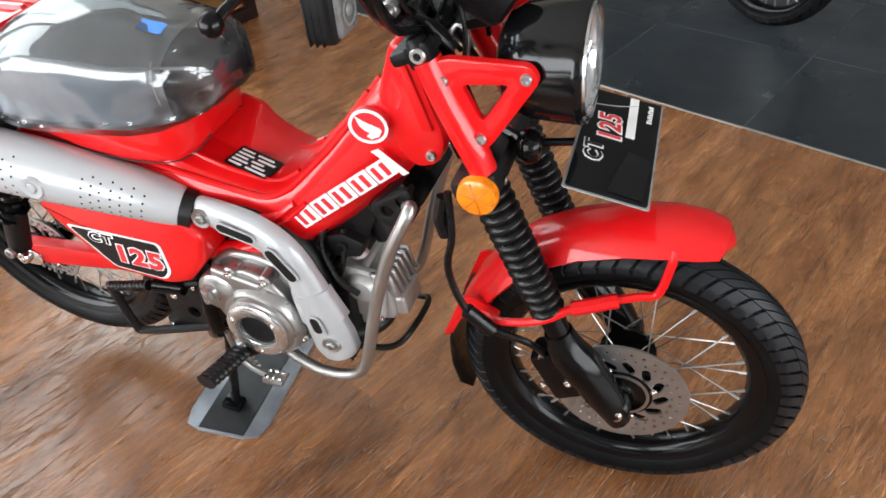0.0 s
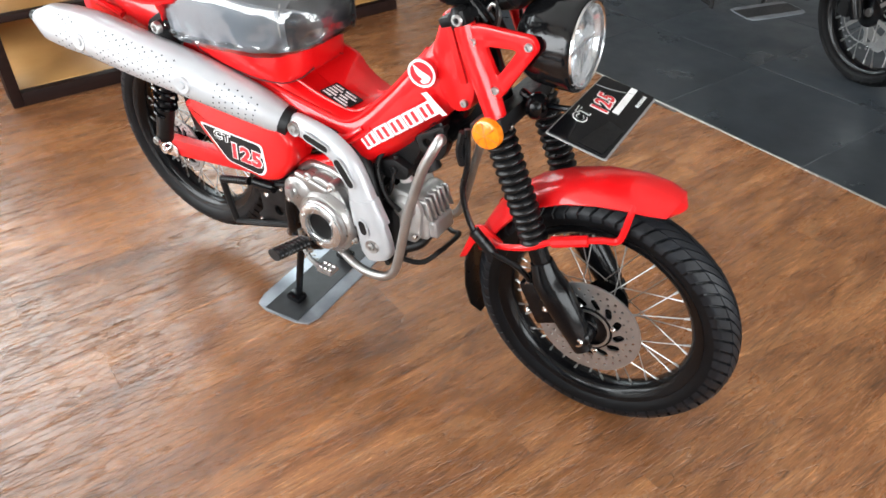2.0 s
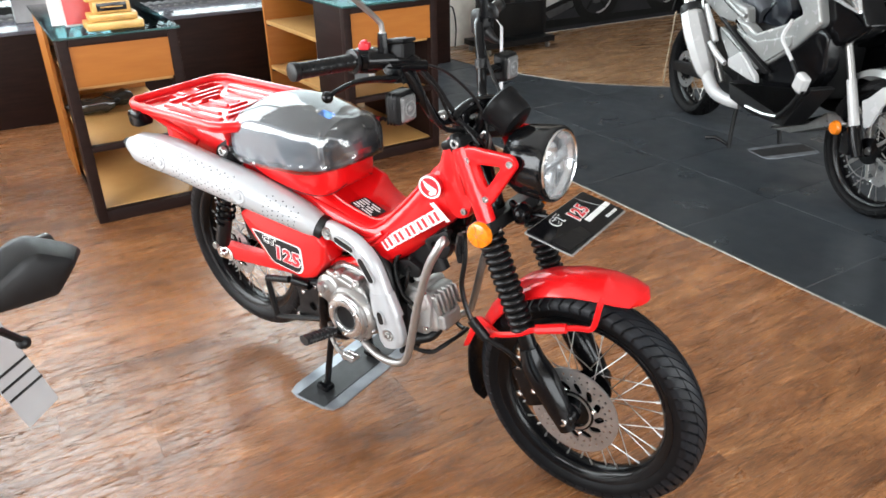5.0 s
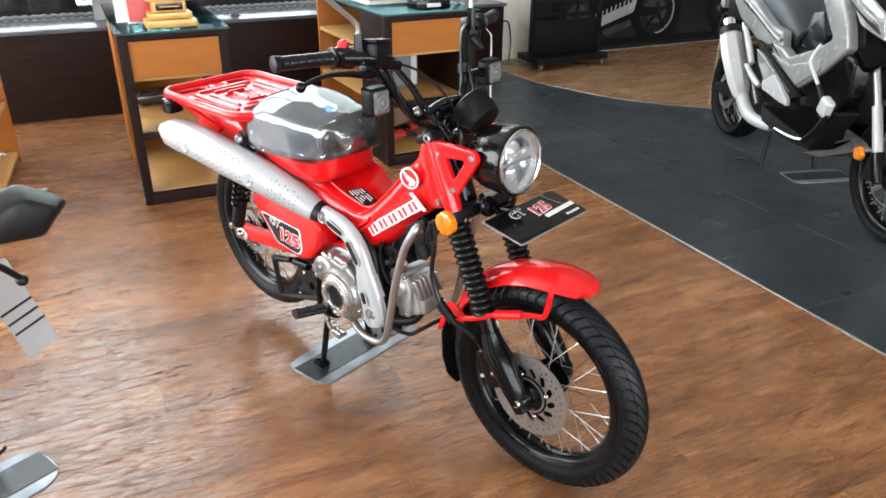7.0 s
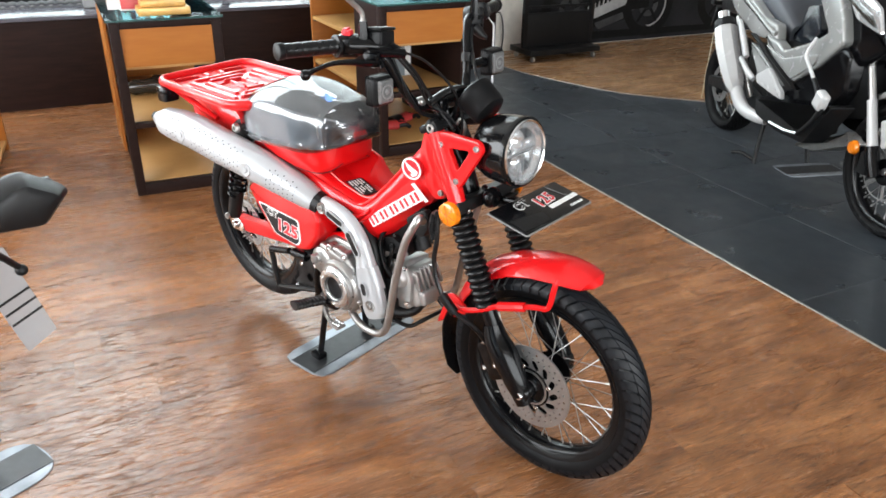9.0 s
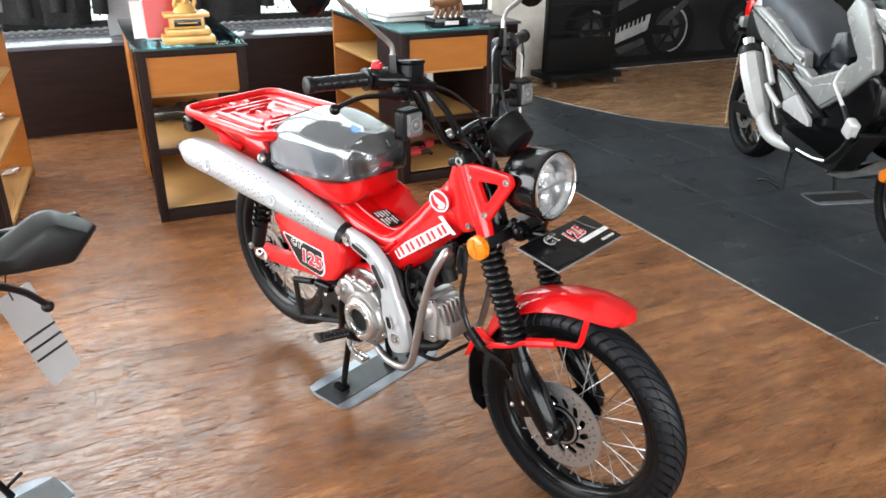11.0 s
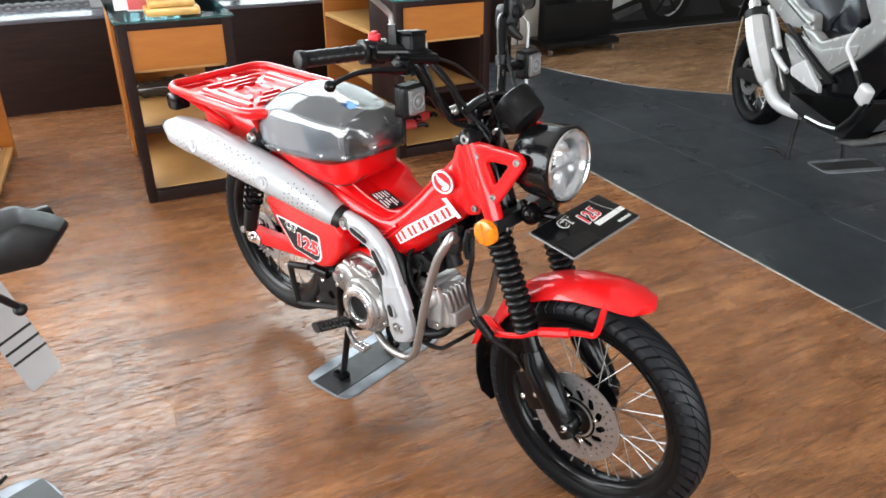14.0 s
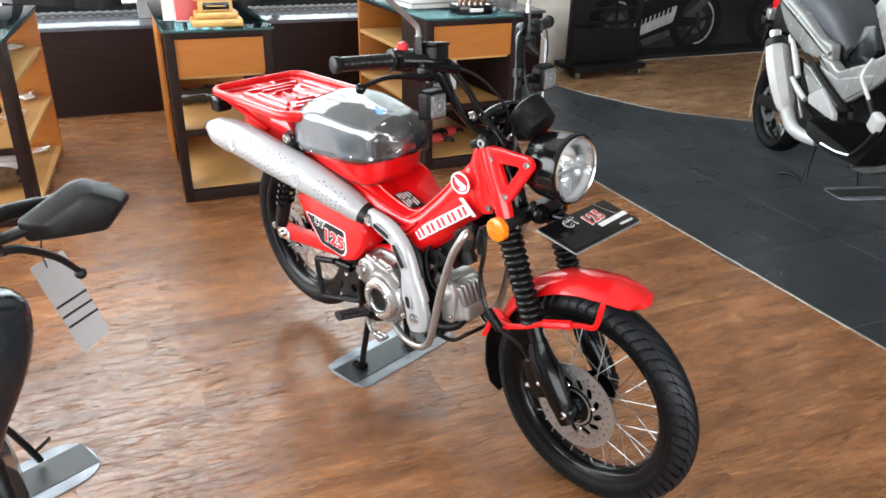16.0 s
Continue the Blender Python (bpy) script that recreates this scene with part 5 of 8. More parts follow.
def crumpled(v):
    """Pushes a point of the wrap out in ridged folds, most along the hem and at both ends."""
    loose = 0.03 + 0.9 * max(0.0, min(1.0, (0.775 - v.z) / 0.035)) + 0.9 * max(0.0, min(1.0, (v.x + 0.752) / 0.05)) + 0.5 * max(0.0, min(1.0, (-0.985 - v.x) / 0.04))
    loose = min(loose, 1.1)
    fold = 0.5 - 1.7 * abs(noise.noise(Vector((v.x * 26 + v.z * 20, v.y * 14, v.z * 20 - v.x * 12))))
    fine = 0.5 - 1.6 * abs(noise.noise(Vector((v.x * 58 - v.z * 44, v.y * 30, v.z * 50 + 3))))
    q = loose * (0.0070 * fold + 0.0024 * fine)
    front = max(0.0, min(1.0, (v.x + 0.72) / 0.08))
    return v + Vector((0.010 * front, q * (1 if v.y > 0 else -1), q * 0.8 + 0.004 * front))


def denser(ring, k):
    return catmull(ring + [ring[0]], k)[:-1]


wrap_rings = [[crumpled(v) for v in denser(ring, 3)] for ring in refined(seat_rings(0.006), 8)]
part("plastic_wrap", bm_loft(wrap_rings), M_FILM, seat, "crumpled clear plastic wrap")
frill = [(-1.058, -0.130, 0.735), (-1.0, -0.139, 0.728), (-0.935, -0.143, 0.728), (-0.87, -0.140, 0.732), (-0.806, -0.129, 0.742), (-0.742, -0.113, 0.755), (-0.69, -0.088, 0.77), (-0.65, -0.055, 0.78), (-0.632, 0.0, 0.782)]
for s in (1, -1):
    skirt = []
    for p in catmull(frill, 9):
        drop = 0.007 + 0.007 * noise.noise(p * 30) + 0.003 * noise.noise(p * 80)
        out = 0.004 * noise.noise(p * 70 + Vector((5, 5, 5)))
        y = s * p.y * 0.955
        skirt.append([Vector((p.x, y * 0.985, p.z + 0.008)), Vector((p.x, y * 1.01 - s * out, p.z - drop * 0.5)), Vector((p.x, y * 0.99 - s * out * 2, p.z - drop)), Vector((p.x, (y - s * out * 2) * 0.985, p.z - drop)), Vector((p.x, y * 1.004 - s * out, p.z - drop * 0.5)), Vector((p.x, y * 0.98, p.z + 0.008))])
    part("wrap_hem", bm_loft(skirt), M_LOOSEFILM, seat)

# rear carrier and tail
CZ = 0.815
outer = rounded([(-1.45, -0.148), (-1.415, -0.172), (-1.03, -0.172), (-0.975, -0.125), (-0.975, 0.125), (-1.03, 0.172), (-1.415, 0.172), (-1.45, 0.148)], 0.03)
hole_set = [rounded([(-1.425, y0), (-1.385, y0), (-1.385, y1), (-1.425, y1)], 0.012) for y0, y1 in ((-0.13, -0.04), (0.04, 0.13))]
hole_set += [rounded([(-1.31, s * 0.147), (-1.09, s * 0.147), (-1.10, s * 0.128), (-1.30, s * 0.128)], 0.008) for s in (1, -1)]
hole_set += [rounded([(-1.045, -0.10), (-1.022, -0.085), (-1.022, 0.085), (-1.045, 0.10)], 0.009), rounded([(-1.272, -0.05), (-1.256, -0.05), (-1.256, 0.05), (-1.272, 0.05)], 0.007)]
carrier = part("rear_carrier", bm_plate(outer, 0.012, Matrix.Translation((0, 0, CZ - 0.014)), 0.004, holes=hole_set), M_RED, bike, "red pressed-steel rear carrier")
loop = [(p[0], p[1], CZ + 0.003) for p in outer]
part("carrier_rim", bm_tube(loop + [loop[0]], 0.0105, 10, flat=1.25), M_RED, carrier)


def raised_bar(x0, x1, y0, y1, h=0.009):
    """A pressed-up bar of the carrier floor with sloping flanks."""
    rim = rounded([(x0, y0), (x1, y0), (x1, y1), (x0, y1)], 0.007, 3)
    cx, cy = (x0 + x1) / 2, (y0 + y1) / 2
    dx, dy = (abs(x1 - x0) - 0.007) / abs(x1 - x0), (abs(y1 - y0) - 0.007) / abs(y1 - y0)
    low = [Vector((x, y, CZ - 0.003)) for x, y in rim]
    top = [Vector((cx + (x - cx) * dx, cy + (y - cy) * dy, CZ - 0.003 + h)) for x, y in rim]
    part("carrier_ridge", bm_loft([low, top]), M_RED, carrier)


for sy in (1, -1):
    raised_bar(-1.335, -1.075, sy * 0.104, sy * 0.124)
    raised_bar(-1.30, -1.12, sy * 0.073, sy * 0.090)
    raised_bar(-1.405, -1.365, sy * 0.018, sy * 0.034)
    raised_bar(-1.255, -1.165, sy * 0.014, sy * 0.028)
raised_bar(-1.352, -1.336, -0.098, 0.098)
raised_bar(-1.318, -1.302, -0.062, 0.062)
raised_bar(-1.086, -1.070, -0.098, 0.098)
raised_bar(-1.118, -1.102, -0.066, 0.066)
raised_bar(-1.282, -1.270, -0.034, 0.034)
raised_bar(-1.152, -1.140, -0.034, 0.034)
part("carrier_strut", two(bm_tube([(-1.02, -0.15, CZ - 0.01), (-1.06, -0.11, 0.755), (-1.10, -0.09, 0.70)], 0.010, 8, 3)) + two(bm_tube([(-1.36, -0.16, CZ - 0.01), (-1.34, -0.12, 0.76), (-1.25, -0.09, 0.71)], 0.010, 8, 3)), M_RED2, carrier)
tail_rings = []
for x, z0, z1, w in ((-1.08, 0.62, 0.755, 0.085), (-1.18, 0.655, 0.775, 0.085), (-1.28, 0.665, 0.785, 0.08), (-1.37, 0.66, 0.775, 0.07), (-1.43, 0.655, 0.74, 0.055)):
    half = [(0, z1), (w * 0.75, z1), (w, z1 - 0.03), (w, z0 + 0.02), (w * 0.92, z0)]
    tail_rings.append([Vector((x, -y, z)) for y, z in half] + [Vector((x, y, z)) for y, z in reversed(half[1:])])
part("rear_mudguard", bm_loft(tail_rings), M_RED, bike, "red rear mudguard and tail")
part("tail_lamp", bm_box(0.04, 0.10, 0.06, Matrix.Translation((-1.45, 0, 0.70)), 0.01), M_REDPRINT, bike)
for s in (1, -1):
    b = merge(bm_box(0.05, 0.055, 0.05, Matrix.Translation((-1.40, -0.165, 0.783)), 0.012), bm_tube([(-1.40, -0.14, 0.783), (-1.39, -0.07, 0.77)], 0.009, 8))
    part("rear_indicator", b if s == 1 else flipped(b), M_BLACK, bike)
    # swingarm, shock absorber
    b = merge(bm_plate(rounded([(-1.25, 0.336), (-1.255, 0.367), (-1.20, 0.388), (-1.10, 0.397), (-0.84, 0.418), (-0.82, 0.390), (-0.98, 0.368), (-1.15, 0.344)], 0.012), 0.028, side(-0.070), 0.006),)
    arm = part("swingarm", b if s == 1 else flipped(b), M_RED2, bike, "red steel swingarm")
    b = bm_plate(rounded([(-1.235, 0.336), (-1.245, 0.372), (-1.205, 0.392), (-1.162, 0.370), (-1.168, 0.340)], 0.01), 0.005, side(-0.0985), 0.002)
    part("axle_plate", b if s == 1 else flipped(b), M_CHROME, arm)
    b = bolt(-1.203, -0.104, 0.361, 0.014, 0.012)
    part("axle_nut", b if s == 1 else flipped(b), M_CHROME, arm)
    top, low = Vector((-1.055, -0.115, 0.735)), Vector((-1.165, -0.128, 0.415))
    coil = [top.lerp(low, 0.12 + 0.62 * i / 90) + 0.026 * (math.cos(i * 0.62) * Vector((0.93, 0, -0.36)) + math.sin(i * 0.62) * Vector((0, 1, 0))) for i in range(91)]
    b = merge(bm_tube([top, top.lerp(low, 0.14), top.lerp(low, 0.145)], [0.022, 0.03, 0.03], 14), bm_tube([top, low], 0.013, 12), bm_tube([top.lerp(low, 0.70), low], [0.023, 0.021], 14))
    mount = merge(bm_plate(rounded([(-1.15, 0.69), (-1.135, 0.725), (-1.07, 0.765), (-1.02, 0.76), (-1.03, 0.70), (-1.075, 0.645), (-1.12, 0.66)], 0.014), 0.022, side(-0.085), 0.005), bolt(-1.12, -0.108, 0.712, 0.009, 0.006))
    part("shock_mount", mount if s == 1 else flipped(mount), M_SATIN, bike)
    sh = part("shock_absorber", b if s == 1 else flipped(b), M_SATIN, bike, "black rear shock absorber")
    b = bm_tube(coil, 0.005, 6)
    part("spring", b if s == 1 else flipped(b), M_BLACK, sh)
    for b in (bolt(-1.055, -0.138, 0.737, 0.014, 0.012), bolt(-1.165, -0.150, 0.418, 0.011, 0.008)):
        part("shock_bolt", b if s == 1 else flipped(b), M_STEEL, sh)

part("inner_mudguard", bm_loft([[Vector((-1.195 + r * math.cos(a), y, 0.353 + r * math.sin(a))) for y, r in ((-0.058, 0.285), (-0.056, 0.302), (-0.03, 0.312), (0.03, 0.312), (0.056, 0.302), (0.058, 0.285), (0.054, 0.285), (0.05, 0.298), (-0.05, 0.298), (-0.054, 0.285))] for a in (radians(d) for d in range(-5, 96, 8))]), M_SATIN, bike, "black plastic inner mudguard")
# added black plate, standing in for dark tubes and covering the bright disc
part("rear_frame_cover", two(bm_plate(rounded([(-1.10, 0.43), (-1.02, 0.42), (-0.97, 0.45), (-0.97, 0.60), (-1.08, 0.62), (-1.12, 0.52)], 0.02), 0.012, side(-0.066), 0.004, holes=[circle(-1.05, 0.50, 0.018, 14)])), M_SATIN, bike)
part("battery_box", bm_span((-1.0, -0.066, 0.40), (-0.80, 0.066, 0.60), 0.012), M_SATIN, bike)
# side cover with its number field
cover_out = rounded([(-1.035, 0.556), (-1.010, 0.520), (-0.930, 0.430), (-0.905, 0.421), (-0.800, 0.414), (-0.752, 0.432), (-0.705, 0.488), (-0.692, 0.545), (-0.75, 0.61), (-0.96, 0.61)], 0.012)
part("side_cover", two(bm_plate(cover_out, 0.071, side(-0.072), 0.014, seg=3)), M_RED, bike, "red plastic side cover")
part("frame_tube", two(bm_tube([(-0.60, -0.075, 0.505), (-0.68, -0.08, 0.475), (-0.76, -0.085, 0.46)], 0.018, 10, 3)), M_RED, bike)
field = [(-0.988, 0.523), (-0.786, 0.517), (-0.784, 0.450), (-0.802, 0.429), (-0.912, 0.437)]
fld = part("number_field", bm_plate(rounded(field, 0.012), 0.001, side(-0.1435)), M_WHITE, bike, "black number field with a white edge")
c0 = Vector((-0.864, 0.475))
inner_f = [tuple(c0 + (Vector(p) - c0) * 0.92) for p in field]
part("field_ground", bm_plate(rounded(inner_f, 0.010), 0.0008, side(-0.1448)), M_SATIN, fld)
TXT = Matrix.Translation((-0.846, -0.1458, 0.472)) @ SIDE @ Matrix.Rotation(radians(-2), 4, "Z")
WIDE = Matrix.Diagonal((1.22, 1.0, 1.0, 1.0))
part("number_outline", text_bm("125", 0.054, 0.0003, 0.0046, 0.06, 1.08), M_WHITE, fld, xf=TXT @ WIDE)
part("number", text_bm("125", 0.054, 0.0003, 0.0022, 0.06, 1.08), M_REDPRINT, fld, xf=TXT @ Matrix.Translation((0, 0, 0.0009)) @ WIDE)
part("letters_outline", text_bm("CT", 0.030, 0.0003, 0.0028, 0.10, 1.2), M_WHITE, fld, xf=TXT @ Matrix.Translation((-0.071, 0.029, 0)) @ WIDE)
part("letters", text_bm("CT", 0.030, 0.0003, 0.0004, 0.10, 1.2), M_CARD, fld, xf=TXT @ Matrix.Translation((-0.071, 0.029, 0.0009)) @ WIDE)

# high exhaust: silencer with its perforated shield, front heat shield
ex = [(-0.717, -0.110, 0.581), (-0.745, -0.117, 0.591), (-0.806, -0.132, 0.616), (-0.938, -0.156, 0.652), (-1.099, -0.167, 0.673), (-1.245, -0.172, 0.689), (-1.320, -0.181, 0.695), (-1.381, -0.188, 0.698), (-1.433, -0.195, 0.703)]
er = [0.030, 0.036, 0.044, 0.051, 0.054, 0.055, 0.053, 0.046, 0.020]
muffler = part("silencer", bm_tube(ex, er, 28, 4), M_SILVER, bike, "silver high-mounted silencer with perforated cover")
axis_pts = catmull(ex, 30)
rad = [float(np.interp(i / (len(axis_pts) - 1), np.linspace(0, 1, len(er)), er)) for i in range(len(axis_pts))]


def on_silencer(x, angle, out=0.0):
    """Point and normal on the silencer at this x; angle 0 faces outwards, 90 up."""
    i = min(range(1, len(axis_pts) - 1), key=lambda j: abs(axis_pts[j].x - x))
    d = (axis_pts[i + 1] - axis_pts[i - 1]).normalized()
    o = Vector((0, -1, 0))
    o = (o - d * o.dot(d)).normalized()
    u = d.cross(o)
    u = u if u.z > 0 else -u
    n = math.cos(angle) * o + math.sin(angle) * u
    return axis_pts[i] + n * (rad[i] + out), n


# holes are dark discs on the surface; the shade inside is their colour
dots = []
for i in range(38):
    x = -0.780 - i * 0.0146
    for j in range(6):
        ang = radians(-44 + 18 * j + (9 if i % 2 else 0))
        if min(abs(x + 0.924), abs(x + 1.231)) < 0.042 and ang > radians(-24):
            continue
        p, n = on_silencer(x, ang, 0.0002)
        dots.append(bm_lathe([(0, 0.0004), (0.0021, 0.0003), (0.0021, 0)], 7, Matrix.Translation(p) @ n.to_track_quat("Z", "Y").to_matrix().to_4x4()))
tagged(part("perforation", merge(*dots), M_SATIN, muffler, "rows of small dark discs for the shaded holes"), kind="stuff")
for x in (-0.938, -1.245):
    p, n = on_silencer(x, radians(5))
    q = Matrix.Translation(p) @ n.to_track_quat("Z", "Y").to_matrix().to_4x4()
    part("shield_screw", merge(bm_lathe([(0, 0.003), (0.007, 0.003), (0.009, 0.001), (0.009, -0.004)], 14, q)), M_SILVER, muffler)
    part("screw_dish", bm_lathe([(0.0105, 0.0006), (0.019, 0.0016), (0.021, -0.002)], 20, q), M_SILVER, muffler)
part("end_pipe", bm_tube([(-1.40, -0.193, 0.698), (-1.449, -0.197, 0.706)], 0.014, 14), M_SATIN, muffler)
part("joint_band", bm_tube([(-0.731, -0.114, 0.586), (-0.713, -0.109, 0.579)], 0.034, 20), M_SATIN, muffler)
part("header_pipe", bm_tube([(-0.725, -0.098, 0.580), (-0.655, -0.088, 0.578), (-0.585, -0.086, 0.562), (-0.525, -0.088, 0.50), (-0.505, -0.095, 0.40), (-0.49, -0.08, 0.315), (-0.45, -0.03, 0.30), (-0.43, 0, 0.33)], 0.017, 12, 5), M_SATIN, bike)
sh_line = [(-0.712, -0.102, 0.583), (-0.692, -0.108, 0.585), (-0.645, -0.114, 0.583), (-0.592, -0.117, 0.570), (-0.548, -0.119, 0.540), (-0.524, -0.119, 0.492), (-0.509, -0.120, 0.434), (-0.493, -0.121, 0.372), (-0.486, -0.122, 0.335), (-0.482, -0.122, 0.318)]
sh_w = [0.014, 0.026, 0.028, 0.030, 0.030, 0.030, 0.038, 0.045, 0.045, 0.034]
pts = catmull(sh_line, 4)
ws = [float(np.interp(i / (len(pts) - 1), np.linspace(0, 1, len(sh_w)), sh_w)) for i in range(len(pts))]
rings = []
for i, p in enumerate(pts):
    d = (pts[min(i + 1, len(pts) - 1)] - pts[max(i - 1, 0)]).normalized()
    o = Vector((0, -1, 0.05))
    o = (o - d * o.dot(d)).normalized()
    u = d.cross(o)
    deep = min(0.030, ws[i] * 0.9)
    ring = [p + u * ws[i] * math.cos(a) + o * deep * (max(0, math.sin(a)) ** 0.75 if math.sin(a) > 1e-6 else 0.0) for a in (math.pi * k / 14 for k in range(15))]
    ring += [q - o * 0.003 for q in [p + u * ws[i] * 0.93 * math.cos(a) + o * (deep - 0.003) * (max(0, math.sin(a)) ** 0.75 if math.sin(a) > 1e-6 else 0.0) for a in (math.pi * k / 14 for k in range(14, -1, -1))]]
    rings.append(ring)
shield = part("heat_shield", bm_loft(rings), M_SILVER, bike, "silver exhaust heat shield with slots")
# slots are not cut: dark plates carry the shade inside them
for (x, z), ln, wd, ang, mat in (((-0.615, 0.578), 0.066, 0.015, radians(-16), M_SATIN), ((-0.543, 0.527), 0.070, 0.018, radians(-56), M_SATIN), ((-0.501, 0.405), 0.036, 0.017, radians(-78), M_SATIN)):
    y = -0.1452 if z > 0.55 else -0.1478 if z > 0.45 else -0.1540
    part("slot", bm_plate(slot(x, z, ln, wd, ang), 0.0025, side(y)), mat, shield)
    part("slot_edge", bm_plate(slot(x, z, ln + 0.008, wd + 0.008, ang), 0.002, side(y), holes=[slot(x, z, ln, wd, ang)]), M_SILVER, shield)
step = []
for i, p in enumerate(pts):
    if 0.40 < p.z < 0.47:
        ring = rings[i]
        c = sum(ring, Vector()) / len(ring)
        k = 1.09 + 0.07 * (0.47 - p.z) / 0.07
        step.append([c + (q - c) * k for q in ring])
part("shield_collar", bm_loft(step), M_SILVER, shield)
for x, y, z in ((-0.684, -0.136, 0.585), (-0.484, -0.1515, 0.357)):
    part("shield_bolt", merge(bm_lathe([(0.010, 0.0), (0.0165, 0.002), (0.018, -0.004)], 18, hub(x, y, z)), bolt(x, y, z, 0.0085, 0.006)), M_STEEL, shield)

# engine
case_out = rounded([(-0.735, 0.455), (-0.69, 0.49), (-0.61, 0.49), (-0.555, 0.46), (-0.545, 0.40), (-0.55, 0.33), (-0.58, 0.29), (-0.66, 0.275), (-0.71, 0.30), (-0.74, 0.36)], 0.03)
engine = part("engine", mirrored(bm_plate(case_out, 0.105, side(0.0), 0.012, seg=3)), M_ALU, bike, "cast aluminium engine with finned cylinder")
part("clutch_cover", merge(bm_plate(rounded([(-0.735, 0.43), (-0.70, 0.462), (-0.63, 0.478), (-0.58, 0.445), (-0.555, 0.38), (-0.565, 0.32), (-0.62, 0.285), (-0.69, 0.30), (-0.728, 0.36)], 0.03), 0.026, side(-0.104), 0.01, seg=3),
    bm_lathe([(0.080, -0.002), (0.077, 0.012), (0.071, 0.018), (0.066, 0.0185), (0.0645, 0.026), (0.058, 0.030), (0.036, 0.031), (0.034, 0.024), (0, 0.022)], 48, hub(-0.623, -0.130, 0.364)),
    bm_lathe([(0.044, -0.002), (0.042, 0.010), (0.034, 0.016), (0, 0.018)], 32, hub(-0.700, -0.128, 0.415)),
    bm_box(0.10, 0.02, 0.035, Matrix.Translation((-0.66, -0.128, 0.447)) @ Matrix.Rotation(radians(12), 4, "Y"), 0.009, 3)), M_ALU, engine, "polished round clutch cover")
part("cover_plug", bm_lathe([(0, 0.0255), (0.028, 0.026), (0.033, 0.028), (0.0335, 0.0)], 28, hub(-0.623, -0.130, 0.364)), M_SATIN, engine)
part("cover_ring", bm_lathe([(0.035, 0.030), (0.060, 0.029), (0.060, 0.033), (0.055, 0.0365), (0.040, 0.0365), (0.035, 0.033)], 48, hub(-0.623, -0.130, 0.364), closed=True), M_MACHINED, engine)
for a in (0.6, 2.7, 4.7):
    part("ring_bolt", bolt(-0.623 + 0.048 * math.cos(a), -0.1665, 0.364 + 0.048 * math.sin(a), 0.004, 0.003), M_CHROME, engine)
for x, z in ((-0.722, 0.435), (-0.668, 0.466), (-0.600, 0.462), (-0.553, 0.335), (-0.60, 0.290), (-0.70, 0.318), (-0.735, 0.385)):
    part("boss", bm_lathe([(0.013, -0.02), (0.012, 0.006), (0.010, 0.008), (0, 0.008)], 16, hub(x, -0.126, z)), M_ALU, engine)
    part("cover_bolt", bolt(x, -0.134, z, 0.0072, 0.006), M_CHROME, engine)
part("oil_cap", merge(bm_lathe([(0, 0.02), (0.012, 0.02), (0.015, 0.014), (0.015, 0)], 16, hub(-0.71, -0.132, 0.425)), bm_box(0.018, 0.012, 0.026, Matrix.Translation((-0.71, -0.156, 0.425)), 0.004)), M_ALU, engine)
cyl0, cyl1 = Vector((-0.600, 0, 0.366)), Vector((-0.385, 0, 0.396))
cd = (cyl1 - cyl0).normalized()
CYL = Matrix.Translation(cyl0) @ cd.to_track_quat("Z", "Y").to_matrix().to_4x4()
part("cylinder", bm_box(0.10, 0.10, 0.11, CYL @ Matrix.Translation((0, 0, 0.05)), 0.02), M_SATIN, engine)
for k in range(7):
    part("cylinder_fin", bm_box(0.118, 0.125, 0.0035, CYL @ Matrix.Translation((0, 0, 0.022 + 0.0125 * k)), 0.0012, 1), M_SATIN, engine)
part("cylinder_head", merge(
    bm_box(0.112, 0.138, 0.05, CYL @ Matrix.Translation((0, 0, 0.135)), 0.014, 3), bm_box(0.100, 0.118, 0.045, CYL @ Matrix.Translation((0, 0, 0.170)), 0.018, 3), bm_box(0.075, 0.045, 0.03, CYL @ Matrix.Translation((0, -0.032, 0.195)), 0.01, 3),
    bm_plate(rounded([(-0.050, -0.058), (0.040, -0.066), (0.050, 0.02), (0.03, 0.060), (-0.045, 0.066)], 0.014), 0.012, Matrix.Translation((-0.455, -0.052, 0.406)) @ SIDE @ Matrix.Scale(0.92, 4), 0.005),
    bm_lathe([(0, 0.020), (0.022, 0.018), (0.028, 0.012), (0.030, 0)], 26, hub(-0.452, -0.060, 0.425)),
    bm_tube([(-0.455, -0.045, 0.485), (-0.462, -0.045, 0.515), (-0.475, -0.035, 0.535)], [0.016, 0.014, 0.018], 12, 2)), M_HEAD, engine, "cast aluminium cylinder head")
for k in range(6):
    part("head_fin", bm_box(0.0075, 0.072 - 0.004 * abs(k - 2.5), 0.032, CYL @ Matrix.Translation((-0.042 + 0.0165 * k, 0.022, 0.190)) @ Matrix.Rotation(radians(12), 4, "Z"), 0.0022, 1), M_HEAD, engine)
for x, z in ((-0.486, 0.462), (-0.425, 0.355), (-0.425, 0.462), (-0.486, 0.355)):
    part("head_bolt", bolt(x, -0.066, z, 0.0065, 0.006), M_CHROME, engine)
part("drain_bolt", bm_tube([(-0.408, -0.02, 0.345), (-0.39, -0.02, 0.338)], 0.008, 8), M_CHROME, engine)
part("engine_mount", merge(bm_plate(rounded([(-0.50, 0.49), (-0.44, 0.50), (-0.43, 0.53), (-0.47, 0.545), (-0.51, 0.53)], 0.008), 0.03, side(-0.04), 0.004), bolt(-0.47, -0.071, 0.52, 0.009, 0.006)), M_SATIN, engine)
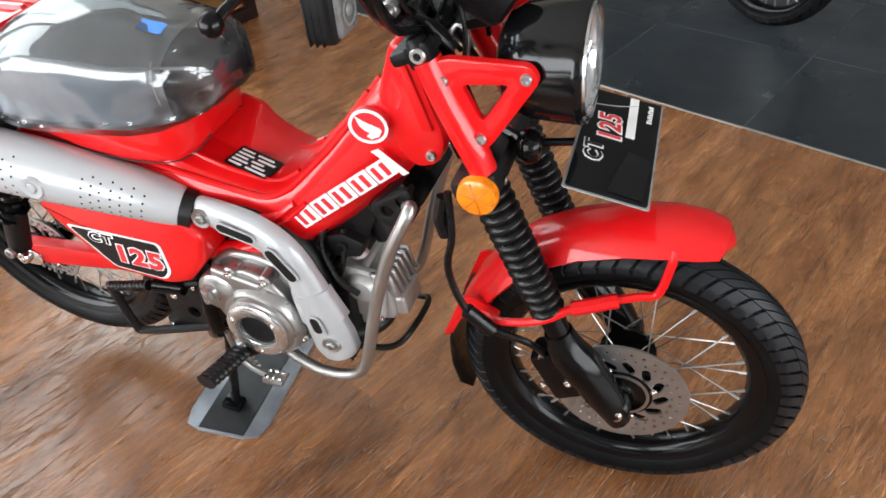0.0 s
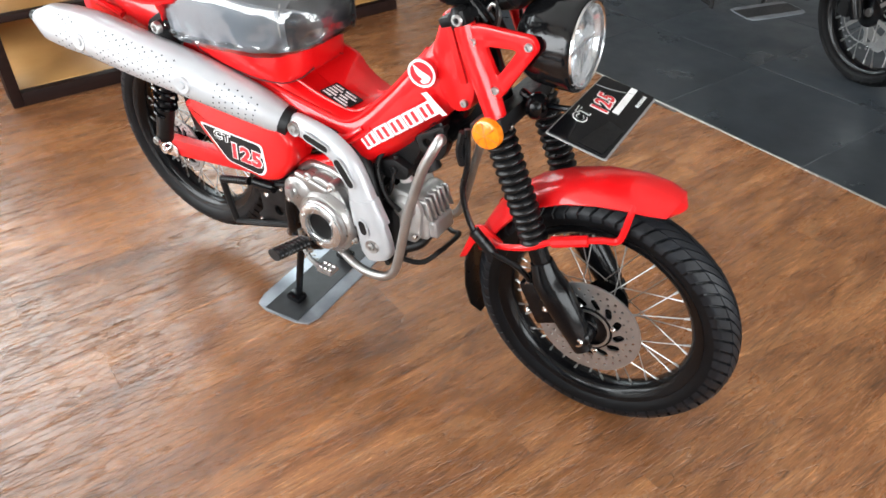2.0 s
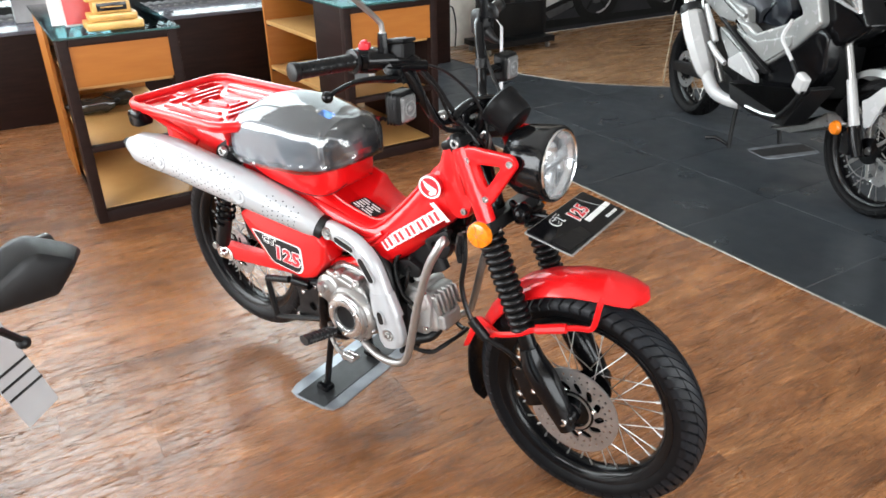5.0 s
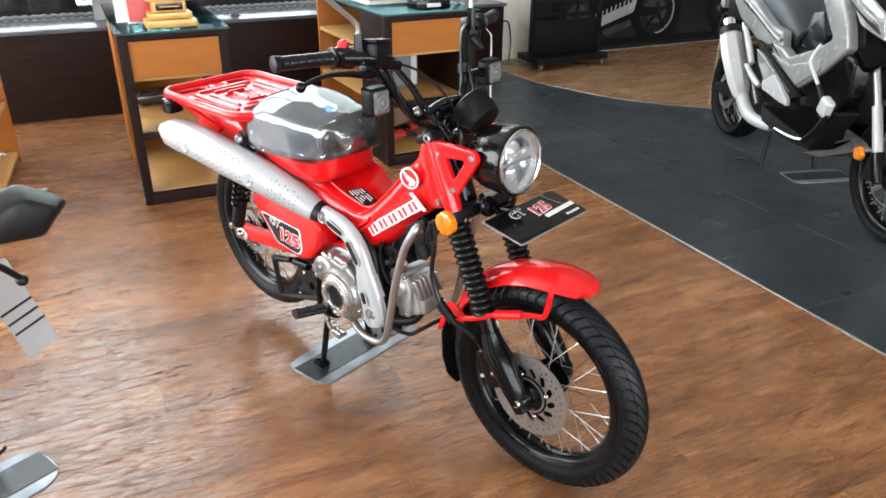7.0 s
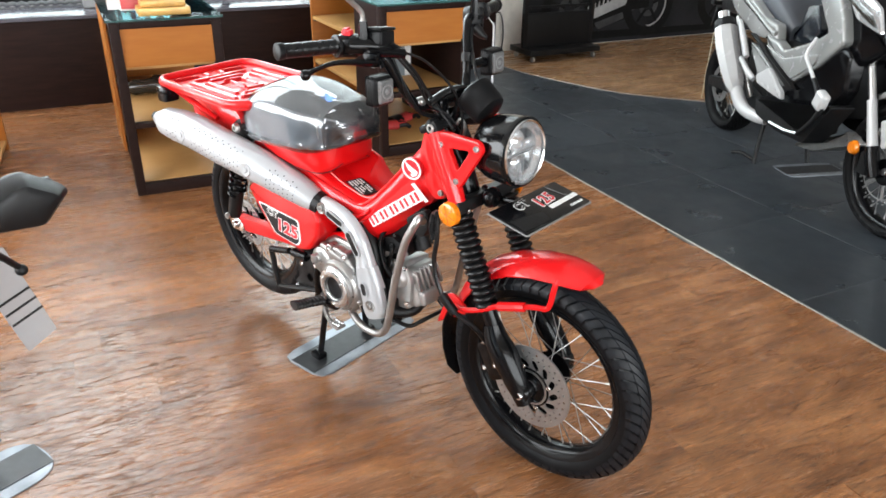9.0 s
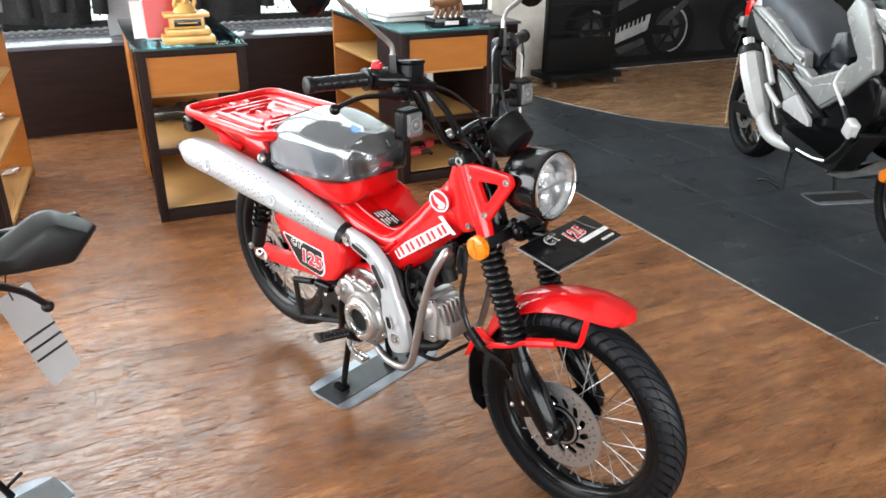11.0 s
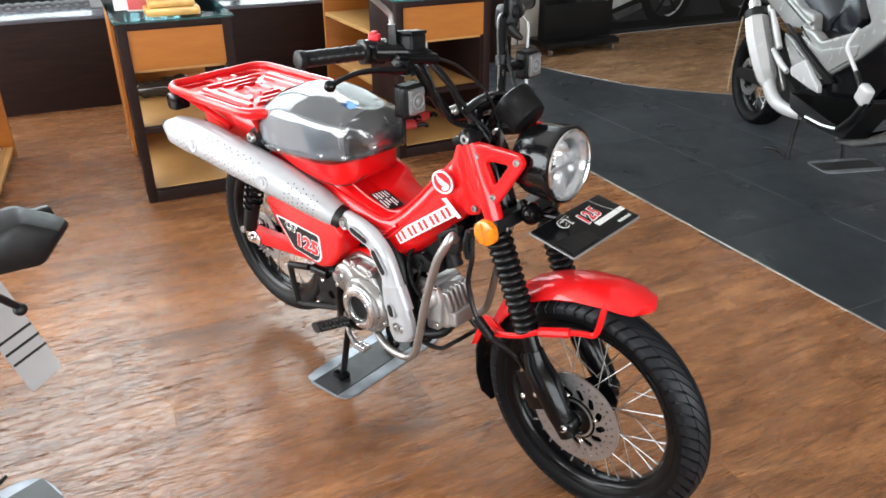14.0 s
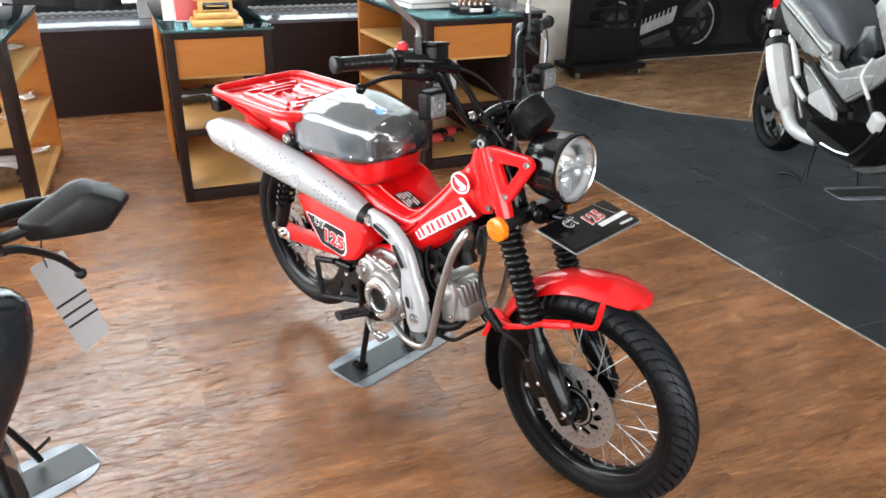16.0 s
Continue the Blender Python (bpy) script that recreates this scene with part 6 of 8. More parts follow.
# dark filler block added to close the black gap between engine and body
part("inner_cover", bm_plate(rounded([(-0.74, 0.50), (-0.44, 0.52), (-0.40, 0.60), (-0.36, 0.66), (-0.46, 0.60), (-0.56, 0.54), (-0.74, 0.56)], 0.01), 0.10, side(0.05), 0.004), M_SATIN, engine)
part("lower_case", bm_span((-0.60, -0.085, 0.285), (-0.47, 0.085, 0.42), 0.02), M_SATIN, engine)
part("spark_lead", bm_tube([(-0.452, -0.082, 0.425), (-0.48, -0.092, 0.46), (-0.505, -0.08, 0.53), (-0.48, -0.05, 0.58)], 0.006, 8, 4), M_RUBBER, engine)
part("intake", merge(bm_tube([(-0.42, 0, 0.50), (-0.45, 0, 0.56), (-0.50, 0, 0.58)], 0.024, 12, 3), bm_box(0.12, 0.10, 0.09, Matrix.Translation((-0.50, 0, 0.525)), 0.015)), M_SATIN, engine)
part("wire_loom", merge(bm_tube([(-0.50, -0.06, 0.53), (-0.51, -0.07, 0.47), (-0.49, -0.06, 0.41), (-0.50, -0.05, 0.35)], 0.006, 8, 4), bm_tube([(-0.47, -0.06, 0.55), (-0.475, -0.075, 0.48), (-0.50, -0.07, 0.43)], 0.005, 8, 4)), M_RUBBER, engine)
part("frame_down_tube", merge(bm_tube([(-0.33, 0, 0.70), (-0.36, 0, 0.64), (-0.42, 0, 0.57), (-0.62, 0, 0.53), (-0.80, 0, 0.44)], 0.024, 12, 4), bm_box(0.09, 0.15, 0.05, Matrix.Translation((-0.365, 0, 0.625)) @ Matrix.Rotation(radians(-40), 4, "Y"), 0.01)), M_BLACK, bike)
part("guard_bracket", two(bm_plate(rounded([(-0.405, 0.625), (-0.335, 0.668), (-0.325, 0.62), (-0.345, 0.585), (-0.39, 0.59)], 0.012), 0.02, side(-0.06), 0.004, holes=[circle(-0.375, 0.618, 0.010, 12), circle(-0.348, 0.638, 0.009, 12)])), M_SATIN, bike)
for s in (1, -1):
    b = bm_tube([(-0.335, -0.088, 0.640), (-0.318, -0.118, 0.662), (-0.332, -0.132, 0.63), (-0.352, -0.138, 0.585), (-0.388, -0.140, 0.472), (-0.418, -0.140, 0.352), (-0.438, -0.140, 0.295), (-0.475, -0.140, 0.268), (-0.536, -0.138, 0.264), (-0.604, -0.118, 0.272), (-0.64, -0.09, 0.275)], 0.0105, 12, 5)
    part("crash_bar", b if s == 1 else flipped(b), M_STEEL, bike, "brushed steel engine guard tube")
skid = [bm_tube([(-0.47, -0.09, 0.295), (-0.415, -0.07, 0.285), (-0.385, -0.045, 0.305), (-0.38, 0.045, 0.305), (-0.415, 0.07, 0.285), (-0.47, 0.09, 0.295)], 0.006, 8, 4), bm_tube([(-0.47, -0.12, 0.295), (-0.47, 0.12, 0.295)], 0.007, 8), bm_tube([(-0.62, -0.05, 0.262), (-0.46, -0.06, 0.285)], 0.007, 8), bm_tube([(-0.62, 0.05, 0.262), (-0.46, 0.06, 0.285)], 0.007, 8)]
part("skid_guard", skid, M_SATIN, bike, "dark tubular guard below the cylinder")

# footrests, pedals, stands
part("peg_bar", bm_tube([(-0.657, -0.19, 0.324), (-0.660, -0.14, 0.280), (-0.665, -0.10, 0.268), (-0.665, 0.10, 0.268), (-0.660, 0.14, 0.280), (-0.657, 0.19, 0.324)], 0.011, 10, 2), M_BLACK, bike)
for s in (1, -1):
    ribs, radii = [], []
    for i in range(27):
        ribs.append(Vector((-0.655, -0.180, 0.322)).lerp(Vector((-0.667, -0.272, 0.338)), i / 26))
        radii.append(0.0205 if i % 3 else 0.0178)
    b = bm_tube(ribs, radii, 14, flat=0.62)
    part("foot_peg", b if s == 1 else flipped(b), M_RUBBER, bike, "ribbed black rubber footrest")
    b = merge(bm_tube([(-0.982, -0.122, 0.350), (-0.968, -0.120, 0.236), (-0.955, -0.118, 0.224), (-0.88, -0.112, 0.242), (-0.775, -0.100, 0.270)], 0.0085, 8, 3), bm_tube([(-0.985, -0.122, 0.350), (-0.90, -0.121, 0.372), (-0.80, -0.110, 0.389), (-0.765, -0.10, 0.392)], 0.0075, 8, 2), bm_plate(rounded([(-0.895, 0.36), (-0.87, 0.382), (-0.765, 0.405), (-0.750, 0.36), (-0.752, 0.285), (-0.79, 0.262), (-0.885, 0.240), (-0.895, 0.262), (-0.872, 0.285), (-0.872, 0.335)], 0.010), 0.012, side(-0.092), 0.003, holes=[circle(-0.815, 0.300, 0.014, 14)]))
    bracket = part("pillion_bracket", b if s == 1 else flipped(b), M_SATIN, bike)
    ribs = [Vector((-0.972, -0.130, 0.357)).lerp(Vector((-0.872, -0.129, 0.383)), i / 32) for i in range(33)]
    b = bm_tube(ribs, [0.0105 if i % 3 else 0.0085 for i in range(33)], 10)
    part("folded_peg", b if s == 1 else flipped(b), M_RUBBER, bracket, "folded ribbed pillion footrest")
    b = bm_tube([(-0.86, -0.124, 0.382), (-0.80, -0.118, 0.382)], 0.014, 12)
    part("peg_hinge", b if s == 1 else flipped(b), M_BLACK, bracket)
    for x, z, r in ((-0.845, 0.342, 0.008), (-0.790, 0.378, 0.007), (-0.880, 0.254, 0.006), (-0.775, 0.300, 0.009)):
        b = bolt(x, -0.1045, z, r, 0.006)
        part("bracket_bolt", b if s == 1 else flipped(b), M_CHROME, bracket)
part("brake_pedal", merge(bm_tube([(-0.735, -0.12, 0.285), (-0.725, -0.125, 0.235), (-0.69, -0.14, 0.222), (-0.640, -0.160, 0.236), (-0.612, -0.170, 0.248)], 0.0062, 8, 4), bm_box(0.042, 0.032, 0.008, Matrix.Translation((-0.608, -0.172, 0.252)), 0.003)), M_ALU, bike, "steel brake pedal")
knobs = [bm_lathe([(0, 0.007), (0.003, 0.0062), (0.0045, 0.004), (0.005, 0)], 10, Matrix.Translation((-0.621 + 0.013 * i, -0.180 + 0.016 * j, 0.257))) for i in range(3) for j in range(2)]
part("pedal_knob", knobs, M_CHROME, bike)
part("frame_gusset", two(bm_plate(rounded([(-0.90, 0.41), (-0.76, 0.43), (-0.735, 0.36), (-0.74, 0.265), (-0.80, 0.225), (-0.87, 0.235), (-0.90, 0.30)], 0.015), 0.03, side(-0.052), 0.005)), M_SATIN, bike)
part("hanger_tube", two(bm_tube([(-0.76, -0.10, 0.40), (-0.768, -0.105, 0.33), (-0.775, -0.10, 0.262), (-0.80, -0.085, 0.232)], 0.016, 10, 3)), M_BLACK, bike)
part("chain_case", bm_plate(rounded([(-1.25, 0.31), (-1.25, 0.40), (-1.15, 0.415), (-0.82, 0.42), (-0.80, 0.32), (-1.15, 0.29)], 0.02), 0.03, Matrix.Translation((0, 0.095, 0)) @ SIDE, 0.006), M_BLACK, bike)
stand = part("centre_stand", merge(bm_tube([(-0.775, -0.07, 0.26), (-0.795, -0.085, 0.12), (-0.805, -0.10, 0.02)], 0.010, 10, 2), bm_tube([(-0.775, 0.07, 0.26), (-0.795, 0.085, 0.12), (-0.805, 0.10, 0.02)], 0.010, 10, 2), bm_tube([(-0.785, -0.08, 0.20), (-0.785, 0.08, 0.20)], 0.008, 8), bm_tube([(-0.775, -0.075, 0.27), (-0.775, 0.075, 0.27)], 0.014, 10)), M_BLACK, bike)
part("stand_foot", two(bm_box(0.045, 0.035, 0.018, Matrix.Translation((-0.808, -0.105, 0.018)), 0.006)), M_BLACK, stand)
part("stand_spring", bm_tube([Vector((-0.77, -0.085, 0.25)).lerp(Vector((-0.73, -0.08, 0.13)), i / 60) + Vector((0.007 * math.cos(i), 0.007 * math.sin(i), 0)) for i in range(61)], 0.0018, 5), M_STEEL, stand)

# metal floor plate under the stand
def floor_plate(m, length, label, corner=0.045):
    root = solid("floor_plate", bm_plate(rounded([(-0.095, 0), (0.095, 0), (0.095, length), (-0.095, length)], corner, 2 if corner < 0.06 else 6), 0.004, bev=0.0015), M_PLATE, m, label, "plate", "stand plates")
    part("rubber_mat", bm_plate([(-0.054, 0.006), (0.054, 0.006), (0.054, length - 0.010), (-0.054, length - 0.010)], 0.0015, Matrix.Translation((0, 0, 0.0045))), M_MAT, root, "black rubber strip")
    return root


floor_plate(Matrix.Translation((-0.80, -0.085, 0.0)) @ Matrix.Rotation(radians(4), 4, "Z"), 0.46, "grey metal plate with black rubber strip under the stand")

# ---- the silver and black adventure scooter on the tiles ----
SCO = Matrix.Translation((0.215, 2.375, 0)) @ Matrix.Rotation(radians(-42.1), 4, "Z")
sco = thing("adventure_scooter", SCO, "large silver and black adventure scooter parked on black tiles", "scooter")
FW = Matrix.Translation((0.02, 0, 0.302)) @ Matrix.Rotation(radians(4), 4, "Z")
spoked_wheel("front_wheel", sco, FW, 0.302, 0.052, 0.165, -0.062, 34, 28, 0.74, 0.052, M_TYREMATT, 0.0022)
part("brake_disc", bm_plate(circle(0, 0, 0.165, 48), 0.004, FW @ Matrix.Translation((0, 0.066, 0)) @ SIDE, holes=[circle(0, 0, 0.122, 32)]), M_STEEL, sco)
spoked_wheel("rear_wheel", sco, Matrix.Translation((-1.61, 0, 0.292)), 0.292, 0.07, 0.11, -0.085, 34, 24, 0.7, 0.068, M_TYREMATT, 0.0022)
for s in (1, -1):
    def put(name, bm, mat, label="", parent=sco):
        return part(name, bm if s == 1 else flipped(bm), mat, parent, label)

    put("fork_tube", bm_tube([(-0.235, -0.10, 0.80), (-0.115, -0.10, 0.56)], 0.016, 14), M_STEEL)
    put("fork_slider", bm_tube([(-0.130, -0.10, 0.58), (-0.042, -0.10, 0.385)], [0.021, 0.023], 16), M_WHITEPAINT, "pale silver fork slider")
    put("fork_foot", bm_tube([(-0.048, -0.10, 0.395), (-0.02, -0.10, 0.335), (0.015, -0.10, 0.275)], [0.028, 0.031, 0.026], 14, 2), M_BLACK)
    put("reflector", bm_lathe([(0, 0.012), (0.026, 0.010), (0.032, 0), (0.032, -0.01), (0, -0.01)], 24, hub(-0.122, -0.135, 0.368)), M_AMBER, "round amber fork reflector")
    put("caliper", bm_box(0.06, 0.05, 0.10, Matrix.Translation((-0.07, -0.085, 0.31)), 0.012), M_SATIN)
    put("mudguard_side", bm_plate(rounded([(-0.055, 0.505), (-0.02, 0.525), (0.05, 0.592), (0.125, 0.580), (0.062, 0.505), (0.022, 0.408), (-0.01, 0.395)], 0.012), 0.012, side(-0.075), 0.004), M_WHITEPAINT, "white plastic fork guard")
    put("tail_panel", bm_plate(rounded([(-1.54, 0.93), (-1.46, 0.84), (-1.36, 0.77), (-1.10, 0.682), (-0.84, 0.693), (-0.863, 0.775), (-1.0, 0.79), (-1.224, 0.883), (-1.404, 0.935)], 0.02), 0.05, side(-0.150), 0.016, seg=3), M_PEARL, "pearl silver tail panel")
    put("tail_ridge", bm_tube([(-1.42, -0.196, 0.905), (-1.2, -0.20, 0.84), (-0.92, -0.205, 0.75), (-0.85, -0.205, 0.735)], 0.012, 8, 3), M_PEARL)
    put("tail_corner", bm_plate(rounded([(-1.69, 0.90), (-1.61, 0.99), (-1.55, 0.97), (-1.52, 0.86)], 0.012), 0.03, side(-0.085), 0.008), M_WHITEPAINT)
    put("side_panel", bm_plate(rounded([(-0.942, 0.718), (-0.80, 0.703), (-0.727, 0.675), (-0.49, 0.763), (-0.386, 0.821), (-0.43, 0.86), (-0.56, 1.0), (-0.50, 1.08), (-0.42, 1.05), (-0.30, 0.90), (-0.252, 0.798), (-0.406, 0.665), (-0.595, 0.546), (-0.888, 0.66)], 0.02), 0.05, side(-0.165), 0.014, seg=3), M_PEARL, "pearl silver bodywork panel")
    put("side_facet", bm_plate(rounded([(-0.90, 0.672), (-0.70, 0.64), (-0.42, 0.72), (-0.42, 0.672), (-0.60, 0.56), (-0.875, 0.655)], 0.012), 0.010, side(-0.2145), 0.006), M_PEARL)
    put("dark_strip", bm_plate(rounded([(-1.075, 0.70), (-1.045, 0.70), (-0.545, 0.525), (-0.585, 0.505)], 0.008), 0.02, side(-0.208), 0.004), M_SATIN)
    put("grey_panel", bm_plate(rounded([(-1.055, 0.655), (-0.964, 0.638), (-0.65, 0.512), (-0.80, 0.50), (-0.917, 0.51), (-1.017, 0.60)], 0.012), 0.02, side(-0.205), 0.006), M_PEARL)
    put("foot_panel", bm_plate(rounded([(-0.899, 0.514), (-0.788, 0.577), (-0.622, 0.489), (-0.610, 0.453), (-0.70, 0.458), (-0.881, 0.478)], 0.012), 0.022, side(-0.222), 0.008), M_WHITEPAINT, "white footrest panel")
    put("floorboard", bm_plate(rounded([(-0.83, 0.42), (-0.76, 0.42), (-0.36, 0.38), (-0.20, 0.54), (-0.15, 0.54), (-0.32, 0.32), (-0.58, 0.305), (-0.80, 0.33)], 0.02), 0.11, side(-0.15), 0.015), M_SATIN)
    put("floor_edge", bm_tube([(-0.618, -0.268, 0.339), (-0.462, -0.272, 0.344), (-0.348, -0.27, 0.362)], 0.010, 8, 2), M_CHROME)
    put("leg_shield", bm_plate(rounded([(-0.53, 0.60), (-0.43, 0.66), (-0.28, 0.78), (-0.20, 0.76), (-0.19, 0.60), (-0.31, 0.42), (-0.41, 0.37), (-0.60, 0.37), (-0.72, 0.43), (-0.62, 0.53)], 0.03), 0.07, side(-0.13), 0.02, seg=3), M_BLACK, "black leg shield")
    put("crash_bar", bm_tube([(-0.37, -0.270, 0.80), (-0.392, -0.29, 0.724), (-0.345, -0.292, 0.68), (-0.29, -0.29, 0.635)], 0.009, 10, 3), M_WHITEPAINT, "pale crash bar")
    put("bar_sleeve", bm_tube([(-0.29, -0.29, 0.635), (-0.23, -0.29, 0.58)], 0.011, 10), M_SATIN)
    put("bar_block", bm_box(0.070, 0.045, 0.082, Matrix.Translation((-0.205, -0.285, 0.558)) @ Matrix.Rotation(radians(20), 4, "Y"), 0.018, 3), M_WHITEPAINT)
    put("bar_lower", bm_tube([(-0.185, -0.285, 0.53), (-0.24, -0.285, 0.45), (-0.338, -0.28, 0.363)], 0.012, 10, 2), M_SATIN)
    put("front_cowl", bm_plate(rounded([(-0.45, 0.983), (-0.54, 1.10), (-0.36, 1.12), (-0.08, 0.92), (-0.005, 0.82), (-0.12, 0.74), (-0.279, 0.676), (-0.478, 0.649), (-0.38, 0.74), (-0.31, 0.774)], 0.025), 0.09, side(-0.08), 0.03, seg=3), M_BLACK, "black front cowl")
    put("headlamp", bm_plate(rounded([(-0.42, 1.04), (-0.30, 1.04), (-0.116, 0.963), (-0.063, 0.862), (-0.255, 0.90)], 0.02), 0.016, side(-0.168), 0.006), M_REFLECT, "bright angular headlamp")
    put("lamp_bar", bm_plate(rounded([(-0.36, 0.995), (-0.15, 0.93), (-0.10, 0.885), (-0.16, 0.90), (-0.33, 0.965)], 0.01), 0.006, side(-0.1835), 0.002), M_SMOKE)
    put("swingarm", bm_plate(rounded([(-1.70, 0.27), (-1.70, 0.33), (-1.1, 0.40), (-0.95, 0.36), (-0.95, 0.30), (-1.2, 0.30)], 0.02), 0.03, side(-0.10), 0.006), M_SATIN)
part("front_mudguard", bm_loft([[Vector((0.02 + r * math.cos(a), y, 0.302 + r * math.sin(a))) for y, r in ((-0.075 * k, 0.318), (-0.06 * k, 0.345), (0, 0.352), (0.06 * k, 0.345), (0.075 * k, 0.318), (0.07 * k, 0.315), (0, 0.345), (-0.07 * k, 0.315))] for a, k in ((radians(d), min(1, 0.4 + (d - 52) / 45)) for d in range(52, 135, 6))]), M_PEARL, sco, "pearl silver front mudguard")
ssec = [(-1.66, 0.92, 1.01, 0.08), (-1.56, 0.89, 1.035, 0.125), (-1.42, 0.865, 1.03, 0.148), (-1.20, 0.82, 0.985, 0.155), (-1.02, 0.755, 0.915, 0.145), (-0.92, 0.69, 0.84, 0.13), (-0.86, 0.66, 0.78, 0.12)]
rings = []
for x, z0, z1, w in ssec:
    ring = []
    for k in range(20):
        a = 2 * math.pi * k / 20
        c, s = math.cos(a), math.sin(a)
        ring.append(Vector((x, w * math.copysign(abs(c) ** 0.6, c), (z0 + z1) / 2 + (z1 - z0) / 2 * math.copysign(abs(s) ** 0.6, s))))
    rings.append(ring)
part("seat", bm_loft(refined(rings, 3)), M_SEATDARK, sco, "dark grey scooter seat")
part("seat_front", mirrored(merge(bm_plate(rounded([(-0.93, 0.655), (-0.70, 0.70), (-0.63, 0.78), (-0.70, 0.90), (-0.80, 0.88), (-0.84, 0.76)], 0.02), 0.10, side(0.0), 0.02))), M_BLUEBLACK, sco, "glossy blue-black seat bolster")
part("tunnel", bm_span((-0.98, -0.13, 0.36), (-0.55, 0.13, 0.70), 0.04, 3), M_SATIN, sco)
part("engine_block", bm_span((-1.25, -0.12, 0.26), (-0.62, 0.12, 0.62), 0.03, 3), M_SATIN, sco)
part("radiator", bm_span((-0.50, -0.14, 0.42), (-0.36, 0.14, 0.86), 0.02), M_SATIN, sco)
part("under_tail", bm_span((-1.75, -0.11, 0.72), (-1.0, 0.11, 0.88), 0.03), M_SATIN, sco)
part("skid_plate", mirrored(bm_plate(rounded([(-0.624, 0.211), (-0.46, 0.235), (-0.19, 0.35), (-0.225, 0.41), (-0.36, 0.32), (-0.60, 0.238)], 0.012), 0.11, side(0.0), 0.01)), M_ALU, sco, "grey metal skid plate")
can = part("silencer", bm_tube([(-1.30, -0.27, 0.70), (-1.275, -0.27, 0.672), (-1.22, -0.27, 0.60), (-1.12, -0.268, 0.485), (-1.06, -0.265, 0.415), (-1.035, -0.262, 0.392)], [0.058, 0.066, 0.071, 0.066, 0.052, 0.034], 8, 2, flat=0.85), M_WHITEPAINT, sco, "pale silver upswept silencer")
part("silencer_pipe", bm_tube([(-1.05, -0.262, 0.405), (-0.985, -0.258, 0.345), (-0.92, -0.25, 0.315), (-0.82, -0.235, 0.306), (-0.76, -0.21, 0.305)], [0.036, 0.036, 0.034, 0.030, 0.026], 14, 4), M_WHITEPAINT, can)
part("silencer_cap", bm_tube([(-1.288, -0.27, 0.688), (-1.315, -0.27, 0.722)], [0.064, 0.056], 20), M_SATIN, can)
part("silencer_tip", bm_tube([(-1.312, -0.27, 0.72), (-1.345, -0.27, 0.762)], [0.034, 0.034], 14), M_CHROME, can)
part("silencer_strap", (bm_tube([(-1.20, -0.235, 0.745), (-1.11, -0.24, 0.66), (-1.036, -0.243, 0.58)], [0.012, 0.018, 0.016], 10, 3), bm_tube([(-1.10, -0.24, 0.56), (-1.0, -0.243, 0.515), (-0.92, -0.24, 0.485)], [0.014, 0.018, 0.014], 10, 3)), M_WHITEPAINT, can)
part("frame_rail", two(bm_tube([(-1.35, -0.17, 0.74), (-1.22, -0.195, 0.62), (-1.12, -0.20, 0.52), (-1.02, -0.18, 0.36)], 0.018, 10, 3)), M_ALU, sco)
part("tail_lamp", bm_plate(rounded([(-1.86, 0.90), (-1.80, 0.96), (-1.74, 0.92), (-1.76, 0.86), (-1.86, 0.80)], 0.015), 0.16, side(0.08), 0.01), M_REDGLOSS, sco, "red tail lamp")
part("plate_holder", merge(bm_tube([(-1.74, 0, 0.84), (-1.84, 0, 0.76), (-1.88, 0, 0.66)], 0.03, 8, 2), bm_box(0.02, 0.16, 0.13, Matrix.Translation((-1.88, 0, 0.66)) @ Matrix.Rotation(radians(20), 4, "Y"), 0.005), bm_box(0.05, 0.26, 0.04, Matrix.Translation((-1.83, 0, 0.76)), 0.01)), M_SATIN, sco)
part("plate_lamp", bm_box(0.07, 0.12, 0.07, Matrix.Translation((-1.81, -0.06, 0.80)), 0.02), M_PEARL, sco)
part("support_cord", bm_tube([(-1.88, -0.05, 0.70), (-1.99, -0.01, 0.53), (-2.13, 0.05, 0.34), (-2.27, 0.11, 0.17), (-2.36, 0.15, 0.006)], 0.005, 6, 4), M_CORD, sco, "pale cord down to the floor")
part("handlebar", bm_tube([(-0.62, -0.38, 1.12), (-0.58, -0.2, 1.14), (-0.55, 0, 1.10), (-0.58, 0.2, 1.14), (-0.62, 0.38, 1.12)], 0.014, 10, 3), M_SATIN, sco)
part("red_mark", bm_box(0.06, 0.004, 0.012, Matrix.Translation((-0.28, -0.118, 0.72)) @ Matrix.Rotation(radians(-30), 4, "Y")), M_REDPRINT, sco)
part("centre_stand", merge(bm_tube([(-0.92, -0.12, 0.30), (-0.91, -0.14, 0.15), (-0.89, -0.155, 0.018)], 0.012, 8, 2), bm_tube([(-0.92, 0.12, 0.30), (-0.91, 0.14, 0.15), (-0.89, 0.155, 0.018)], 0.012, 8, 2), bm_tube([(-0.90, -0.15, 0.03), (-0.96, -0.20, 0.06), (-1.0, -0.24, 0.05)], 0.010, 8, 2), bm_tube([(-0.92, -0.12, 0.28), (-0.92, 0.12, 0.28)], 0.014, 8)), M_SATIN, sco)
floor_plate(Matrix.Translation((-0.41, 2.885, 0.0)) @ Matrix.Rotation(radians(-37), 4, "Z"), 0.36, "grey metal plate with black rubber strip on the tiles")

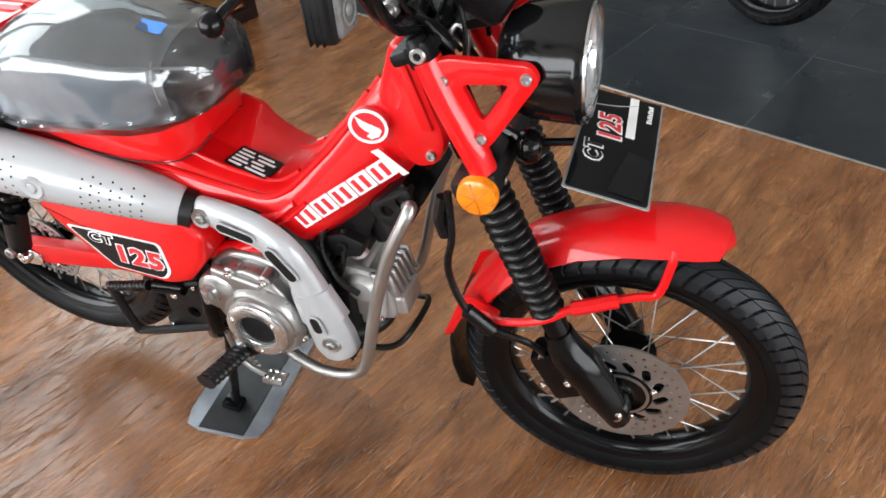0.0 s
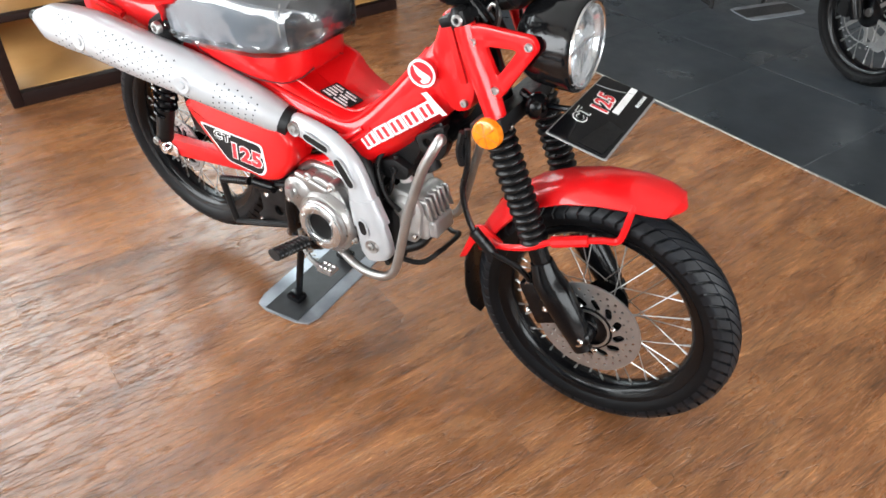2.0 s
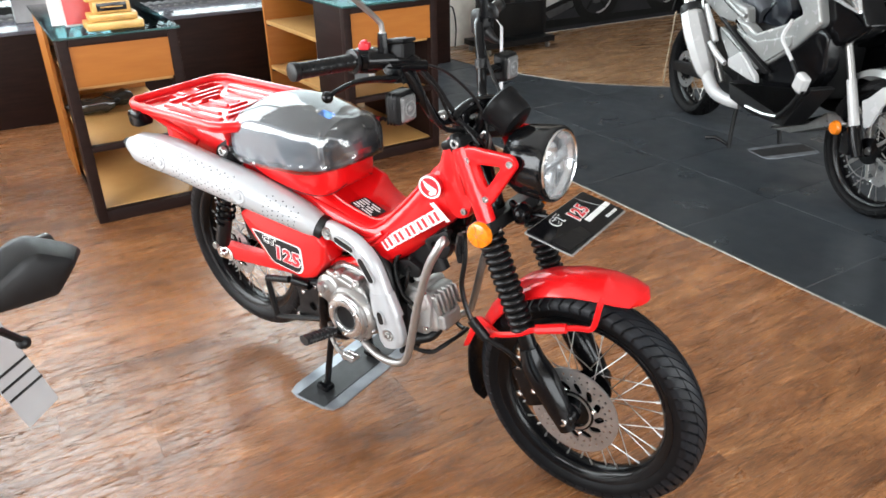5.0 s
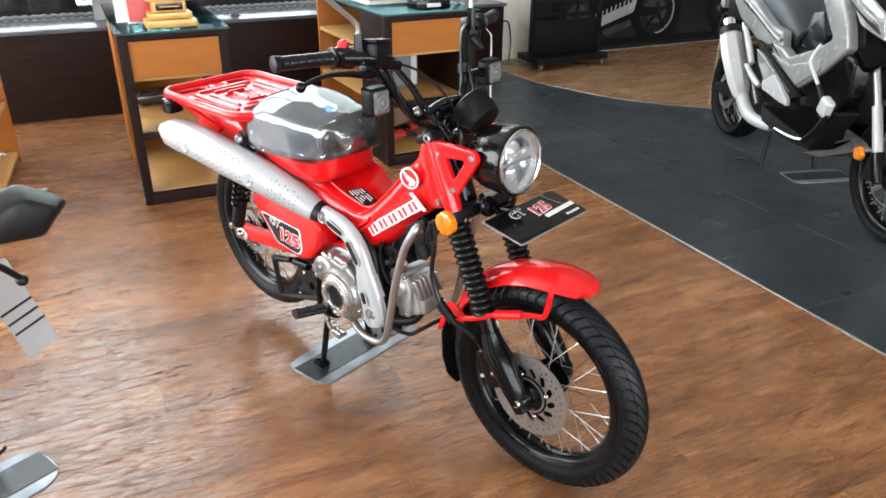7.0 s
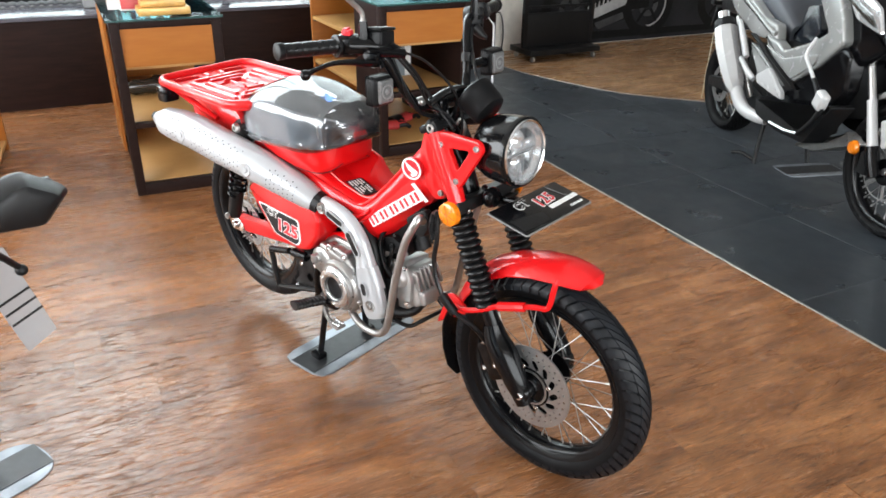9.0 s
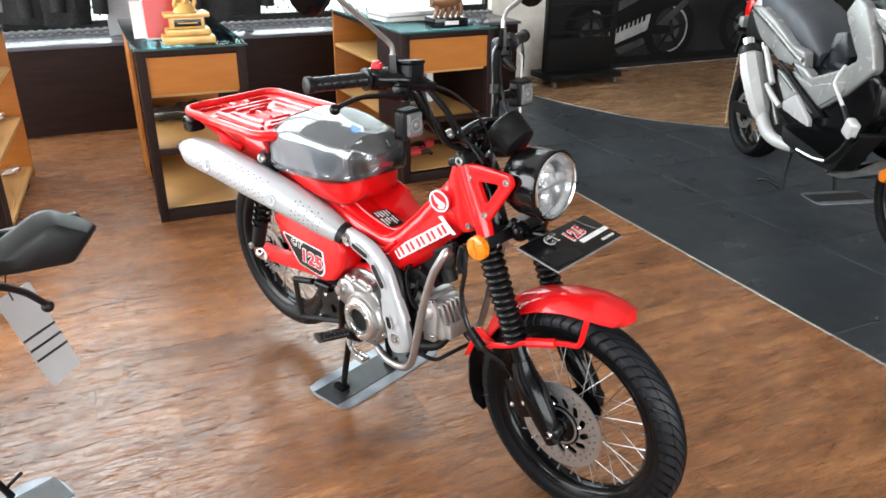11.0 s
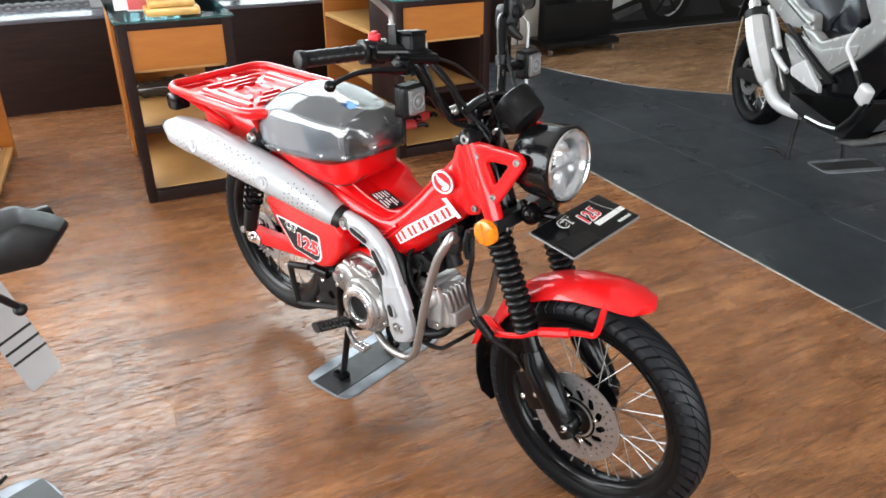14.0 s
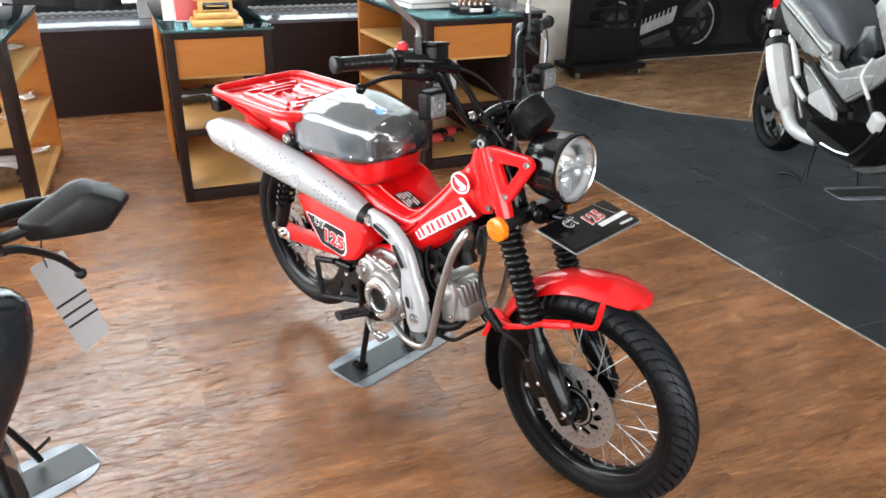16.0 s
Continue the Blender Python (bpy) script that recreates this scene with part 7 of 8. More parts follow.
# ---- the near black scooter: handlebar, mirror, lever and front shield ----
nb = thing("black_scooter", Matrix.Translation((-0.36, -1.17, 0)), "black scooter parked beside the motorcycle, seen by its mirror", "scooter")
shield_rings = []
for z, w, x0, x1 in ((0.28, 0.05, -0.06, 0.06), (0.45, 0.052, -0.07, 0.07), (0.58, 0.092, -0.08, 0.06), (0.68, 0.155, -0.09, 0.045), (0.76, 0.186, -0.10, 0.025), (0.800, 0.178, -0.11, 0.005), (0.820, 0.13, -0.11, -0.03)):
    ring = []
    for k in range(24):
        a = 2 * math.pi * k / 24
        c, s = math.cos(a), math.sin(a)
        ring.append(Vector(((x0 + x1) / 2 + (x1 - x0) / 2 * math.copysign(abs(c) ** 0.8, c), w * math.copysign(abs(s) ** 0.7, s), z)))
    shield_rings.append(ring)
part("front_shield", bm_loft(refined(shield_rings, 3)), M_BLUEBLACK, nb, "glossy black front shield")
part("handlebar", bm_tube([(-0.13, 0.32, 0.90), (-0.10, 0.2, 0.92), (-0.06, 0, 0.90), (-0.10, -0.2, 0.92), (-0.13, -0.32, 0.90)], 0.014, 10, 3), M_SATIN, nb)
part("handlebar_cover", bm_box(0.16, 0.34, 0.08, Matrix.Translation((-0.09, 0, 0.91)), 0.03, 3), M_BLUEBLACK, nb)
for s in (1, -1):
    def put(name, bm, mat, label="", parent=nb):
        return part(name, bm if s == 1 else flipped(bm), mat, parent, label)

    put("grip", bm_tube([(-0.12, 0.24, 0.908), (-0.145, 0.38, 0.898)], 0.018, 12), M_RUBBER)
    put("lever", merge(bm_tube([(-0.075, 0.15, 0.865), (-0.085, 0.20, 0.860), (-0.115, 0.26, 0.815), (-0.135, 0.298, 0.768)], [0.009, 0.008, 0.0065, 0.006], 8, 4), bm_lathe([(0, 0.011), (0.0042, 0.0102), (0.0078, 0.0078), (0.0102, 0.0042), (0.011, 0), (0.0102, -0.0042), (0.0078, -0.0078), (0.0042, -0.0102), (0, -0.011)], 20, Matrix.Translation((-0.136, 0.30, 0.762)))), M_SATIN, "black ball-end brake lever")
    out = [(0.363, 0.936), (0.352, 0.950), (0.300, 0.982), (0.276, 0.980), (0.188, 0.935), (0.198, 0.902), (0.240, 0.896), (0.317, 0.888)]
    cy, cz = 0.277, 0.936
    mrings = []
    for x, k in ((0.034, 0.55), (0.030, 0.72), (0.0, 1.0), (-0.012, 0.98), (-0.014, 0.9)):
        mrings.append([Vector((x, cy + (p[0] - cy) * k, cz + (p[1] - cz) * k)) for p in rounded(out, 0.009)])
    mr = put("mirror", bm_loft(mrings), M_SATIN, "angular black rear-view mirror")
    put("mirror_stalk", bm_tube([(-0.06, 0.12, 0.90), (-0.03, 0.16, 0.905), (0.0, 0.21, 0.925)], [0.013, 0.012, 0.014], 10, 3, flat=0.7), M_SATIN, parent=mr)
PLANE = Matrix(((0, 0, 1, -0.27), (1, 0, 0, 0), (0, 1, 0, 0), (0, 0, 0, 1)))
sheet = part("spec_sheet", bm_plate(rounded([(0.249, 0.738), (0.314, 0.758), (0.371, 0.549), (0.310, 0.520)], 0.006), 0.0015, PLANE), M_SHEET, nb, "hanging translucent grey sheet with three dark bars")
for k in range(3):
    y, z = 0.279 + 0.0075 * k, 0.638 - 0.025 * k
    part("dark_bar", bm_plate([(y, z - 0.0025), (y + 0.062, z + 0.0195), (y + 0.061, z + 0.0245), (y - 0.001, z + 0.0025)], 0.0008, PLANE @ Matrix.Translation((0, 0, 0.0018))), M_SATIN, sheet)
part("sheet_string", bm_tube([(-0.27, 0.28, 0.73), (-0.20, 0.26, 0.80), (-0.13, 0.26, 0.895)], 0.0015, 5, 2), M_SATIN, nb)
part("body", bm_loft([[Vector((x, w * math.copysign(abs(math.cos(2 * math.pi * k / 16)) ** 0.7, math.cos(2 * math.pi * k / 16)), (z0 + z1) / 2 + (z1 - z0) / 2 * math.copysign(abs(math.sin(2 * math.pi * k / 16)) ** 0.7, math.sin(2 * math.pi * k / 16)))) for k in range(16)] for x, z0, z1, w in ((-1.45, 0.62, 0.72, 0.06), (-1.25, 0.52, 0.76, 0.14), (-0.95, 0.42, 0.76, 0.16), (-0.62, 0.36, 0.70, 0.15), (-0.50, 0.28, 0.42, 0.15), (-0.30, 0.27, 0.36, 0.15), (-0.08, 0.28, 0.50, 0.12))]), M_BLUEBLACK, nb, "black scooter body and seat")
for x in (0.12, -1.12):
    part("wheel", tyre_bm(0.27, 0.045), M_TYRE, nb, xf=Matrix.Translation((x, 0, 0.27)))
    part("rim", bm_lathe([(0, 0.04), (0.05, 0.04), (0.06, 0.015), (0.18, 0.012), (0.198, 0.03), (0.198, -0.03), (0.18, -0.012), (0.06, -0.015), (0.05, -0.04), (0, -0.04)], 32, hub(x, 0, 0.27)), M_SATIN, nb)
part("fork", two(bm_tube([(-0.02, -0.07, 0.55), (0.12, -0.07, 0.27)], 0.018, 10)), M_SATIN, nb)
part("rear_arm", bm_span((-1.14, 0.05, 0.24), (-0.70, 0.10, 0.36), 0.02), M_SATIN, nb)
part("rear_arm", bm_span((-1.14, -0.10, 0.24), (-0.70, -0.05, 0.36), 0.02), M_SATIN, nb)
part("stand_leg", (bm_tube([(-0.62, 0.12, 0.30), (-0.64, 0.2, 0.15), (-0.655, 0.25, 0.02)], 0.009, 8, 2), bm_tube([(-0.62, -0.12, 0.30), (-0.63, -0.2, 0.15), (-0.635, -0.26, 0.02)], 0.011, 8, 2), bm_tube([(-0.655, 0.24, 0.05), (-0.635, 0.28, 0.09)], 0.005, 8)), M_SATIN, nb)
floor_plate(Matrix.Translation((-0.98, -0.80, 0.0)) @ Matrix.Rotation(radians(186), 4, "Z"), 0.46, "grey metal plate with black rubber strip by the scooter", 0.085)

# ---- rear of the room: slat stand, wall picture, jackets ----
rk = thing("slat_stand", RM @ Matrix.Translation((-4.42, 2.72, 0)), "black rolling slat stand before the wall", "stand")
part("base", bm_span((-0.22, 0, 0.06), (0.14, 0.74, 0.11), 0.006), M_SATIN, rk)
part("base_panel", bm_span((-0.03, 0.0, 0.112), (0.0, 0.72, 0.40), 0.004), M_SATIN, rk)
for y in (0.0, 0.70):
    part("post", bm_span((-0.04, y, 0.112), (0.005, y + 0.035, 2.1), 0.003), M_SATIN, rk)
for k in range(14):
    part("slat", bm_span((-0.02, 0.036, 0.44 + 0.115 * k), (-0.008, 0.699, 0.462 + 0.115 * k), 0.002), M_SATIN, rk)
for x, y in ((0.10, 0.05), (0.10, 0.69), (-0.18, 0.05), (-0.18, 0.69)):
    part("caster", merge(bm_lathe([(0, 0.011), (0.024, 0.011), (0.029, 0.005), (0.029, -0.005), (0.024, -0.011), (0, -0.011)], 16, hub(x, y, 0.029)), bm_tube([(x, y, 0.035), (x, y, 0.062)], 0.010, 8)), M_STEEL, rk)

mural = thing("wall_picture", RM @ Matrix.Translation((A0 + 0.004, 2.98, 0.02)), "large dark grey wall picture of racing motorcycles", "picture")
part("sheet", bm_span((0, 0, -0.01), (0.006, 5.6, 2.6)), M_MURALBG, mural)
FRONT = Matrix(((0, 0, 1, 0), (1, 0, 0, 0), (0, 1, 0, 0), (0, 0, 0, 1)))


def drawn(name, outline, mat, lift, holes=()):
    part(name, bm_plate(outline, 0.002, Matrix.Translation((lift, 0, 0)) @ FRONT, holes=holes), mat, mural)


for cy, cz, r in ((0.50, 0.33, 0.31), (1.46, 0.33, 0.31), (2.42, 0.35, 0.31), (3.5, 0.38, 0.33)):
    drawn("wheel_shape", circle(cy, cz, r, 36), M_MURALDARK, 0.0065, [circle(cy, cz, r * 0.70, 30)])
    drawn("rim_shape", [(cy + r * q * math.cos(a), cz + r * q * math.sin(a)) for q, angles in ((0.72, range(-80, 95, 12)), (0.66, range(88, -93, -12))) for a in (radians(d) for d in angles)], M_MURALLIGHT, 0.0067)
    drawn("disc_shape", circle(cy, cz, r * 0.38, 24), M_MURALMID, 0.0068, [circle(cy, cz, r * 0.2, 16)])
    for k in range(5):
        a = 2 * math.pi * k / 5 + 0.3
        drawn("spoke_shape", [(cy + r * 0.2 * math.cos(a - 0.3), cz + r * 0.2 * math.sin(a - 0.3)), (cy + r * 0.2 * math.cos(a + 0.3), cz + r * 0.2 * math.sin(a + 0.3)), (cy + r * 0.68 * math.cos(a + 0.05), cz + r * 0.68 * math.sin(a + 0.05)), (cy + r * 0.68 * math.cos(a - 0.05), cz + r * 0.68 * math.sin(a - 0.05))], M_MURALDARK, 0.0072)
for db, tone in ((0.0, M_MURALDARK), (1.95, M_MURALMID)):
    def at(*pts):
        return [(x + db, y) for x, y in pts]

    drawn("fairing_shape", rounded(at((0.56, 0.60), (0.70, 0.92), (0.98, 1.06), (1.30, 1.0), (1.36, 0.70), (1.20, 0.20), (0.76, 0.14), (0.66, 0.36)), 0.05), tone, 0.0075)
    drawn("nose_shape", rounded(at((0.60, 0.70), (0.74, 0.98), (1.0, 1.10), (0.98, 0.86), (0.80, 0.66)), 0.04), M_MURALLIGHT, 0.0096)
    drawn("screen_shape", rounded(at((0.78, 0.94), (0.96, 1.16), (1.08, 1.10), (0.98, 0.98)), 0.02), M_MURALMID, 0.0098)
    drawn("panel_shape", rounded(at((0.70, 0.34), (1.20, 0.50), (1.17, 0.34), (0.78, 0.22)), 0.03), M_MURALLIGHT, 0.0096)
    drawn("belly_shape", rounded(at((0.80, 0.18), (1.14, 0.27), (1.16, 0.21), (0.86, 0.12)), 0.02), M_MURALMID, 0.0096)
    drawn("stripe_shape", rounded(at((0.74, 0.60), (1.28, 0.80), (1.30, 0.74), (0.80, 0.53)), 0.02), M_MURALMID, 0.0097)
    drawn("tail_shape", rounded(at((1.30, 0.82), (1.78, 1.02), (1.84, 0.94), (1.36, 0.68)), 0.03), M_MURALLIGHT, 0.0077)
    drawn("pipe_shape", rounded(at((1.22, 0.34), (1.62, 0.64), (1.66, 0.58), (1.26, 0.27)), 0.02), M_MURALMID, 0.0078)
    drawn("arm_shape", rounded(at((1.10, 0.40), (1.46, 0.37), (1.46, 0.30), (1.10, 0.28)), 0.02), M_MURALDARK, 0.0079)
    for k in range(7):
        drawn("print_bar", at((0.80 + 0.05 * k, 0.325 + 0.016 * k), (0.83 + 0.05 * k, 0.335 + 0.016 * k), (0.835 + 0.05 * k, 0.40 + 0.013 * k), (0.805 + 0.05 * k, 0.39 + 0.013 * k)), M_MURALDARK, 0.0118)
drawn("plate_shape", circle(2.36, 0.82, 0.16, 24), M_MURALLIGHT, 0.0125)
part("number_shape", text_bm("9", 0.26, 0.0005, 0.006), M_MURALDARK, mural, xf=Matrix.Translation((0.0155, 2.36, 0.82)) @ FRONT)
drawn("shadow_shape", rounded([(0.2, 0.03), (5.4, 0.03), (5.4, 0.10), (2.4, 0.09), (0.2, 0.11)], 0.01), M_MURALDARK, 0.0064)

rail = thing("clothes_rail", RM, "steel clothes rail before the window", "rail")
part("bar", bm_tube([(-4.55, -3.2, 1.62), (-4.55, 0.95, 1.62)], 0.014, 10), M_STEEL, rail)
for b in (-3.2, 0.95):
    part("post", bm_tube([(-4.55, b, 0.591), (-4.55, b, 1.62)], 0.014, 10), M_STEEL, rail)
rj = random.Random(3)


def jacket(b, mat, label, low=0.715, wide=0.24):
    root = thing("jacket", RM @ Matrix.Translation((-4.55, b, 0)) @ Matrix.Rotation(radians(rj.uniform(-14, 14)), 4, "Z"), label, "jacket", "jackets on the rail")
    rings = []
    for i in range(12):
        z = 1.50 - (1.50 - low) * i / 11
        w = wide * (0.35 + 0.65 * min(1, i / 3)) * (1 + 0.05 * math.sin(i * 1.3 + b * 9))
        d = 0.055 + 0.012 * i / 11
        ring = []
        for k in range(30):
            a = 2 * math.pi * k / 30
            q = 1 + 0.16 * math.sin(5 * a + b * 20) * (i / 11) + 0.08 * math.sin(11 * a + i * 0.4)
            ring.append(Vector((d * q * math.cos(a), w * math.sin(a), z + 0.012 * math.sin(3 * a + b * 7) * (i == 11))))
        rings.append(ring)
    part("torso", bm_loft(rings), mat, root)
    for s in (1, -1):
        part("sleeve", bm_tube([(0.0, s * wide * 0.8, 1.42), (0.02, s * (wide + 0.05), 1.2), (0.025, s * (wide + 0.06), 0.98), (0.03, s * (wide + 0.05), low + 0.06)], [0.05, 0.06, 0.055, 0.05], 12, 3), mat, root)
    part("hanger", merge(bm_tube([(0, -wide * 0.7, 1.44), (0, 0, 1.53), (0, wide * 0.7, 1.44)], 0.006, 6), bm_tube([(0, 0, 1.53), (0, 0, 1.60), (0.012, 0, 1.637), (0, 0, 1.648), (-0.016, 0, 1.632)], 0.003, 6, 3)), M_STEEL, root)


jacket(-2.0, M_CLOTH, "black jacket hanging on the rail")
jacket(-1.62, M_CLOTHGREY, "grey jacket hanging on the rail", 0.73, 0.2)
jacket(-1.30, M_CLOTH, "black jacket hanging on the rail")
jacket(-0.98, M_CLOTH, "long black jacket hanging on the rail", 0.69, 0.17)
jacket(0.12, M_CLOTH, "black jacket with a red button on the rail", 0.70, 0.2)
jacket(-2.55, M_CLOTH, "black jacket hanging on the rail")
jacket(-3.0, M_CLOTHGREY, "grey jacket hanging on the rail")
setting("column_window", bm_span((-4.78, -0.72, 0.591), (-4.62, -0.50, H), 0.008), M_SILL, "pale square column at the window", "column")
# diamond lattice outside the window
bars = []
for i in range(60):
    b = -4.0 + 0.09 * i
    for s in (1, -1):
        bars.append(bm_tube([(A0 - 0.32 - 0.004 * s, b - 0.55 * s, 0.55), (A0 - 0.32 - 0.004 * s, b + 0.55 * s, 1.9)], 0.006, 4))
setting("window_lattice", merge(*bars), M_SILL, "pale metal lattice outside the window", "lattice")

# ---- on and in the cabinets ----
def on_cab(a, b, z):
    return RM @ Matrix.Translation((a, b, z))


TOPZ = 0.8335
tr = thing("trophy", on_cab(-2.56, -0.43, TOPZ), "gilded trophy on a stepped wooden base", "trophy")
part("base", merge(bm_span((-0.07, -0.115, 0), (0.07, 0.115, 0.035), 0.008), bm_span((-0.055, -0.098, 0.036), (0.055, 0.098, 0.066), 0.008), bm_span((-0.045, -0.075, 0.067), (0.045, 0.075, 0.115), 0.004), bm_span((-0.06, -0.10, 0.116), (0.06, 0.10, 0.135), 0.006)), M_GOLDWOOD, tr)
part("name_plate", merge(bm_span((0.0455, -0.06, 0.076), (0.048, 0.06, 0.108), 0.001)), M_CARD, tr)
part("plate_bar", bm_span((0.0482, -0.045, 0.089), (0.0488, 0.045, 0.094)), M_GOLDWOOD, tr)
figure = [bm_lathe([(0.0, 0.0), (0.055, 0), (0.045, 0.02), (0.03, 0.04), (0.0, 0.045)], 18, Matrix.Translation((0, 0, 0.136)))]
for k in range(70):
    a, h = rj.uniform(0, 6.28), rj.uniform(0.16, 0.42)
    r = 0.02 + 0.10 * (h - 0.15) + rj.uniform(0, 0.03)
    figure.append(bm_tube([(0, 0, h - 0.06), (r * 0.6 * math.cos(a), r * math.sin(a), h), (r * 0.3 * math.cos(a + 1), r * 1.1 * math.sin(a + 1), h + 0.05)], [0.006, 0.010, 0.004], 6, 3))
part("gilded_carving", merge(*figure), M_GOLDWOOD, tr, "carved gilded ornament")
bk = thing("brochure_holder", on_cab(-2.72, -0.52, TOPZ), "red brochure standing in a clear holder", "brochure")
part("brochure", bm_box(0.012, 0.16, 0.34, Matrix.Translation((0, 0.0, 0.175)) @ Matrix.Rotation(radians(-10), 4, "Y"), 0.002), M_BOOKRED, bk)
part("holder", bm_box(0.06, 0.17, 0.02, Matrix.Translation((0, 0, 0.01)), 0.003), M_PAPER, bk)
ph = thing("photo_card", on_cab(-2.74, -0.615, TOPZ), "small grey photo card standing on the glass", "card")
part("card", bm_box(0.005, 0.085, 0.17, Matrix.Translation((0, 0, 0.087)) @ Matrix.Rotation(radians(-8), 4, "Y")), M_PAPER, ph)
part("picture", bm_box(0.001, 0.075, 0.08, Matrix.Translation((0.0045, 0, 0.055)) @ Matrix.Rotation(radians(-8), 4, "Y")), M_GREY, ph)
cv2 = thing("carving", on_cab(-2.62, 0.93, TOPZ), "carved brown wooden figure on a dark base", "carving")
part("base", bm_span((-0.07, -0.10, 0), (0.07, 0.10, 0.05), 0.006), M_CARD, cv2)
part("name_plate", bm_span((0.071, -0.04, 0.016), (0.073, 0.04, 0.036)), M_PAPER, cv2)
horse = []
for k in range(5):
    y = -0.07 + 0.035 * k
    horse.append(bm_tube([(0, y, 0.05), (0.01, y + 0.012, 0.085), (0, y + 0.005, 0.12)], [0.012, 0.013, 0.022], 8, 3))
horse.append(bm_tube([(0, -0.09, 0.14), (0, -0.03, 0.135), (0, 0.04, 0.14), (0, 0.085, 0.18), (0, 0.09, 0.24)], [0.03, 0.042, 0.04, 0.03, 0.022], 12, 4))
part("figure", merge(*horse), M_BROWNWOOD, cv2)
rp = random.Random(5)
for k in range(5):
    solid("paper_sheet", bm_box(0.24, 0.36, 0.010, Matrix.Translation((0, 0, 0.005)), 0.001, 1), M_PAPER if k != 2 else M_GREY, on_cab(-3.0, 0.84, TOPZ + 0.0105 * k) @ Matrix.Rotation(radians(rp.uniform(-12, 12)), 4, "Z"), "sheet of printed paper in a stack on the cabinet", "paper", "papers in the stack")


def goggles(m, label):
    root = thing("goggles", m, label, "goggles")
    part("lens", bm_loft([[Vector((0.03 * math.cos(b), y, 0.045 + k * 0.045 * math.sin(b))) for b in (2 * math.pi * j / 12 for j in range(12))] for y, k in ((-0.09, 0.5), (-0.05, 1), (0, 0.8), (0.05, 1), (0.09, 0.5))]), M_SMOKE, root)
    part("strap", bm_tube([(0, -0.09, 0.05), (-0.06, -0.12, 0.04), (-0.12, -0.06, 0.03), (-0.13, 0.04, 0.03), (-0.07, 0.12, 0.04), (0, 0.09, 0.05)], 0.012, 8, 4), M_SATIN, root)


goggles(on_cab(-3.04, -0.53, 0.3465), "smoked riding goggles on the cabinet shelf")
goggles(on_cab(-3.12, -0.42, 0.3465) @ Matrix.Rotation(radians(25), 4, "Z"), "smoked riding goggles on the cabinet shelf")


def glove(m, label):
    root = thing("riding_glove", m, label, "glove", "riding gloves")
    part("cuff", bm_tube([(0, -0.14, 0.035), (0, -0.05, 0.04)], [0.05, 0.042], 12, flat=0.7), M_SATIN, root)
    part("palm", bm_tube([(0, -0.06, 0.04), (0, 0.03, 0.036)], [0.042, 0.046], 12, flat=0.62), M_BOOKRED, root)
    for k in range(4):
        part("finger", bm_tube([(-0.036 + 0.024 * k, 0.03, 0.036), (-0.04 + 0.026 * k, 0.075, 0.04), (-0.04 + 0.027 * k, 0.10, 0.024)], 0.0125, 8, 3), M_SATIN if k % 2 else M_BOOKRED, root)


glove(on_cab(-2.78, 0.80, 0.0565), "red and black riding glove on the lower shelf")
glove(on_cab(-2.90, 0.93, 0.0565) @ Matrix.Rotation(radians(30), 4, "Z"), "red and black riding glove on the lower shelf")
dbox = thing("display_box", on_cab(-3.02, 0.86, 0.3465), "grey-blue box with a pale edge on the middle shelf", "box")
part("box", bm_span((-0.14, -0.13, 0), (0.10, 0.13, 0.20), 0.004), M_BOXGREY, dbox)
part("lid_strip", bm_span((0.1005, 0.085, 0.004), (0.104, 0.122, 0.196), 0.001), M_PAPER, dbox, "pale strip on the box")
helm = thing("cap", on_cab(-3.15, 0.85, 0.622), "dark blue cap on the upper shelf", "cap")
part("crown", bm_lathe([(0.0, 0.12), (0.05, 0.11), (0.085, 0.07), (0.095, 0.0), (0.0, 0.0)], 20), M_BLUECLOTH, helm)
part("peak", bm_plate(rounded([(0.06, -0.08), (0.16, -0.06), (0.17, 0.06), (0.06, 0.08)], 0.03), 0.006, Matrix.Translation((0, 0, 0.002))), M_BLUECLOTH, helm)
bx = thing("carton", on_cab(-3.08, -1.52, 0.0565), "white carton on the lower shelf", "carton")
part("box", bm_box(0.20, 0.20, 0.075, Matrix.Translation((0, 0, 0.0375)), 0.006), M_PAPER, bx)
part("lid", bm_box(0.206, 0.206, 0.022, Matrix.Translation((0, 0, 0.087)), 0.006), M_WHITEPAINT, bx)
pouch = thing("pouch", on_cab(-2.83, -1.56, 0.0565), "crumpled brown patterned pouch on the lower shelf", "pouch")
part("bag", bm_loft([[Vector((x * 0.9, w * math.cos(b), 0.05 + 0.049 * math.sin(b) * k + 0.006 * noise.noise(Vector((x * 30, b, 2))))) for b in (2 * math.pi * j / 18 for j in range(18))] for x, w, k in ((-0.09, 0.03, 0.4), (-0.05, 0.13, 0.9), (0, 0.16, 1), (0.06, 0.13, 0.8), (0.10, 0.03, 0.4))]), M_BROWNCLOTH, pouch)
part("tip", bm_tube([(0.0, 0.13, 0.05), (0.01, 0.18, 0.045), (0.02, 0.205, 0.03)], [0.04, 0.022, 0.005], 10, 2), M_SATIN, pouch)


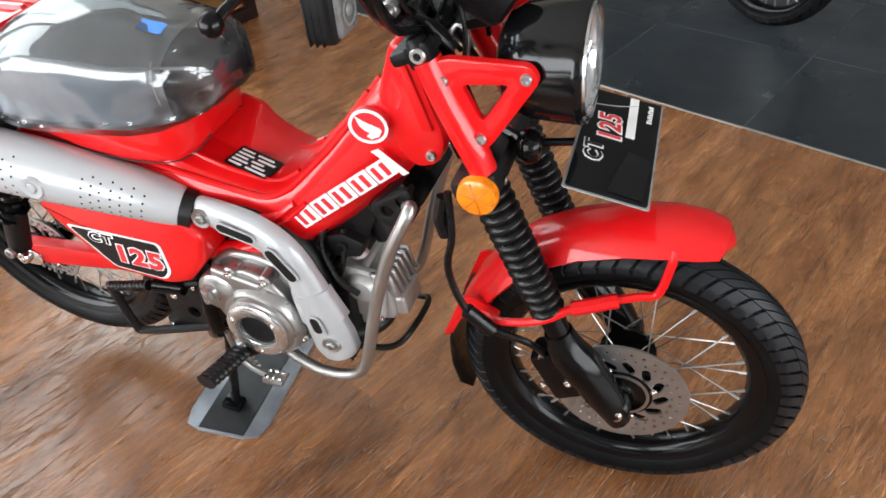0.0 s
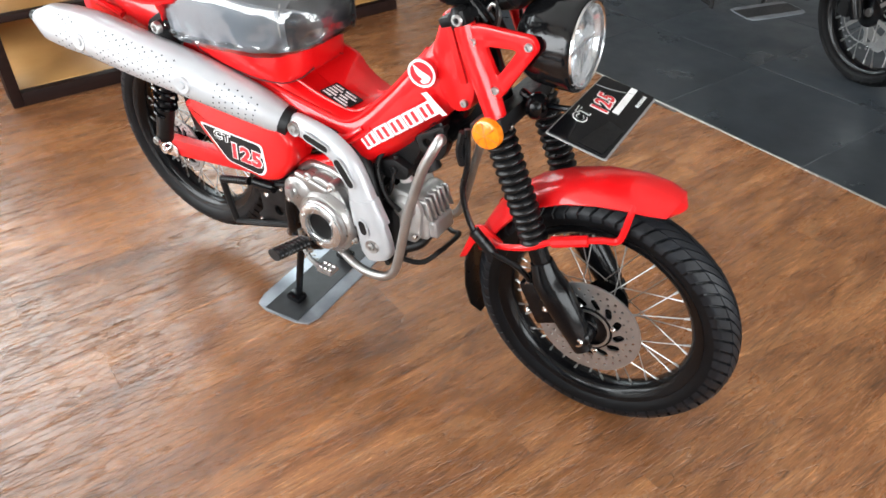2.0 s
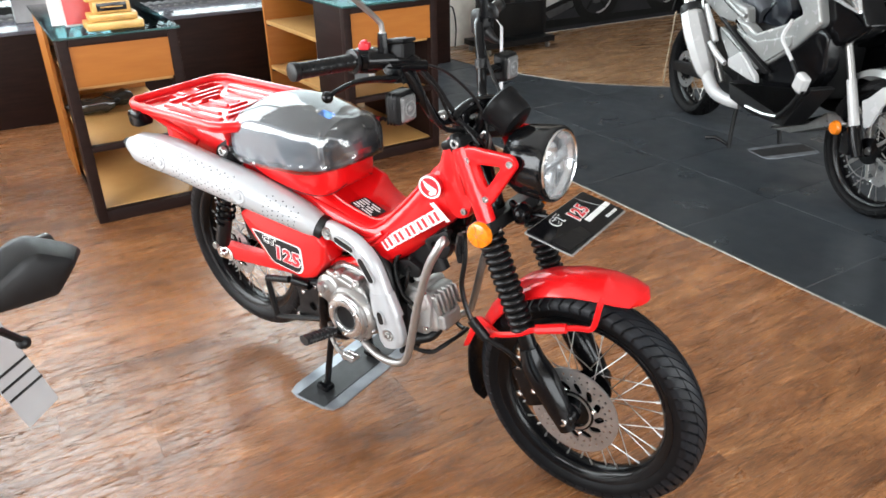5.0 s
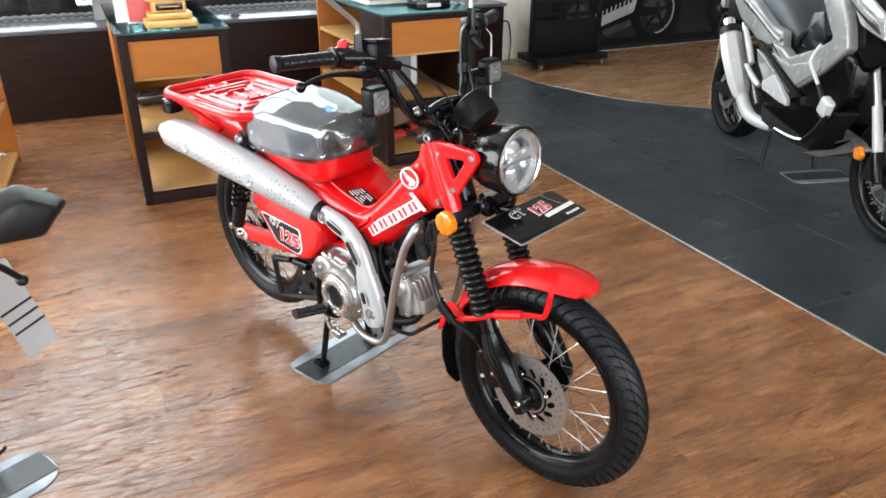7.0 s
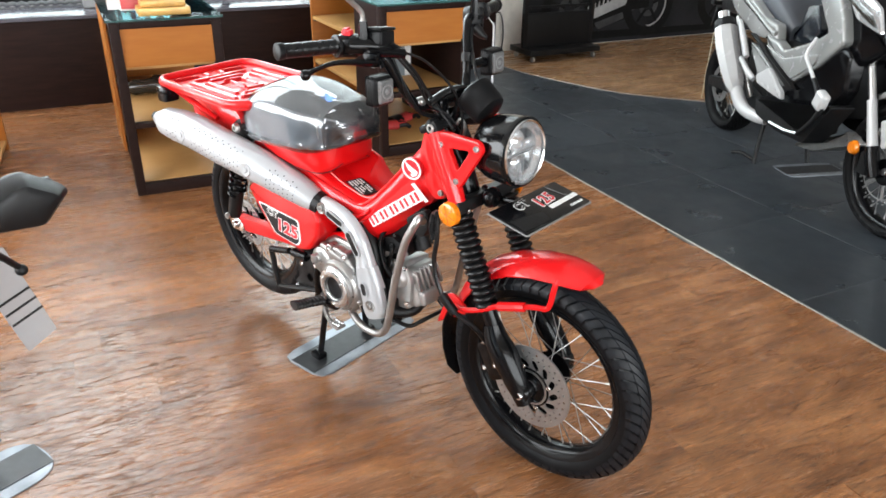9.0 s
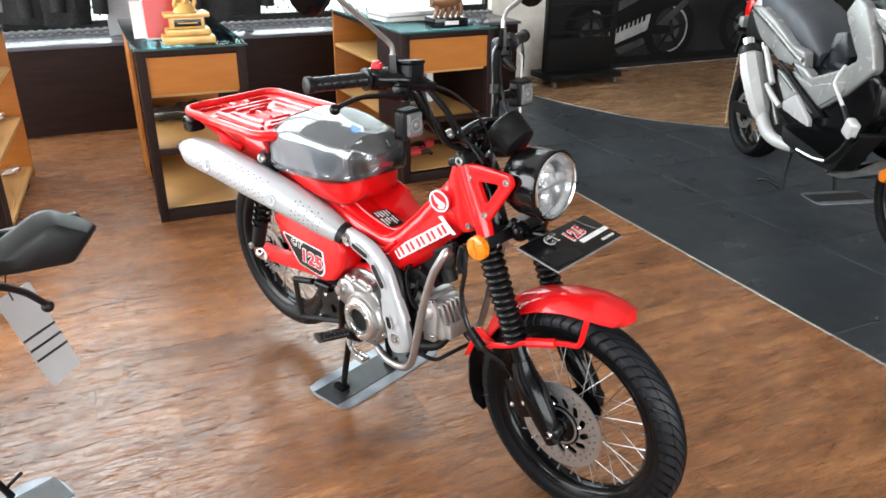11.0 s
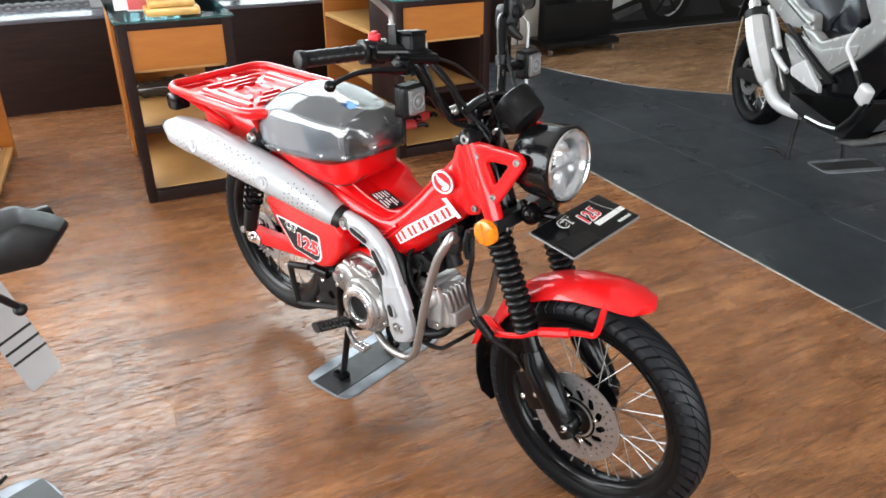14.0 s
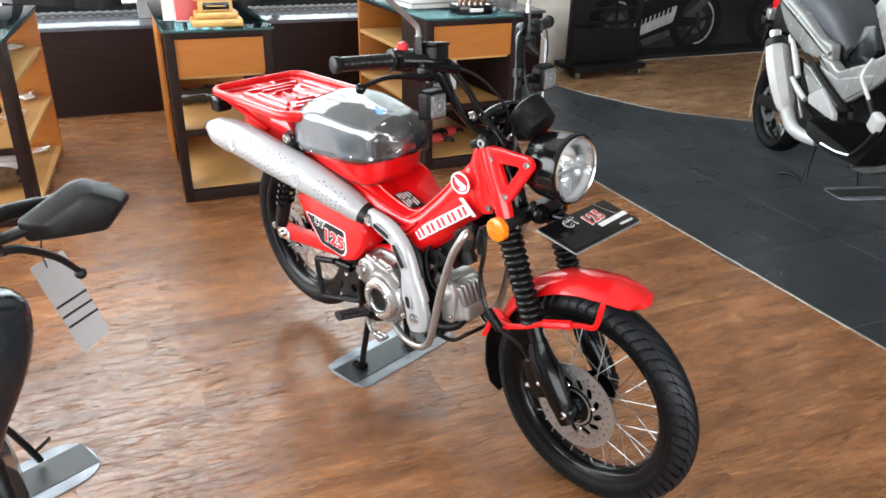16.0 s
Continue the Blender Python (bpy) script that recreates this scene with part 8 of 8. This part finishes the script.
def glasses_on_stand(m, label):
    """Riding glasses on a small bent wire stand."""
    root = thing("eyewear", m, label, "glasses", "riding glasses on the shelves")
    part("stand", bm_tube([(-0.03, -0.03, 0.003), (0.05, -0.03, 0.003), (0.05, 0.03, 0.003), (-0.02, 0.03, 0.003), (-0.03, 0.0, 0.06), (0.0, 0.0, 0.085)], 0.0035, 6), M_GOLDWOOD, root)
    for y in (-0.035, 0.035):
        part("lens", bm_loft([[Vector((0.03 - 3.0 * (y + w) ** 2, y + w, 0.082 + u * g)) for u, g in ((-0.024, k), (0.018, k), (0.0185, k), (-0.0245, k))] for w, k in ((-0.03, 0.5), (-0.018, 0.95), (0.0, 1.0), (0.018, 0.95), (0.03, 0.5))]), M_SMOKE, root)
        part("temple", bm_tube([(0.01, y * 2.0, 0.09), (-0.06, y * 2.1, 0.092), (-0.11, y * 1.9, 0.07)], 0.003, 6, 3), M_SATIN, root)
    part("brow", bm_tube([(0.01, -0.068, 0.10), (0.03, -0.03, 0.103), (0.03, 0.03, 0.103), (0.01, 0.068, 0.10)], 0.003, 6, 3), M_SATIN, root)


glasses_on_stand(on_cab(-2.92, -1.50, 0.3465) @ Matrix.Rotation(radians(-20), 4, "Z"), "riding glasses on a bent wire stand")
glasses_on_stand(on_cab(-3.02, -1.66, 0.3465), "riding glasses on a bent wire stand")


def clear_packet(m, label, sx, sy, sz):
    """A loose film packet, crumpled."""
    rings = []
    for i in range(7):
        x = -sx / 2 + sx * i / 6
        k = 0.35 + 0.65 * math.sin(math.pi * (0.08 + 0.84 * i / 6))
        rings.append([Vector((x, sy / 2 * k * math.cos(b), sz * 0.5 + sz * 0.47 * k * math.sin(b) + 0.006 * noise.noise(Vector((x * 60, 3 * b, sz * 9))))) for b in (2 * math.pi * j / 14 for j in range(14))])
    root = thing("packet", m, label, "packet", "film packets on the shelves")
    part("film", bm_loft(rings), M_LOOSEFILM, root)
    part("card", bm_box(sx * 0.7, sy * 0.5, 0.004, Matrix.Translation((0, 0, sz * 0.35)) @ Matrix.Rotation(radians(8), 4, "X"), 0.001, 1), M_PAPER, root)


clear_packet(on_cab(-3.40, -1.385, 0.3465) @ Matrix.Rotation(radians(20), 4, "Z"), "crumpled clear film packet on the middle shelf", 0.16, 0.12, 0.06)
clear_packet(on_cab(-3.36, -1.375, 0.0565) @ Matrix.Rotation(radians(-15), 4, "Z"), "crumpled clear film packet on the lower shelf", 0.14, 0.12, 0.05)
clear_packet(on_cab(-3.38, -1.40, 0.6225) @ Matrix.Rotation(radians(35), 4, "Z"), "crumpled clear film packet on the upper shelf", 0.15, 0.13, 0.05)
clear_packet(on_cab(-2.98, -1.42, 0.3465), "crumpled clear film packet beside the glasses", 0.14, 0.15, 0.07)
sk = thing("wall_socket", RM @ Matrix.Translation((A0 + 0.0, 2.62, 0.33)), "white wall socket with a dark cable", "socket")
part("plate", bm_box(0.012, 0.08, 0.08, Matrix.Translation((0.007, 0, 0)), 0.003), M_WHITEPAINT, sk)
part("cable", bm_tube([(0.013, 0, 0), (0.05, 0.02, 0.03), (0.06, 0.08, 0.02), (0.05, 0.12, -0.15), (0.06, 0.10, -0.325)], 0.006, 6, 4), M_SATIN, sk)

# ---- floor pieces: planks along b, slate tiles ----
rng = random.Random(7)
PW, PL = 0.18, 1.22


def plank_mesh(length):
    return mesh_of("plank", bm_box(PW - 0.0002, length - 0.0002, 0.012, Matrix.Translation((0, 0, -0.006)), 0.0002, 1), M_FLOOR)


whole = plank_mesh(PL)
cut = {}
a = A0 + PW / 2
while a < 2.4:
    b = -3.4 - rng.random() * PL
    while b < BORDER - 0.02:
        end = min(b + PL, BORDER - 0.007)
        if end - b > 0.06:
            if end - b > PL - 0.001:
                me = whole
            else:
                key = round(end - b, 2)
                me = cut.setdefault(key, None) or plank_mesh(end - b)
                cut[key] = me
            o = new("plank", me)
            o.parent = floor
            o.location = (a, (b + end) / 2, 0)
        b += PL
    a += PW
part("plank_field", bm_span((a - PW / 2, B0, -0.012), (A1, BORDER - 0.007, -0.0002)), M_FLOOR, floor)
part("plank_strip", bm_span((A0, B0, -0.0118), (a - PW / 2 - 0.001, -3.0, -0.0035)), M_FLOOR, floor)
part("tile_joint", bm_span((A0, BORDER + 0.008, -0.0119), (A1, 6.4, -0.0014)), M_GROUT, floor)
tile = mesh_of("tile", bm_box(TILE - 0.0045, TILE - 0.0045, 0.012, Matrix.Translation((0, 0, -0.006)), 0.0012, 1), M_SLATE)
b = BORDER + 0.008 + TILE / 2
while b < 6.4:
    a = -0.35 - TILE / 2 - 7 * TILE
    while a < A1 + TILE / 2:
        if A0 < a and a < A1 - TILE / 2:
            o = new("tile", tile)
            o.parent = floor
            o.location = (a, b, 0)
        a += TILE
    b += TILE
